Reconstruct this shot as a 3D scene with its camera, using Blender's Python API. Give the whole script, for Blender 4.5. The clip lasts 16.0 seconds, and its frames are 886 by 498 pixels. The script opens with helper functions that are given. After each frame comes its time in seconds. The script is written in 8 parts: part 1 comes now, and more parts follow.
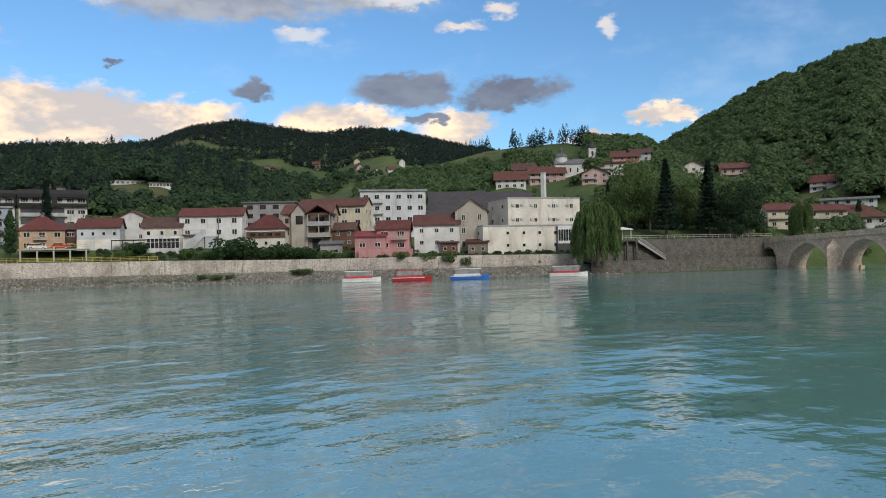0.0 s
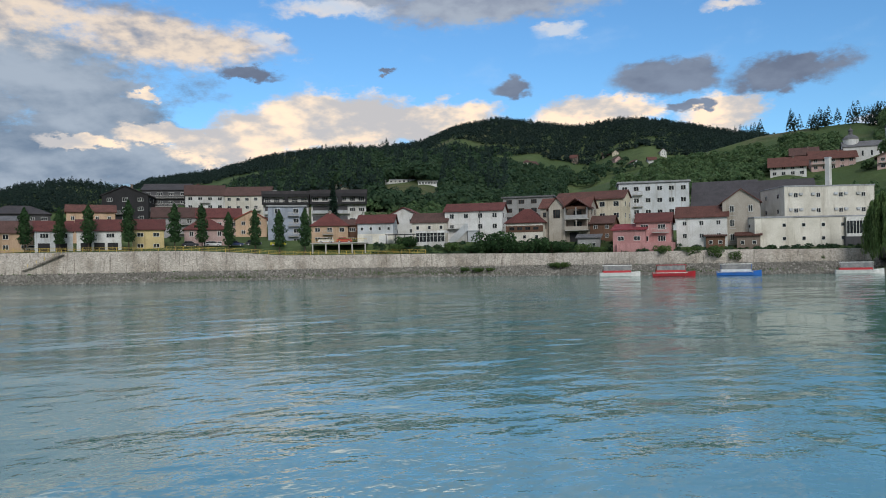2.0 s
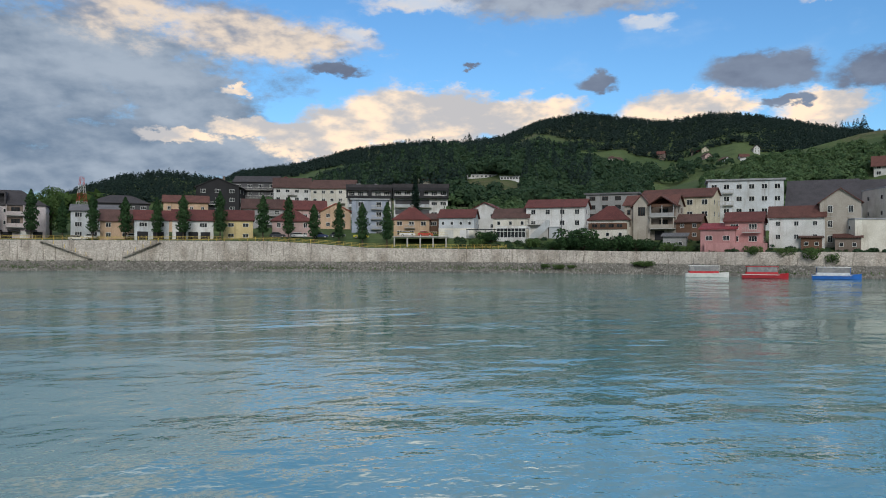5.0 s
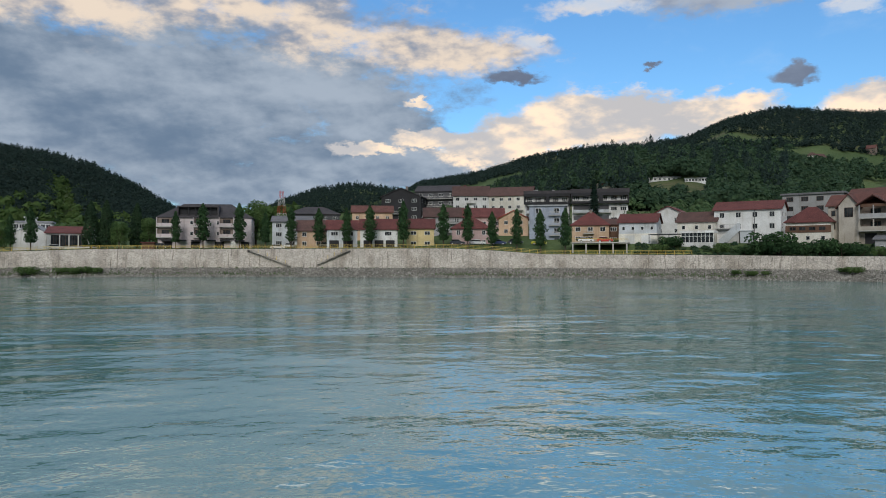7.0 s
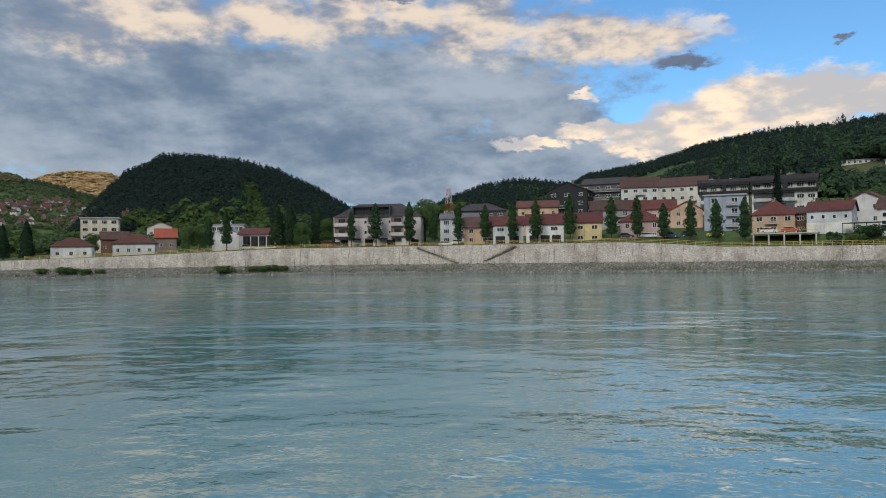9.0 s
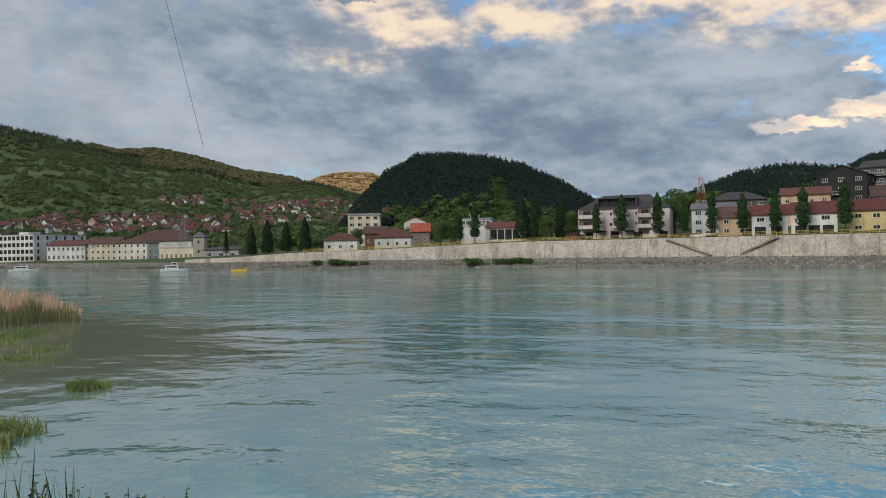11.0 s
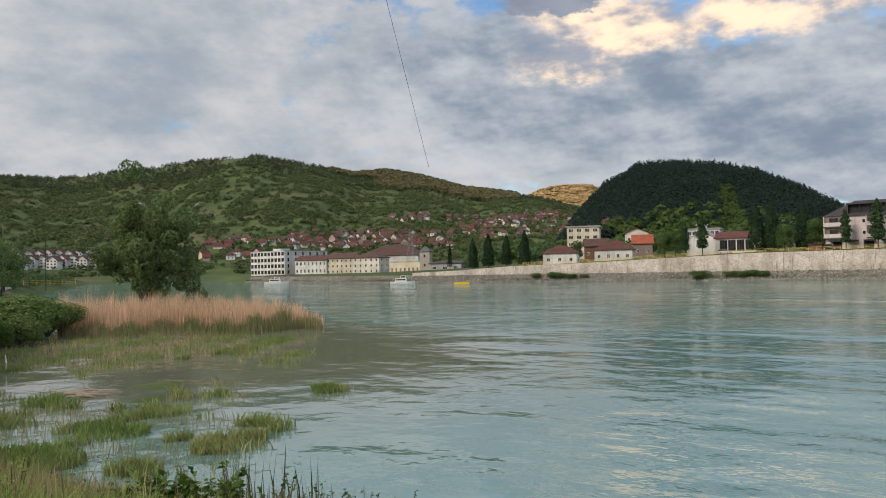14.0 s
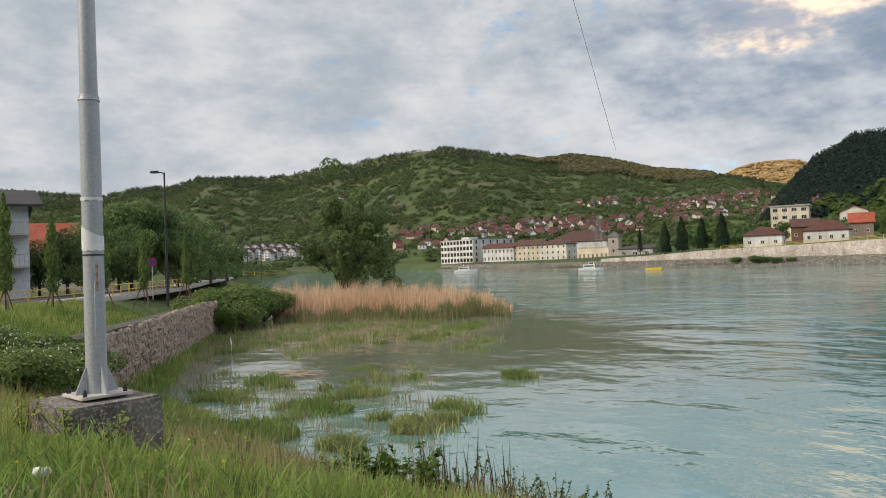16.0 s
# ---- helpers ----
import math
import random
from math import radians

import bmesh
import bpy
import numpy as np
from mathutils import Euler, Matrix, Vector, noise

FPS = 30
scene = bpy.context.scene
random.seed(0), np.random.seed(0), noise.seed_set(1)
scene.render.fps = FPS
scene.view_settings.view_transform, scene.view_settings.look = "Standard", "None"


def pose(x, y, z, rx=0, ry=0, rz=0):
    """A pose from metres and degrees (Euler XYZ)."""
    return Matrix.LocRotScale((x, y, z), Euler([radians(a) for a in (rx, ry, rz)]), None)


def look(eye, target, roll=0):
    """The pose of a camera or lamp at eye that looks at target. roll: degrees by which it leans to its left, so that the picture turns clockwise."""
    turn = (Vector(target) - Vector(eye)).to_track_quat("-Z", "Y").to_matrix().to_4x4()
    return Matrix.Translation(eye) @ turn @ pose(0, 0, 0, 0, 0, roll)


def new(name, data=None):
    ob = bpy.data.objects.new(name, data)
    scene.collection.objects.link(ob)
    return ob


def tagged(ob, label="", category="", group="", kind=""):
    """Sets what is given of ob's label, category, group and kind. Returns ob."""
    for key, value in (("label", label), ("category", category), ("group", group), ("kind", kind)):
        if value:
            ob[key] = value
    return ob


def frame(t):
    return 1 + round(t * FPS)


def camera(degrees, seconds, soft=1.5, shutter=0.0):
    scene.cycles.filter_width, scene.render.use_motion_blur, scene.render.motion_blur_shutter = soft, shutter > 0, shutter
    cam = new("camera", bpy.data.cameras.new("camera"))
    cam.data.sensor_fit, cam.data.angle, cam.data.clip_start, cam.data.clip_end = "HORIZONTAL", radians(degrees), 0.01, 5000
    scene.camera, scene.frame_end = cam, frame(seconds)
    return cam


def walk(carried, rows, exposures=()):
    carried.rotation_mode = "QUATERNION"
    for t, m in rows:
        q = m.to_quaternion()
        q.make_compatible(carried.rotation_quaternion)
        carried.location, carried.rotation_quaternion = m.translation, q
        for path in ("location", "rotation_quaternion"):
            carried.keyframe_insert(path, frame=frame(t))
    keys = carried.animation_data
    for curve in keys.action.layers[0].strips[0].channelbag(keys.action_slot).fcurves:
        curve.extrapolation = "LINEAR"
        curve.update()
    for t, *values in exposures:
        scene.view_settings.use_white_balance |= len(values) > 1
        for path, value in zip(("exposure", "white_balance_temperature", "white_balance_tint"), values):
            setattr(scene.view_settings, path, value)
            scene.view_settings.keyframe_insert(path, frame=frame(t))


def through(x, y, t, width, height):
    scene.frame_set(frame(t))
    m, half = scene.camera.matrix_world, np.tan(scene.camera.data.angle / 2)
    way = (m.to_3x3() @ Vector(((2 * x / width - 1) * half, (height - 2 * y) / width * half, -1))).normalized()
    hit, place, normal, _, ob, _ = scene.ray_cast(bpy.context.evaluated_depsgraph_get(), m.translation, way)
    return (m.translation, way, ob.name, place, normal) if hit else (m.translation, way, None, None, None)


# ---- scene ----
cam = camera(62.1, 16.0, soft=1.0)
EYE = (0.0, 0.0, 5.0)          # metres above the river
PATH = [  # seconds, tilt, lean, turn
    (0.0, 90.69, 1.38, -52.65), (0.5, 90.77, 1.5, -49.35), (1.0, 90.72, 1.8, -44.93), (1.5, 90.59, 1.68, -38.81),
    (2.0, 90.62, 1.05, -32.81), (2.5, 90.66, 1.66, -30.81), (3.0, 90.56, 1.67, -30.45), (5.3, 90.27, -0.34, -25.42),
    (5.5, 90.36, -0.26, -24.36), (6.0, 90.62, -0.4, -19.81), (6.5, 90.62, -0.39, -15.36), (7.0, 90.76, 0.04, -12.77),
    (7.5, 91.0, 0.7, -9.6), (8.0, 90.8, 0.79, -6.19), (8.5, 90.66, 0.83, -3.5), (9.0, 90.5, 0.84, 0.12),
    (9.5, 90.32, 1.08, 6.58), (9.7, 90.26, 1.21, 9.19), (11.8, 90.32, 0.54, 23.46), (12.0, 90.38, 0.52, 24.89),
    (12.5, 90.79, 0.35, 28.03), (13.0, 91.17, 0.39, 30.99), (13.5, 91.46, 0.6, 33.65), (14.0, 91.53, 1.16, 35.95),
    (14.5, 91.56, 1.33, 39.28), (15.0, 91.66, 1.5, 42.68), (15.5, 91.53, 2.03, 46.63), (16.0, 90.93, 2.08, 50.44)]
walk(cam, [(t, pose(*EYE, rx, ry, rz)) for t, rx, ry, rz in PATH],
     exposures=[(0.0, 0.16, 6200, 9), (2.0, 0.03, 5850, 6), (9.5, 0.0, 5900, 6), (12.5, 0.30, 6650, 9), (14.5, 0.50, 6800, 10), (16.0, 0.66, 6900, 10)])

# ---------------------------------------------------------------- light
world = bpy.data.worlds.new("evening_sky")
scene.world = world
world.use_nodes = True
SUN_EL, SUN_AZ = 34.0, 160.0    # degrees; azimuth counted leftwards from +y


def sky():
    nt = world.node_tree
    N, L = nt.nodes, nt.links
    N.clear()
    out, bg = N.new("ShaderNodeOutputWorld"), N.new("ShaderNodeBackground")
    tex = N.new("ShaderNodeTexSky")
    tex.sky_type, tex.sun_disc = "NISHITA", False
    tex.sun_elevation, tex.sun_rotation = radians(SUN_EL * 0.6), radians(-SUN_AZ)
    tex.air_density, tex.dust_density, tex.ozone_density = 1.0, 0.4, 2.0
    crd = N.new("ShaderNodeTexCoord")

    def math1(op, a, b=None, c=None):
        n = N.new("ShaderNodeMath")
        n.operation = op
        for i, v in enumerate((a, b, c)):
            if v is None:
                continue
            if isinstance(v, (int, float)):
                n.inputs[i].default_value = v
            else:
                L.new(v, n.inputs[i])
        return n.outputs[0]

    def vmath(op, a, b):
        n = N.new("ShaderNodeVectorMath")
        n.operation = op
        for i, v in enumerate((a, b)):
            if isinstance(v, tuple):
                n.inputs[i].default_value = v
            else:
                L.new(v, n.inputs[i])
        return n

    def mix(f, a, b):
        n = N.new("ShaderNodeMix")
        n.data_type = "RGBA"
        for s, v in ((n.inputs[0], f), (n.inputs[6], a), (n.inputs[7], b)):
            if isinstance(v, tuple):
                s.default_value = (*v, 1)
            elif isinstance(v, (int, float)):
                s.default_value = v
            else:
                L.new(v, s)
        return n.outputs[2]

    def smooth(v, lo, hi):
        n = N.new("ShaderNodeMapRange")
        n.interpolation_type = "SMOOTHSTEP"
        n.inputs[1].default_value, n.inputs[2].default_value = lo, hi
        L.new(v, n.inputs[0])
        return n.outputs[0]

    def fbm(vec, scale, detail=7, rough=0.55):
        n = N.new("ShaderNodeTexNoise")
        n.inputs["Scale"].default_value, n.inputs["Detail"].default_value, n.inputs["Roughness"].default_value = scale, detail, rough
        L.new(vec, n.inputs["Vector"])
        return n.outputs[0]

    d = crd.outputs["Generated"]
    sep = N.new("ShaderNodeSeparateXYZ")
    L.new(d, sep.inputs[0])
    az = math1("MULTIPLY", math1("ARCTAN2", math1("MULTIPLY", sep.outputs[0], -1.0), sep.outputs[1]), 57.2958)
    el = math1("MULTIPLY", math1("ARCSINE", sep.outputs[2]), 57.2958)
    comb = N.new("ShaderNodeCombineXYZ")
    L.new(az, comb.inputs[0]), L.new(el, comb.inputs[1])
    p0 = comb.outputs[0]
    stretched = vmath("MULTIPLY", d, (1.0, 1.0, 2.0)).outputs[0]
    n_big, n_mid, n_fine, n_edge = fbm(stretched, 3.2, 5), fbm(stretched, 9.0, 8, 0.6), fbm(stretched, 34.0, 5, 0.6), fbm(stretched, 13.0, 12, 0.68)
    wob = N.new("ShaderNodeCombineXYZ")
    L.new(math1("MULTIPLY", math1("SUBTRACT", n_mid, 0.5), 6.0), wob.inputs[0])
    L.new(math1("MULTIPLY", math1("SUBTRACT", n_fine, 0.5), 2.2), wob.inputs[1])
    p = vmath("ADD", p0, wob.outputs[0]).outputs[0]

    def blobs(rows):
        total = None
        for a, e, ra, re in rows:
            v = vmath("MULTIPLY", vmath("SUBTRACT", p, (a, e, 0.0)).outputs[0], (1.0 / ra, 1.0 / re, 0.0)).outputs[0]
            n = N.new("ShaderNodeVectorMath")
            n.operation = "LENGTH"
            L.new(v, n.inputs[0])
            q = math1("SUBTRACT", 1.0, n.outputs["Value"])
            total = q if total is None else math1("MAXIMUM", total, q)
        return total

    rough = math1("ADD", math1("MULTIPLY", math1("SUBTRACT", n_mid, 0.5), 1.3), math1("MULTIPLY", math1("SUBTRACT", n_edge, 0.5), 2.2))
    col = vmath("MULTIPLY", tex.outputs[0], (SKY * 0.74, SKY * 0.96, SKY * 1.12)).outputs[0]
    # thin haze and wisps in the blue
    col = mix(math1("MULTIPLY", smooth(n_mid, 0.50, 0.78), 0.25), col, (0.55, 0.66, 0.82))
    # broken cloud overhead, out of view, added to brighten the water and hills
    high = math1("MULTIPLY", smooth(math1("ADD", n_big, math1("MULTIPLY", math1("SUBTRACT", n_edge, 0.5), 0.8)), 0.40, 0.56), smooth(el, 20.0, 28.0))
    col = mix(high, col, mix(smooth(n_mid, 0.35, 0.65), (0.60, 0.62, 0.68), (1.15, 1.04, 0.92)))
    # side-lit billows: the same noise read again a little towards the light
    toward = vmath("ADD", stretched, (0.010, 0.004, 0.030)).outputs[0]
    fine = vmath("ADD", stretched, (0.004, 0.002, 0.010)).outputs[0]
    relief = math1("ADD", math1("MULTIPLY", math1("SUBTRACT", fbm(stretched, 6.0, 3, 0.5), fbm(toward, 6.0, 3, 0.5)), 4.6),
                   math1("MULTIPLY", math1("SUBTRACT", fbm(stretched, 17.0, 4, 0.55), fbm(fine, 17.0, 4, 0.55)), 2.4))
    for rows, lo, hi, k, tint_a, tint_b, lump in CLOUDS:
        m = smooth(math1("ADD", blobs(rows), math1("MULTIPLY", rough, k)), lo, hi)
        tone = mix(smooth(math1("ADD", n_big, math1("ADD", math1("MULTIPLY", math1("SUBTRACT", n_mid, 0.5), 1.1), math1("MULTIPLY", relief, lump))), 0.26 - 0.12 * (lump < 0.3), 0.74 + 0.12 * (lump < 0.3)), tint_a, tint_b)
        col = mix(m, col, tone)
    L.new(col, bg.inputs[0])
    L.new(bg.outputs[0], out.inputs[0])


SKY = 0.12
GREY, DARK = (0.25, 0.28, 0.35), (0.15, 0.17, 0.23)
CLOUDS = [  # centre (azimuth, elevation), half widths; edges; raggedness; two tones
    # overcast half of the sky, closing overhead and behind
    ([(75, 22, 52, 34), (150, 30, 75, 60), (-165, 30, 60, 60), (20, 9, 22, 7), (38, 14, 16, 10), (60, 6, 45, 10)], 0.0, 0.45, 0.6, (0.25, 0.295, 0.355), (0.46, 0.475, 0.505), 0.10),
    # big grey bank
    ([(4, 13, 22, 7.5), (16, 12, 22, 9), (-6, 12, 9, 4.5), (30, 14, 16, 8), (8, 8, 18, 5), (0, 5.5, 15, 3.6), (-10, 7, 9, 3.6), (-7, 9.5, 9, 4.5), (-4, 7.5, 8, 4), (-1.5, 10.5, 6, 3.5)], 0.0, 0.55, 0.75, (0.165, 0.215, 0.29), (0.42, 0.45, 0.50), 0.22),
    # its sunlit crown
    ([(22, 17, 10, 2.2), (6, 18.5, 8, 2.6), (-3, 17.5, 8, 3.4), (-14, 15.5, 9, 2.0), (-9, 16.5, 6, 2.4), (26, 15.4, 5, 1.8), (24, 16.5, 6, 2.0), (14, 17.5, 9, 2.6), (22, 18.5, 8, 2.2)], -0.05, 0.75, 0.8, (0.29, 0.31, 0.37), (0.90, 0.70, 0.53), 0.45),
    # horizon cumulus
    ([(-26, 10.4, 9, 2.6), (-32, 10.3, 7, 2.0), (-22, 9.6, 8, 2.0), (-17, 8.6, 6, 1.6), (-45, 10.6, 5.5, 1.5), (-54, 9.8, 4, 1.5), (-69.3, 10.2, 2.6, 1.0), (-65, 8.6, 3, 0.8),
      (-12, 9.2, 3.5, 0.9), (-6.5, 8.4, 3.0, 0.6), (-11, 12.0, 1.4, 0.6)], -0.05, 0.32, 0.55, (0.60, 0.54, 0.51), (1.18, 0.87, 0.60), 0.5),
    # grey bars above
    ([(-35, 19.0, 11, 1.7), (-46, 19.8, 7, 1.1), (-27, 19.5, 4, 1.3)], -0.1, 0.5, 0.6, (0.27, 0.29, 0.36), (0.42, 0.44, 0.49), 0.3),
    ([(-24, 18.6, 4.5, 0.8), (-50, 19.6, 4, 0.6), (-55, 17.4, 2.2, 0.6), (-58, 18.6, 1.8, 0.6), (-66, 16.8, 0.9, 0.9), (-42, 16.8, 2, 0.7), (-20, 16.4, 2, 0.6),
      (-77, 19, 6, 1.2)], -0.1, 0.7, 0.7, (0.78, 0.68, 0.62), (0.62, 0.64, 0.70), 0.35),
    ([(-38.6, 12.8, 2.0, 0.9), (-50, 12.9, 4.6, 1.5), (-58.4, 12.4, 5.0, 1.6), (-51.2, 10.7, 1.8, 0.4), (-18.5, 13.9, 3.0, 0.7), (-29, 14.3, 1.0, 0.3)], -0.02, 0.45, 0.55, DARK, GREY, 0.25),
    # sunlit towers overhead: unseen clouds added to throw glints on the river
    ([(-29, 27, 9, 6), (-20, 34, 12, 7), (-36, 36, 10, 8), (-3, 28, 9, 5), (-62, 31, 10, 6), (8, 36, 12, 8), (-48, 27, 5, 3)], 0.0, 0.6, 0.7, (0.85, 0.80, 0.76), (1.9, 1.6, 1.3), 0.3),
    # dark scraps high up
    ([(4, 20.5, 8, 1.4), (20, 20.8, 6, 1.3), (27, 20.0, 5, 1.2)], 0.0, 0.3, 0.6, DARK, GREY, 0.25),
]
sky()
sun = new("sun", bpy.data.lights.new("sun", "SUN"))
sun.data.energy, sun.data.angle, sun.data.color = 2.15, radians(24), (1.0, 0.90, 0.78)
_a, _e = radians(SUN_AZ), radians(SUN_EL)
_way = Vector((-math.sin(_a) * math.cos(_e), math.cos(_a) * math.cos(_e), math.sin(_e)))
sun.matrix_world = look(_way * 300, (0, 0, 0))

# ---------------------------------------------------------------- materials
MATS = {}


def mat(name, base, second=None, rough=0.8, scale=1.0, scale2=None, metal=0.0, bump=0.0, per="", third=None, spec=0.4, mixlo=0.38, mixhi=0.62, fine=12.0):
    """Two colours mixed by noise at one scale, darkened and lightened by a finer one, with a bump."""
    if name in MATS:
        return MATS[name]
    m = bpy.data.materials.new(name)
    m.use_nodes = True
    N, L = m.node_tree.nodes, m.node_tree.links
    b = N["Principled BSDF"]
    b.inputs["Roughness"].default_value, b.inputs["Metallic"].default_value = rough, metal
    b.inputs["Specular IOR Level"].default_value = spec
    second = second or tuple(c * 0.82 for c in base)
    geo = N.new("ShaderNodeNewGeometry")
    n1, n2 = N.new("ShaderNodeTexNoise"), N.new("ShaderNodeTexNoise")
    n1.inputs["Scale"].default_value, n1.inputs["Detail"].default_value = scale, 6
    n2.inputs["Scale"].default_value, n2.inputs["Detail"].default_value = scale2 or scale * fine, 4
    for n in (n1, n2):
        L.new(geo.outputs["Position"], n.inputs["Vector"])
    r1 = N.new("ShaderNodeMapRange")
    r1.inputs[1].default_value, r1.inputs[2].default_value = mixlo, mixhi
    L.new(n1.outputs[0], r1.inputs[0])
    mx = N.new("ShaderNodeMix")
    mx.data_type = "RGBA"
    mx.inputs[6].default_value, mx.inputs[7].default_value = (*base, 1), (*second, 1)
    L.new(r1.outputs[0], mx.inputs[0])
    col = mx.outputs[2]
    if third:
        m3 = N.new("ShaderNodeMix")
        m3.data_type = "RGBA"
        m3.inputs[7].default_value = (*third, 1)
        r3 = N.new("ShaderNodeMapRange")
        r3.inputs[1].default_value, r3.inputs[2].default_value = 0.52, 0.66
        L.new(n2.outputs[0], r3.inputs[0]), L.new(r3.outputs[0], m3.inputs[0]), L.new(col, m3.inputs[6])
        col = m3.outputs[2]
    hsv = N.new("ShaderNodeHueSaturation")
    L.new(col, hsv.inputs["Color"])
    r2 = N.new("ShaderNodeMapRange")
    r2.inputs[1].default_value, r2.inputs[2].default_value, r2.inputs[3].default_value, r2.inputs[4].default_value = 0.3, 0.7, 0.86, 1.14
    L.new(n2.outputs[0], r2.inputs[0])
    val = r2.outputs[0]
    if per:
        if per in ("island", "rock"):
            rnd = geo.outputs["Random Per Island"]
        else:
            rnd = N.new("ShaderNodeObjectInfo").outputs["Random"]
        r4 = N.new("ShaderNodeMapRange")
        r4.inputs[3].default_value, r4.inputs[4].default_value = {"island": (0.62, 1.4), "rock": (0.8, 1.2)}.get(per, (0.86, 1.12))
        L.new(rnd, r4.inputs[0])
        k = N.new("ShaderNodeMath")
        k.operation = "MULTIPLY"
        L.new(val, k.inputs[0]), L.new(r4.outputs[0], k.inputs[1])
        val = k.outputs[0]
    L.new(val, hsv.inputs["Value"])
    L.new(hsv.outputs[0], b.inputs["Base Color"])
    if bump:
        bp = N.new("ShaderNodeBump")
        bp.inputs["Strength"].default_value, bp.inputs["Distance"].default_value = 0.6, bump
        L.new(n2.outputs[0], bp.inputs["Height"]), L.new(bp.outputs[0], b.inputs["Normal"])
    MATS[name] = m
    return m


def water_material():
    m = bpy.data.materials.new("river_water")
    m.use_nodes = True
    N, L = m.node_tree.nodes, m.node_tree.links
    b = N["Principled BSDF"]
    b.inputs["Roughness"].default_value, b.inputs["IOR"].default_value = 0.055, 2.2
    b.inputs["Specular IOR Level"].default_value = 1.0
    geo = N.new("ShaderNodeNewGeometry")

    def noise_at(sx, sy, scale, detail, turn=0.0):
        mp = N.new("ShaderNodeMapping")
        mp.inputs["Scale"].default_value, mp.inputs["Rotation"].default_value = (sx, sy, 1), (0, 0, radians(turn))
        L.new(geo.outputs["Position"], mp.inputs[0])
        n = N.new("ShaderNodeTexNoise")
        n.inputs["Scale"].default_value, n.inputs["Detail"].default_value = scale, detail
        L.new(mp.outputs[0], n.inputs["Vector"])
        return n.outputs[0]

    big = noise_at(0.5, 1.0, 0.035, 3, 8)
    mx = N.new("ShaderNodeMix")
    mx.data_type = "RGBA"
    mx.inputs[6].default_value, mx.inputs[7].default_value = (0.086, 0.205, 0.192, 1), (0.132, 0.258, 0.250, 1)
    L.new(big, mx.inputs[0])
    # silty shallows along the near marsh
    off, mul, ln = (N.new("ShaderNodeVectorMath") for _ in range(3))
    off.operation, mul.operation, ln.operation = "SUBTRACT", "MULTIPLY", "LENGTH"
    off.inputs[1].default_value, mul.inputs[1].default_value = (-44, 28, 0), (1 / 33, 1 / 27, 0)
    L.new(geo.outputs["Position"], off.inputs[0]), L.new(off.outputs[0], mul.inputs[0]), L.new(mul.outputs[0], ln.inputs[0])
    shal = N.new("ShaderNodeMapRange")
    shal.interpolation_type = "SMOOTHSTEP"
    shal.inputs[1].default_value, shal.inputs[2].default_value, shal.inputs[3].default_value, shal.inputs[4].default_value = 0.45, 1.2, 1.0, 0.0
    L.new(ln.outputs["Value"], shal.inputs[0])
    silt = N.new("ShaderNodeMix")
    silt.data_type = "RGBA"
    silt.inputs[7].default_value = (0.150, 0.165, 0.125, 1)
    L.new(shal.outputs[0], silt.inputs[0]), L.new(mx.outputs[2], silt.inputs[6]), L.new(silt.outputs[2], b.inputs["Base Color"])
    calm = N.new("ShaderNodeMapRange")
    calm.inputs[3].default_value, calm.inputs[4].default_value = 1.0, 0.40
    L.new(shal.outputs[0], calm.inputs[0])
    # calm and ruffled patches share three sizes of ripple
    w, a, c, f = noise_at(0.8, 1.0, 0.07, 2, 30), noise_at(0.85, 1.0, 0.20, 2, 35), noise_at(0.8, 1.0, 0.75, 4, 40), noise_at(0.9, 1.0, 2.6, 2, 15)
    patch = N.new("ShaderNodeMapRange")
    patch.inputs[1].default_value, patch.inputs[2].default_value, patch.inputs[3].default_value, patch.inputs[4].default_value = 0.38, 0.60, 0.48, 1.65
    L.new(noise_at(0.6, 1.0, 0.045, 5, 6), patch.inputs[0])
    h = None
    for src, k in ((w, 2.4), (a, 2.0), (c, 0.80), (f, 0.16)):
        q = N.new("ShaderNodeMath")
        q.operation = "MULTIPLY_ADD"
        q.inputs[1].default_value = k
        L.new(src, q.inputs[0])
        if h is None:
            q.inputs[2].default_value = 0.0
        else:
            L.new(h, q.inputs[2])
        h = q.outputs[0]
    q = N.new("ShaderNodeMath")
    q.operation = "MULTIPLY"
    L.new(h, q.inputs[0]), L.new(patch.outputs[0], q.inputs[1])
    q2 = N.new("ShaderNodeMath")
    q2.operation = "MULTIPLY"
    L.new(q.outputs[0], q2.inputs[0]), L.new(calm.outputs[0], q2.inputs[1])
    q = q2
    bp = N.new("ShaderNodeBump")
    bp.inputs["Strength"].default_value, bp.inputs["Distance"].default_value = 1.0, 0.078
    L.new(q.outputs[0], bp.inputs["Height"]), L.new(bp.outputs[0], b.inputs["Normal"])
    return m


M_WATER = water_material()
PAINT = {}


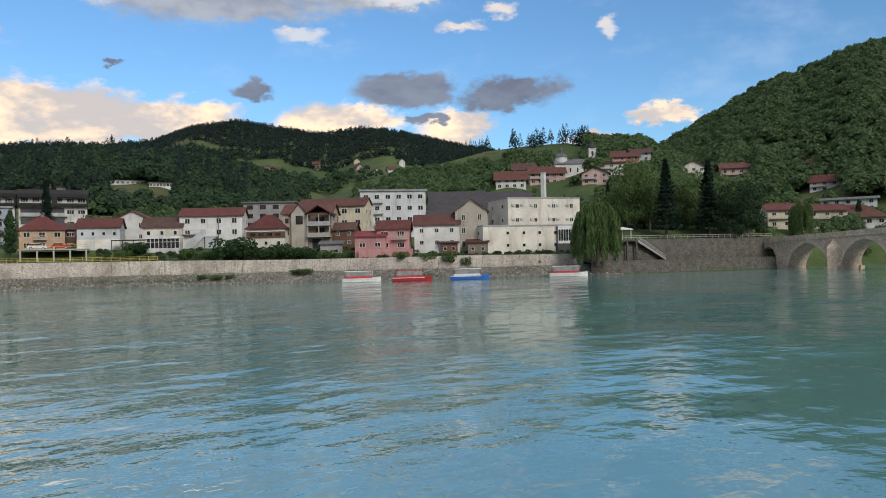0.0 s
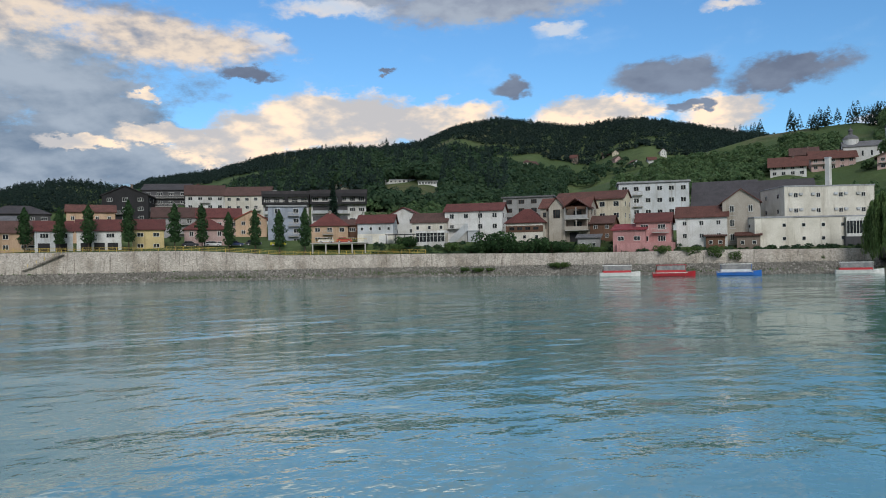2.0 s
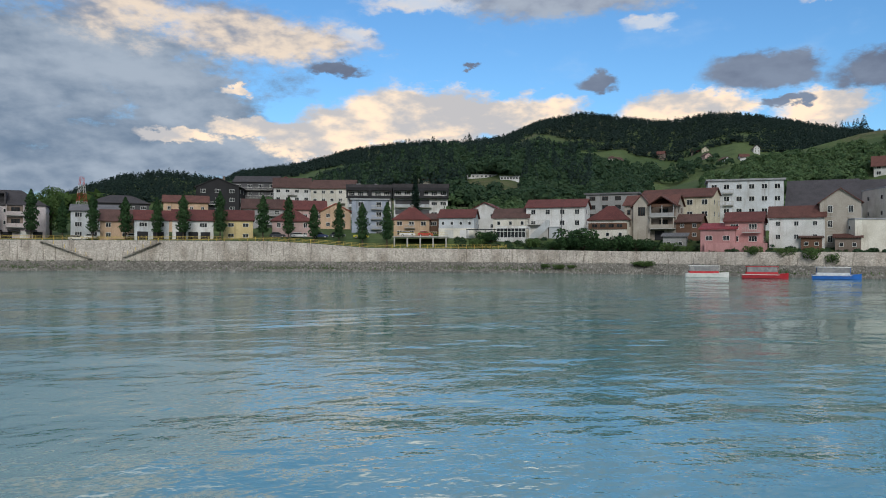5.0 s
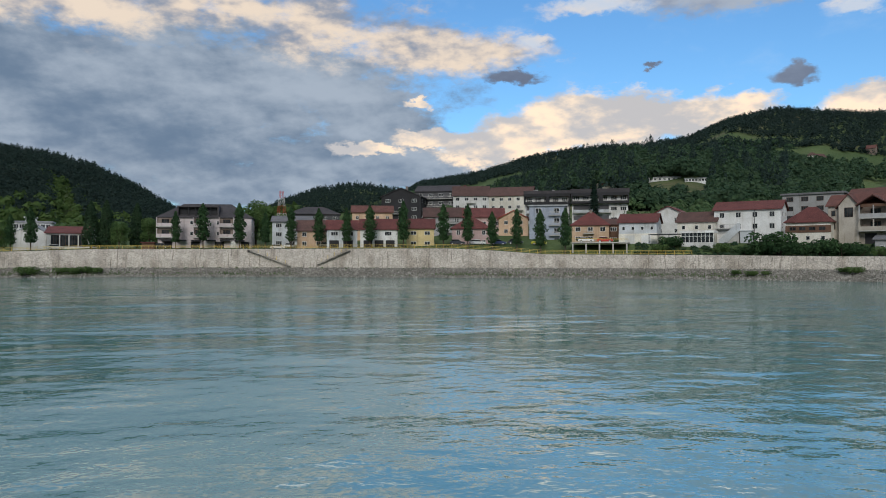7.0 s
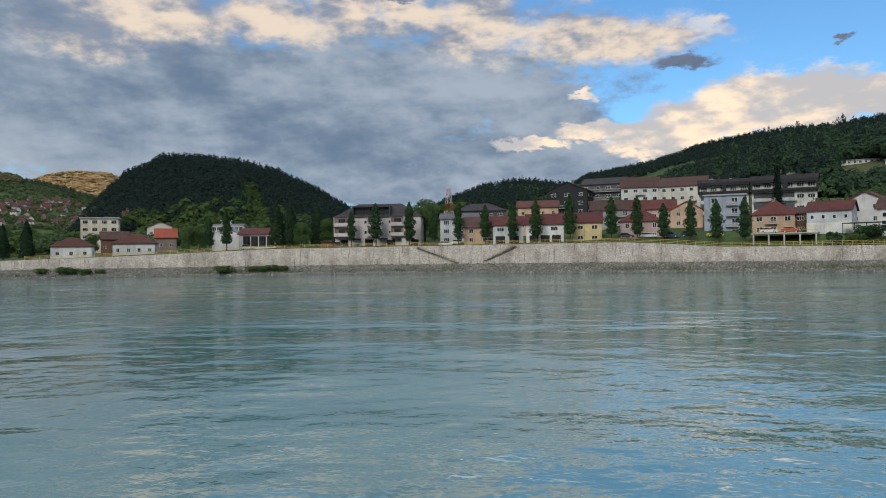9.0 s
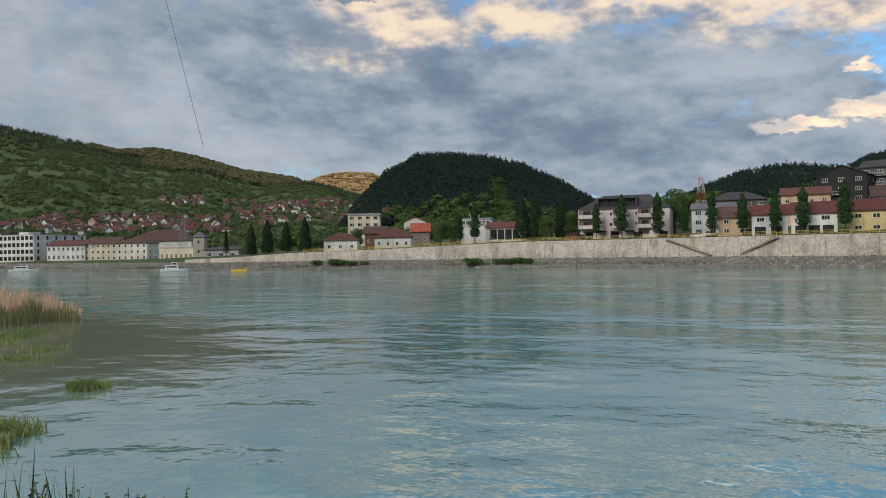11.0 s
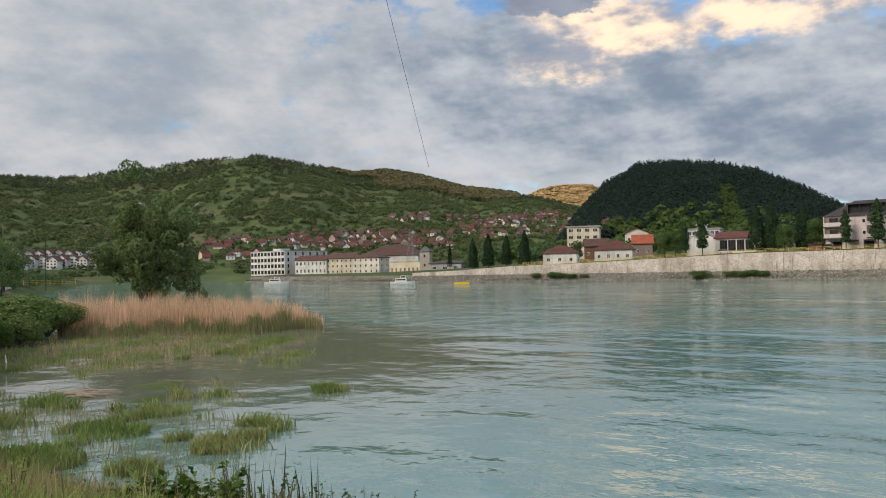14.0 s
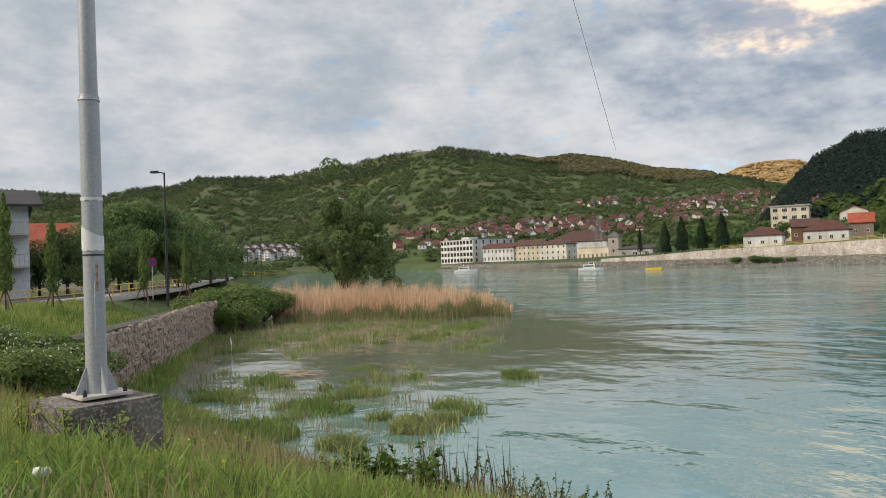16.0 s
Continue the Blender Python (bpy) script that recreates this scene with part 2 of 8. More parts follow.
def paint(key):
    table = {"white": (0.74, 0.74, 0.74), "cream": (0.64, 0.58, 0.46), "ivory": (0.72, 0.69, 0.62), "orange": (0.60, 0.43, 0.30), "peach": (0.74, 0.52, 0.36),
             "pink": (0.54, 0.29, 0.29), "rose": (0.58, 0.42, 0.40), "yellow": (0.60, 0.49, 0.26), "bluegrey": (0.42, 0.47, 0.58), "greywhite": (0.60, 0.63, 0.67),
             "grey": (0.40, 0.40, 0.41), "lilac": (0.60, 0.53, 0.54), "darkgrey": (0.10, 0.10, 0.11), "black": (0.035, 0.035, 0.04), "brown": (0.25, 0.20, 0.17),
             "stone": (0.46, 0.42, 0.37), "red": (0.45, 0.10, 0.08), "deeppink": (0.60, 0.24, 0.26), "ochre": (0.62, 0.46, 0.28), "wood": (0.16, 0.09, 0.06)}
    c = tuple(v * 0.93 for v in table[key])
    fresh = "plaster_" + key not in MATS
    m = mat("plaster_" + key, c, tuple(v * k for v, k in zip(c, (0.74, 0.73, 0.70))), rough=0.9, scale=0.28, bump=0.02, per="object", fine=20, mixlo=0.34, mixhi=0.70)
    if fresh:
        streaked(m, (0.70, 0.67, 0.63), 1.1, 0.12, 0.54, 0.74)
    return m


def tiles(key):
    table = {"red": (0.112, 0.034, 0.030), "rust": (0.112, 0.046, 0.036), "brown": (0.092, 0.049, 0.041), "dark": (0.055, 0.05, 0.055), "grey": (0.14, 0.14, 0.15),
             "bright": (0.30, 0.075, 0.042), "crimson": (0.20, 0.03, 0.038), "tin": (0.32, 0.33, 0.35)}
    c = table[key]
    return mat("roof_" + key, c, tuple(v * 0.7 for v in c), rough=0.8, scale=0.5, bump=0.05, per="object", fine=14, third=tuple(v * 1.25 for v in c))


GLASS = mat("window_glass", (0.015, 0.018, 0.022), (0.04, 0.045, 0.05), rough=0.12, scale=0.6, spec=0.35, per="object")
FRAME_W = mat("window_frame_white", (0.72, 0.72, 0.70), rough=0.5, scale=2)
FRAME_B = mat("window_frame_brown", (0.09, 0.05, 0.035), rough=0.6, scale=2)
TRIM = mat("concrete_trim", (0.45, 0.44, 0.42), rough=0.9, scale=0.8, bump=0.02)
METAL_DARK = mat("dark_metal", (0.05, 0.05, 0.055), rough=0.5, scale=2, metal=0.4)
YELLOW = mat("yellow_railing_paint", (0.60, 0.44, 0.08), (0.46, 0.34, 0.09), rough=0.55, scale=1.5)
BARK = mat("bark", (0.10, 0.075, 0.055), (0.05, 0.04, 0.03), rough=0.95, scale=3, bump=0.03)


def leaf(name, base, second, through=0.45, per="island"):
    """Leaves: matt, each clump its own shade, some light passing through."""
    m = mat("leaves_" + name, base, second, rough=0.75, scale=0.25, per=per, spec=0.2)
    N, L = m.node_tree.nodes, m.node_tree.links
    if "Translucent BSDF" in N:
        return m
    b, out, tr, mx = N["Principled BSDF"], N["Material Output"], N.new("ShaderNodeBsdfTranslucent"), N.new("ShaderNodeMixShader")
    mx.inputs[0].default_value = through
    L.new(b.inputs["Base Color"].links[0].from_socket, tr.inputs["Color"])
    L.new(b.outputs[0], mx.inputs[1]), L.new(tr.outputs[0], mx.inputs[2]), L.new(mx.outputs[0], out.inputs["Surface"])
    return m


LEAF_POPLAR = leaf("poplar", (0.035, 0.075, 0.030), (0.055, 0.105, 0.040))
LEAF_BROAD = leaf("broad", (0.075, 0.130, 0.042), (0.110, 0.170, 0.055))
LEAF_BANK = leaf("bank", (0.125, 0.195, 0.058), (0.185, 0.250, 0.085))
LEAF_PARK = leaf("park", (0.125, 0.195, 0.078), (0.165, 0.235, 0.095), 0.5)
LEAF_DARK = leaf("dark", (0.028, 0.056, 0.028), (0.042, 0.076, 0.034))
LEAF_SPRUCE = leaf("spruce", (0.022, 0.046, 0.034), (0.034, 0.062, 0.042))
LEAF_WILLOW = leaf("willow", (0.105, 0.170, 0.058), (0.150, 0.215, 0.080), 0.5)
LEAF_LIGHT = leaf("light", (0.085, 0.150, 0.030), (0.120, 0.190, 0.050))


# ---------------------------------------------------------------- mesh helpers
def link_mesh(name, me, material=None, parent=None, label=""):
    if material and not me.materials:
        me.materials.append(material)
    ob = new(name, me)
    ob.parent = parent
    if label:
        ob["label"] = label
    return ob


def part(name, bm, material, parent, label=""):
    me = bpy.data.meshes.new(name)
    bm.to_mesh(me)
    bm.free()
    return link_mesh(name, me, material, parent, label)


def raw(name, verts, faces, material=None, parent=None, label="", smooth=False):
    me = bpy.data.meshes.new(name)
    verts, faces = np.asarray(verts, np.float32), np.asarray(faces, np.int32)
    n = faces.shape[1]
    me.vertices.add(len(verts)), me.loops.add(faces.size), me.polygons.add(len(faces))
    me.vertices.foreach_set("co", verts.ravel())
    me.loops.foreach_set("vertex_index", faces.ravel())
    me.polygons.foreach_set("loop_start", np.arange(0, faces.size, n, dtype=np.int32))
    if smooth:
        me.polygons.foreach_set("use_smooth", np.ones(len(faces), bool))
    me.update(calc_edges=True)
    return link_mesh(name, me, material, parent, label)


def box(bm, x0, x1, y0, y1, z0, z1):
    v = [bm.verts.new(c) for c in ((x0, y0, z0), (x1, y0, z0), (x1, y1, z0), (x0, y1, z0), (x0, y0, z1), (x1, y0, z1), (x1, y1, z1), (x0, y1, z1))]
    for f in ((0, 3, 2, 1), (4, 5, 6, 7), (0, 1, 5, 4), (1, 2, 6, 5), (2, 3, 7, 6), (3, 0, 4, 7)):
        bm.faces.new([v[i] for i in f])


def boxes(rows):
    bm = bmesh.new()
    for r in rows:
        box(bm, *r)
    return bm


def tube(bm, a, b, r0, r1=None, n=8):
    """A tapered rod from a to b."""
    a, b = Vector(a), Vector(b)
    r1 = r0 if r1 is None else r1
    q = (b - a).to_track_quat("Z", "Y")
    ring = lambda c, r: [bm.verts.new(c + q @ Vector((r * math.cos(2 * math.pi * i / n), r * math.sin(2 * math.pi * i / n), 0))) for i in range(n)]
    lo, hi = ring(a, r0), ring(b, r1)
    for i in range(n):
        bm.faces.new((lo[i], lo[(i + 1) % n], hi[(i + 1) % n], hi[i]))
    bm.faces.new(lo[::-1]), bm.faces.new(hi)


def prism(bm, poly, y0, y1):
    """The outline poly, of (x, z), drawn out from y0 to y1."""
    a = [bm.verts.new((x, y0, z)) for x, z in poly]
    b = [bm.verts.new((x, y1, z)) for x, z in poly]
    n = len(poly)
    bm.faces.new(a), bm.faces.new(b[::-1])
    for i in range(n):
        bm.faces.new((a[(i + 1) % n], a[i], b[i], b[(i + 1) % n]))


def thing(name, m, label, category, group="", kind=""):
    ob = new(name)
    ob.empty_display_size = 0.2
    ob.matrix_world = m
    return tagged(ob, label, category, group, kind)


def polar(az, d):
    a = radians(az)
    return (-d * math.sin(a), d * math.cos(a))

# ---------------------------------------------------------------- ground and river
FAR_BANK = [(-900, 620), (-420, 312), (-300, 243), (-225, 215), (-163, 203), (-130, 209), (-86, 216), (-40, 217), (0, 208), (45, 185), (78, 171),
            (100, 156), (119, 136), (130, 115), (142, 98), (155, 86), (171, 75), (191, 61), (213, 47), (250, 33), (330, -20), (450, -150), (700, -500)]
NEAR_BANK = [(-1000, 560), (-520, 285), (-330, 172), (-200, 93), (-84, 34), (-60, 24.5), (-30, 9.5), (-17, 8.8), (-12, 9.6), (-6.5, 11.3), (0, 11.0), (8, 7),
             (20, 0), (60, -25), (200, -130), (500, -480)]


def line_dist(px, py, line):
    """Distance to a polyline, positive on its left side, and how far along it."""
    best, sign, along, run = np.full(px.shape, 1e9), np.ones(px.shape), np.zeros(px.shape), 0.0
    for (ax, ay), (bx, by) in zip(line[:-1], line[1:]):
        ux, uy = bx - ax, by - ay
        ll = math.hypot(ux, uy)
        t = np.clip(((px - ax) * ux + (py - ay) * uy) / ll**2, 0, 1)
        dx, dy = px - (ax + t * ux), py - (ay + t * uy)
        d = np.hypot(dx, dy)
        s = np.where(ux * (py - ay) - uy * (px - ax) >= 0, 1.0, -1.0)
        near = d < best - 1e-6
        best, sign, along = np.where(near, d, best), np.where(near, s, sign), np.where(near, run + t * ll, along)
        run += ll
    return best * sign, along


WALL_AZ = [-90, -79, -64.6, -64.0, -60, -55, -49, -40, -32, -25, -20.7, -16.8, -13.5, -5, 4, 13, 16.5, 20.5, 24.3, 31, 35, 40, 60]
WALL_Z = [8.6, 8.5, 8.5, 5.3, 5.3, 5.5, 5.4, 5.5, 5.9, 6.0, 6.1, 7.1, 7.7, 7.8, 7.8, 7.7, 7.2, 6.6, 6.0, 5.3, 4.2, 3.4, 3.2]


def smoothstep(x, a, b):
    t = np.clip((x - a) / (b - a), 0, 1)
    return t * t * (3 - 2 * t)


HILLS = [  # foot, crest and far side in metres; crest angle by azimuth
    ("east", 285, 640, 1500, [(-150, 6.0), (-110, 12.0), (-95, 13.4), (-84, 12.9), (-81.5, 12.5), (-80, 11.9), (-76.8, 11.1), (-74.6, 10.0), (-70.6, 7.9), (-67.7, 6.2), (-64, 3.0), (-58, 0)]),
    ("church", 255, 500, 900, [(-76, 0), (-71, 6.0), (-67.7, 7.6), (-64.8, 7.8), (-62.3, 8.2), (-59.3, 8.1), (-56.2, 7.8), (-52, 6.8), (-47, 5.5), (-40, 3.5), (-30, 0)]),
    ("ridge", 420, 1150, 2200, [(-75, 0), (-62, 7.0), (-56.2, 8.0), (-54.9, 8.2), (-51.8, 9.0), (-48.3, 9.7), (-46.6, 9.8), (-43.1, 9.4), (-40.6, 9.8), (-37.4, 10.3), (-34, 9.7),
      (-31.3, 8.6), (-28.2, 8.2), (-25.3, 8.2), (-23.2, 8.1), (-19.7, 7.6), (-15.7, 6.4), (-11.1, 5.6), (-7, 3.5), (-2, 0)]),
    ("wood", 250, 560, 1000, [(-52, 0), (-44, 4.5), (-38, 6.2), (-33, 7.0), (-28, 7.2), (-24, 6.9), (-20, 5.6), (-16, 3.6), (-12, 2.5), (-6, 0)]),
    ("middle", 900, 1500, 2300, [(-16, 0), (-11.1, 4.5), (-8.5, 5.1), (-5.9, 5.4), (-2.9, 4.9), (0.2, 3.7), (4, 2.0), (8, 0)]),
    ("round", 430, 720, 1100, [(3, 0), (7.2, 3.0), (9.8, 4.6), (12.8, 6.0), (15.2, 6.6), (18.5, 6.9), (20.8, 6.9), (23.5, 5.5), (25.7, 3.2), (28, 0)]),
    ("gold", 2800, 3900, 4600, [(16, 0), (22.9, 5.2), (24.7, 6.0), (27.3, 6.0), (29.1, 5.4), (34, 4.0), (40, 0)]),
    ("west", 640, 1900, 3300, [(14, 0), (20, 3.4), (25.1, 4.5), (27.3, 4.9), (30.8, 5.6), (34.3, 6.1), (37.8, 7.1), (40.3, 7.5), (42.8, 7.3), (46.5, 8.1), (49.8, 8.6), (53.3, 8.3),
      (55.8, 7.9), (59.1, 7.4), (63.4, 6.7), (68.7, 6.7), (70.7, 6.0), (73, 5.9), (75.2, 5.3), (79, 5.6), (90, 6.0), (110, 6.5), (150, 6.0)]),
    ("spur", 640, 1350, 2100, [(30, 0), (36, 3.2), (40, 4.6), (46, 5.2), (52, 5.4), (58, 5.0), (64, 4.4), (72, 4.0), (80, 3.5), (100, 4.0), (120, 3)]),
]


def ground_z(x, y):
    """Height of the ground sheet, the river bed included."""
    x, y = np.asarray(x, float), np.asarray(y, float)
    r = np.hypot(x, y)
    az = np.degrees(np.arctan2(-x, y))
    sf, _ = line_dist(x, y, FAR_BANK)
    sn, _ = line_dist(x, y, NEAR_BANK)
    sn = -sn
    wob = 0.5 * np.sin(x * 0.31 + 1.3) * np.sin(y * 0.27) + 0.3 * np.sin(x * 0.9) * np.sin(y * 1.1 + 2)
    # far shore: rubble slope, step behind the wall, town rising behind
    top = np.interp(az, WALL_AZ, WALL_Z)
    far = np.where(sf < 4.6, -2.6 + (sf + 5) * 0.58 + 0.12 * wob, 0)
    far = np.where((sf >= 4.6) & (sf < 5.6), 2.9 + (top - 0.15 - 2.9) * (sf - 4.6), far)
    rise = np.interp(az, [-90, -70, -64, -58, -52, -45, -35, -28, -20, -10, 0, 10, 20, 40], [3, 3.0, 2.6, 1.2, 2.5, 3.0, 3.4, 3.2, 2.8, 0.9, 0.8, 0.7, 0.5, 0.4])
    slope = np.interp(az, [-90, -75, -66, -60, -50, -40, -30, -20, -10, 0, 6, 20, 40, 60], [0.10, 0.10, 0.12, 0.14, 0.12, 0.13, 0.14, 0.16, 0.17, 0.10, 0.05, 0.03, 0.008, 0.008])
    inland = top - 0.15 + rise * smoothstep(sf, 8, 19) + slope * np.clip(sf - 22, 0, 110)
    far = np.where(sf >= 5.6, inland, far)
    hill = np.zeros_like(r)
    for _, foot, crest, back, prof in HILLS:
        a = [q[0] for q in prof]
        e = np.interp(az, a, [q[1] for q in prof], left=0, right=0)
        peak = np.where(e > 0, 5 + crest * np.tan(np.radians(e)), 0)
        u = np.clip((r - foot) / (crest - foot), 0, 1)
        up = u ** (0.85 if foot == 255 else 1.15) * (1.0 + u * (1 - u) * (0.25 * np.sin(az * 0.31 + foot) + 0.16 * np.sin(az * 0.83 + r * 0.004 + crest) + 0.05 * np.sin(az * 2.1 + r * 0.011)))
        down = 1 - smoothstep(r, crest, back) * 0.7
        hill = np.maximum(hill, peak * np.where(r < crest, up, down))
    far = np.where(sf >= 5.6, np.maximum(far, hill + np.where(hill > 3, 3.0, 0)), far)
    # near shore: grassy bank, marsh, and the embankment with its road
    bank = np.clip(sn * 0.38, -3.0, np.where(r < 25, 3.3, 2.85)) + 0.10 * wob
    marsh = smoothstep(az, 40, 50) * (1 - smoothstep(az, 70, 76)) * smoothstep(r, 12, 17) * (1 - smoothstep(r, 62, 84))
    bed = -0.11 + 0.22 * wob - 0.02 * np.clip(-sn - 14, 0, 40)
    bank = np.where((sn < 0.4), np.maximum(bank, bank * (1 - marsh) + bed * marsh), bank)
    bank = np.where(sn > 12, np.where(r < 25, 3.3, 2.85) + np.clip(sn - 12, 0, 60) * 0.004 + np.clip(sn - 90, 0, 900) * 0.22 * smoothstep(r, 120, 260), bank)
    bank = np.where((sn > 0) & (az > 20) & (r > 300), np.maximum(bank, np.minimum(hill, 400) * smoothstep(sn, 60, 200)), bank)
    z = np.where(sf > -6, far, np.where(sn > -60, np.maximum(bank, -2.6), -2.6))
    z = np.where((sf <= -6) & (sn <= -60), -2.6, z)
    # the river bends away behind the quay with the hotel, and is closed by land up- and downstream
    shut = smoothstep(r, 430, 560) * (az > 40) * (az < 100) + smoothstep(r, 420, 520) * (az < -78)
    z = np.maximum(z, np.clip(shut, 0, 1) * np.maximum(hill, 4.0) + (np.clip(shut, 0, 1) - 1) * 3)
    return z


def gz(x, y):
    return float(ground_z(np.array([x]), np.array([y]))[0])


def ground_material():
    m = bpy.data.materials.new("ground_cover")
    m.use_nodes = True
    N, L = m.node_tree.nodes, m.node_tree.links
    b = N["Principled BSDF"]
    b.inputs["Roughness"].default_value, b.inputs["Specular IOR Level"].default_value = 0.95, 0.15
    geo = N.new("ShaderNodeNewGeometry")
    cols = [(0.060, 0.096, 0.040), (0.105, 0.142, 0.056), (0.160, 0.128, 0.084)]

    def nz(scale, detail=6):
        n = N.new("ShaderNodeTexNoise")
        n.inputs["Scale"].default_value, n.inputs["Detail"].default_value = scale, detail
        L.new(geo.outputs["Position"], n.inputs["Vector"])
        return n.outputs[0]

    def mixed(f, lo, hi, a, c):
        r = N.new("ShaderNodeMapRange")
        r.inputs[1].default_value, r.inputs[2].default_value = lo, hi
        L.new(f, r.inputs[0])
        n = N.new("ShaderNodeMix")
        n.data_type = "RGBA"
        L.new(r.outputs[0], n.inputs[0])
        for s, v in ((n.inputs[6], a), (n.inputs[7], c)):
            if isinstance(v, tuple):
                s.default_value = (*v, 1)
            else:
                L.new(v, s)
        return n.outputs[2]

    c = mixed(nz(0.012), 0.45, 0.55, cols[0], cols[1])
    c = mixed(nz(0.009, 9), 0.55, 0.64, c, cols[2])
    c = mixed(nz(0.045, 7), 0.50, 0.66, c, (0.052, 0.080, 0.034))
    c = mixed(nz(0.5), 0.3, 0.75, c, (0.055, 0.080, 0.024))
    L.new(c, b.inputs["Base Color"])
    bp = N.new("ShaderNodeBump")
    bp.inputs["Distance"].default_value = 0.25
    L.new(nz(1.2), bp.inputs["Height"]), L.new(bp.outputs[0], b.inputs["Normal"])
    return m


def build_ground():
    az = np.r_[np.arange(-180, -96, 3.0), np.arange(-96, 96, 0.3), np.arange(96, 180, 3.0)]
    rr = np.r_[0.02, 1.0 * 1.07 ** np.arange(0, 60), np.arange(60, 140, 3.0), np.arange(140, 290, 1.4), np.arange(290, 760, 6.0), 760 * 1.025 ** np.arange(0, 72)]
    rr = rr[rr < 4900]
    rr = np.unique(np.r_[rr, 4900])
    A, R = np.meshgrid(np.radians(az), rr, indexing="ij")
    X, Y = -R * np.sin(A), R * np.cos(A)
    Z = ground_z(X, Y)
    na, nr = X.shape
    v = np.stack([X, Y, Z], -1).reshape(-1, 3)
    i, j = np.meshgrid(np.arange(na), np.arange(nr - 1), indexing="ij")
    i2 = (i + 1) % na
    f = np.stack([i * nr + j, i2 * nr + j, i2 * nr + j + 1, i * nr + j + 1], -1).reshape(-1, 4)[:, ::-1]
    ob = raw("ground", v, f, ground_material(), smooth=True)
    tagged(ob, "green grassy valley floor and hillsides with brown patches", "ground", kind="structure")


build_ground()
bm = bmesh.new()
vs = [bm.verts.new(c) for c in ((-1200, -700, 0), (900, -700, 0), (900, 800, 0), (-1200, 800, 0))]
bm.faces.new(vs)
tagged(part("water", bm, M_WATER, None), "wide turquoise green river with wind ripples", "river", kind="structure")

# ---------------------------------------------------------------- river walls
STONE_WALL = mat("river_wall_stone", (0.54, 0.49, 0.43), (0.44, 0.40, 0.35), rough=0.95, scale=0.35, bump=0.10, fine=8.0, third=(0.29, 0.265, 0.235))

def streaked(m, dark, sx, sz, lo, hi):
    """Run-off stains: tall narrow noise darkens the surface."""
    N, L = m.node_tree.nodes, m.node_tree.links
    b = N["Principled BSDF"]
    src = b.inputs["Base Color"].links[0].from_socket
    geo, mp, n, r, mx = (N.new("ShaderNode" + k) for k in ("NewGeometry", "Mapping", "TexNoise", "MapRange", "Mix"))
    mp.inputs["Scale"].default_value = (sx, sx, sz)
    n.inputs["Scale"].default_value, n.inputs["Detail"].default_value = 1.0, 5
    r.inputs[1].default_value, r.inputs[2].default_value = lo, hi
    mx.data_type, mx.blend_type = "RGBA", "MULTIPLY"
    mx.inputs[7].default_value = (*dark, 1)
    L.new(geo.outputs["Position"], mp.inputs[0]), L.new(mp.outputs[0], n.inputs["Vector"]), L.new(n.outputs[0], r.inputs[0])
    L.new(r.outputs[0], mx.inputs[0]), L.new(src, mx.inputs[6]), L.new(mx.outputs[2], b.inputs["Base Color"])


def cobbled(m, scale, low):
    """Single stones: every cell of the bond has its own shade, with darker joints."""
    N, L = m.node_tree.nodes, m.node_tree.links
    b = N["Principled BSDF"]
    src = b.inputs["Base Color"].links[0].from_socket
    geo, mp, v, e, r, r2, k, mx = (N.new("ShaderNode" + q) for q in ("NewGeometry", "Mapping", "TexVoronoi", "TexVoronoi", "MapRange", "MapRange", "Math", "Mix"))
    mp.inputs["Scale"].default_value = (1.0, 1.0, 1.7)
    e.feature = "DISTANCE_TO_EDGE"
    for n in (v, e):
        n.inputs["Scale"].default_value = scale
        L.new(mp.outputs[0], n.inputs["Vector"])
    L.new(geo.outputs["Position"], mp.inputs[0])
    r.inputs[3].default_value, r.inputs[4].default_value = low, 1.18
    r2.inputs[2].default_value, r2.inputs[3].default_value, r2.inputs[4].default_value = 0.10, low, 1.0
    k.operation, mx.data_type, mx.blend_type = "MULTIPLY", "RGBA", "MULTIPLY"
    mx.inputs[0].default_value = 1.0
    L.new(v.outputs["Color"], r.inputs[0]), L.new(e.outputs["Distance"], r2.inputs[0]), L.new(r.outputs[0], k.inputs[0]), L.new(r2.outputs[0], k.inputs[1])
    L.new(src, mx.inputs[6]), L.new(k.outputs[0], mx.inputs[7]), L.new(mx.outputs[2], b.inputs["Base Color"])


cobbled(STONE_WALL, 2.3, 0.70)
streaked(STONE_WALL, (0.45, 0.43, 0.41), 2.6, 0.12, 0.57, 0.72)
streaked(STONE_WALL, (0.70, 0.68, 0.65), 0.25, 0.10, 0.48, 0.66)
RUBBLE = mat("rubble_stone", (0.25, 0.235, 0.21), (0.17, 0.16, 0.142), rough=0.95, scale=0.25, bump=0.1, fine=5, per="rock", third=(0.30, 0.285, 0.26))


def offset_line(line, s):
    """The polyline moved s metres to its left."""
    out = []
    for i, (x, y) in enumerate(line):
        a, b = line[max(i - 1, 0)], line[min(i + 1, len(line) - 1)]
        l = math.hypot(b[0] - a[0], b[1] - a[1])
        out.append((x - (b[1] - a[1]) / l * s, y + (b[0] - a[0]) / l * s))
    return out


def resample(line, step):
    pts = []
    for a, b in zip(line[:-1], line[1:]):
        n = max(1, int(math.dist(a, b) / step))
        pts += [(a[0] + (b[0] - a[0]) * i / n, a[1] + (b[1] - a[1]) * i / n) for i in range(n)]
    return pts + [line[-1]]


def wall_top(x, y):
    return float(np.interp(math.degrees(math.atan2(-x, y)), WALL_AZ, WALL_Z))


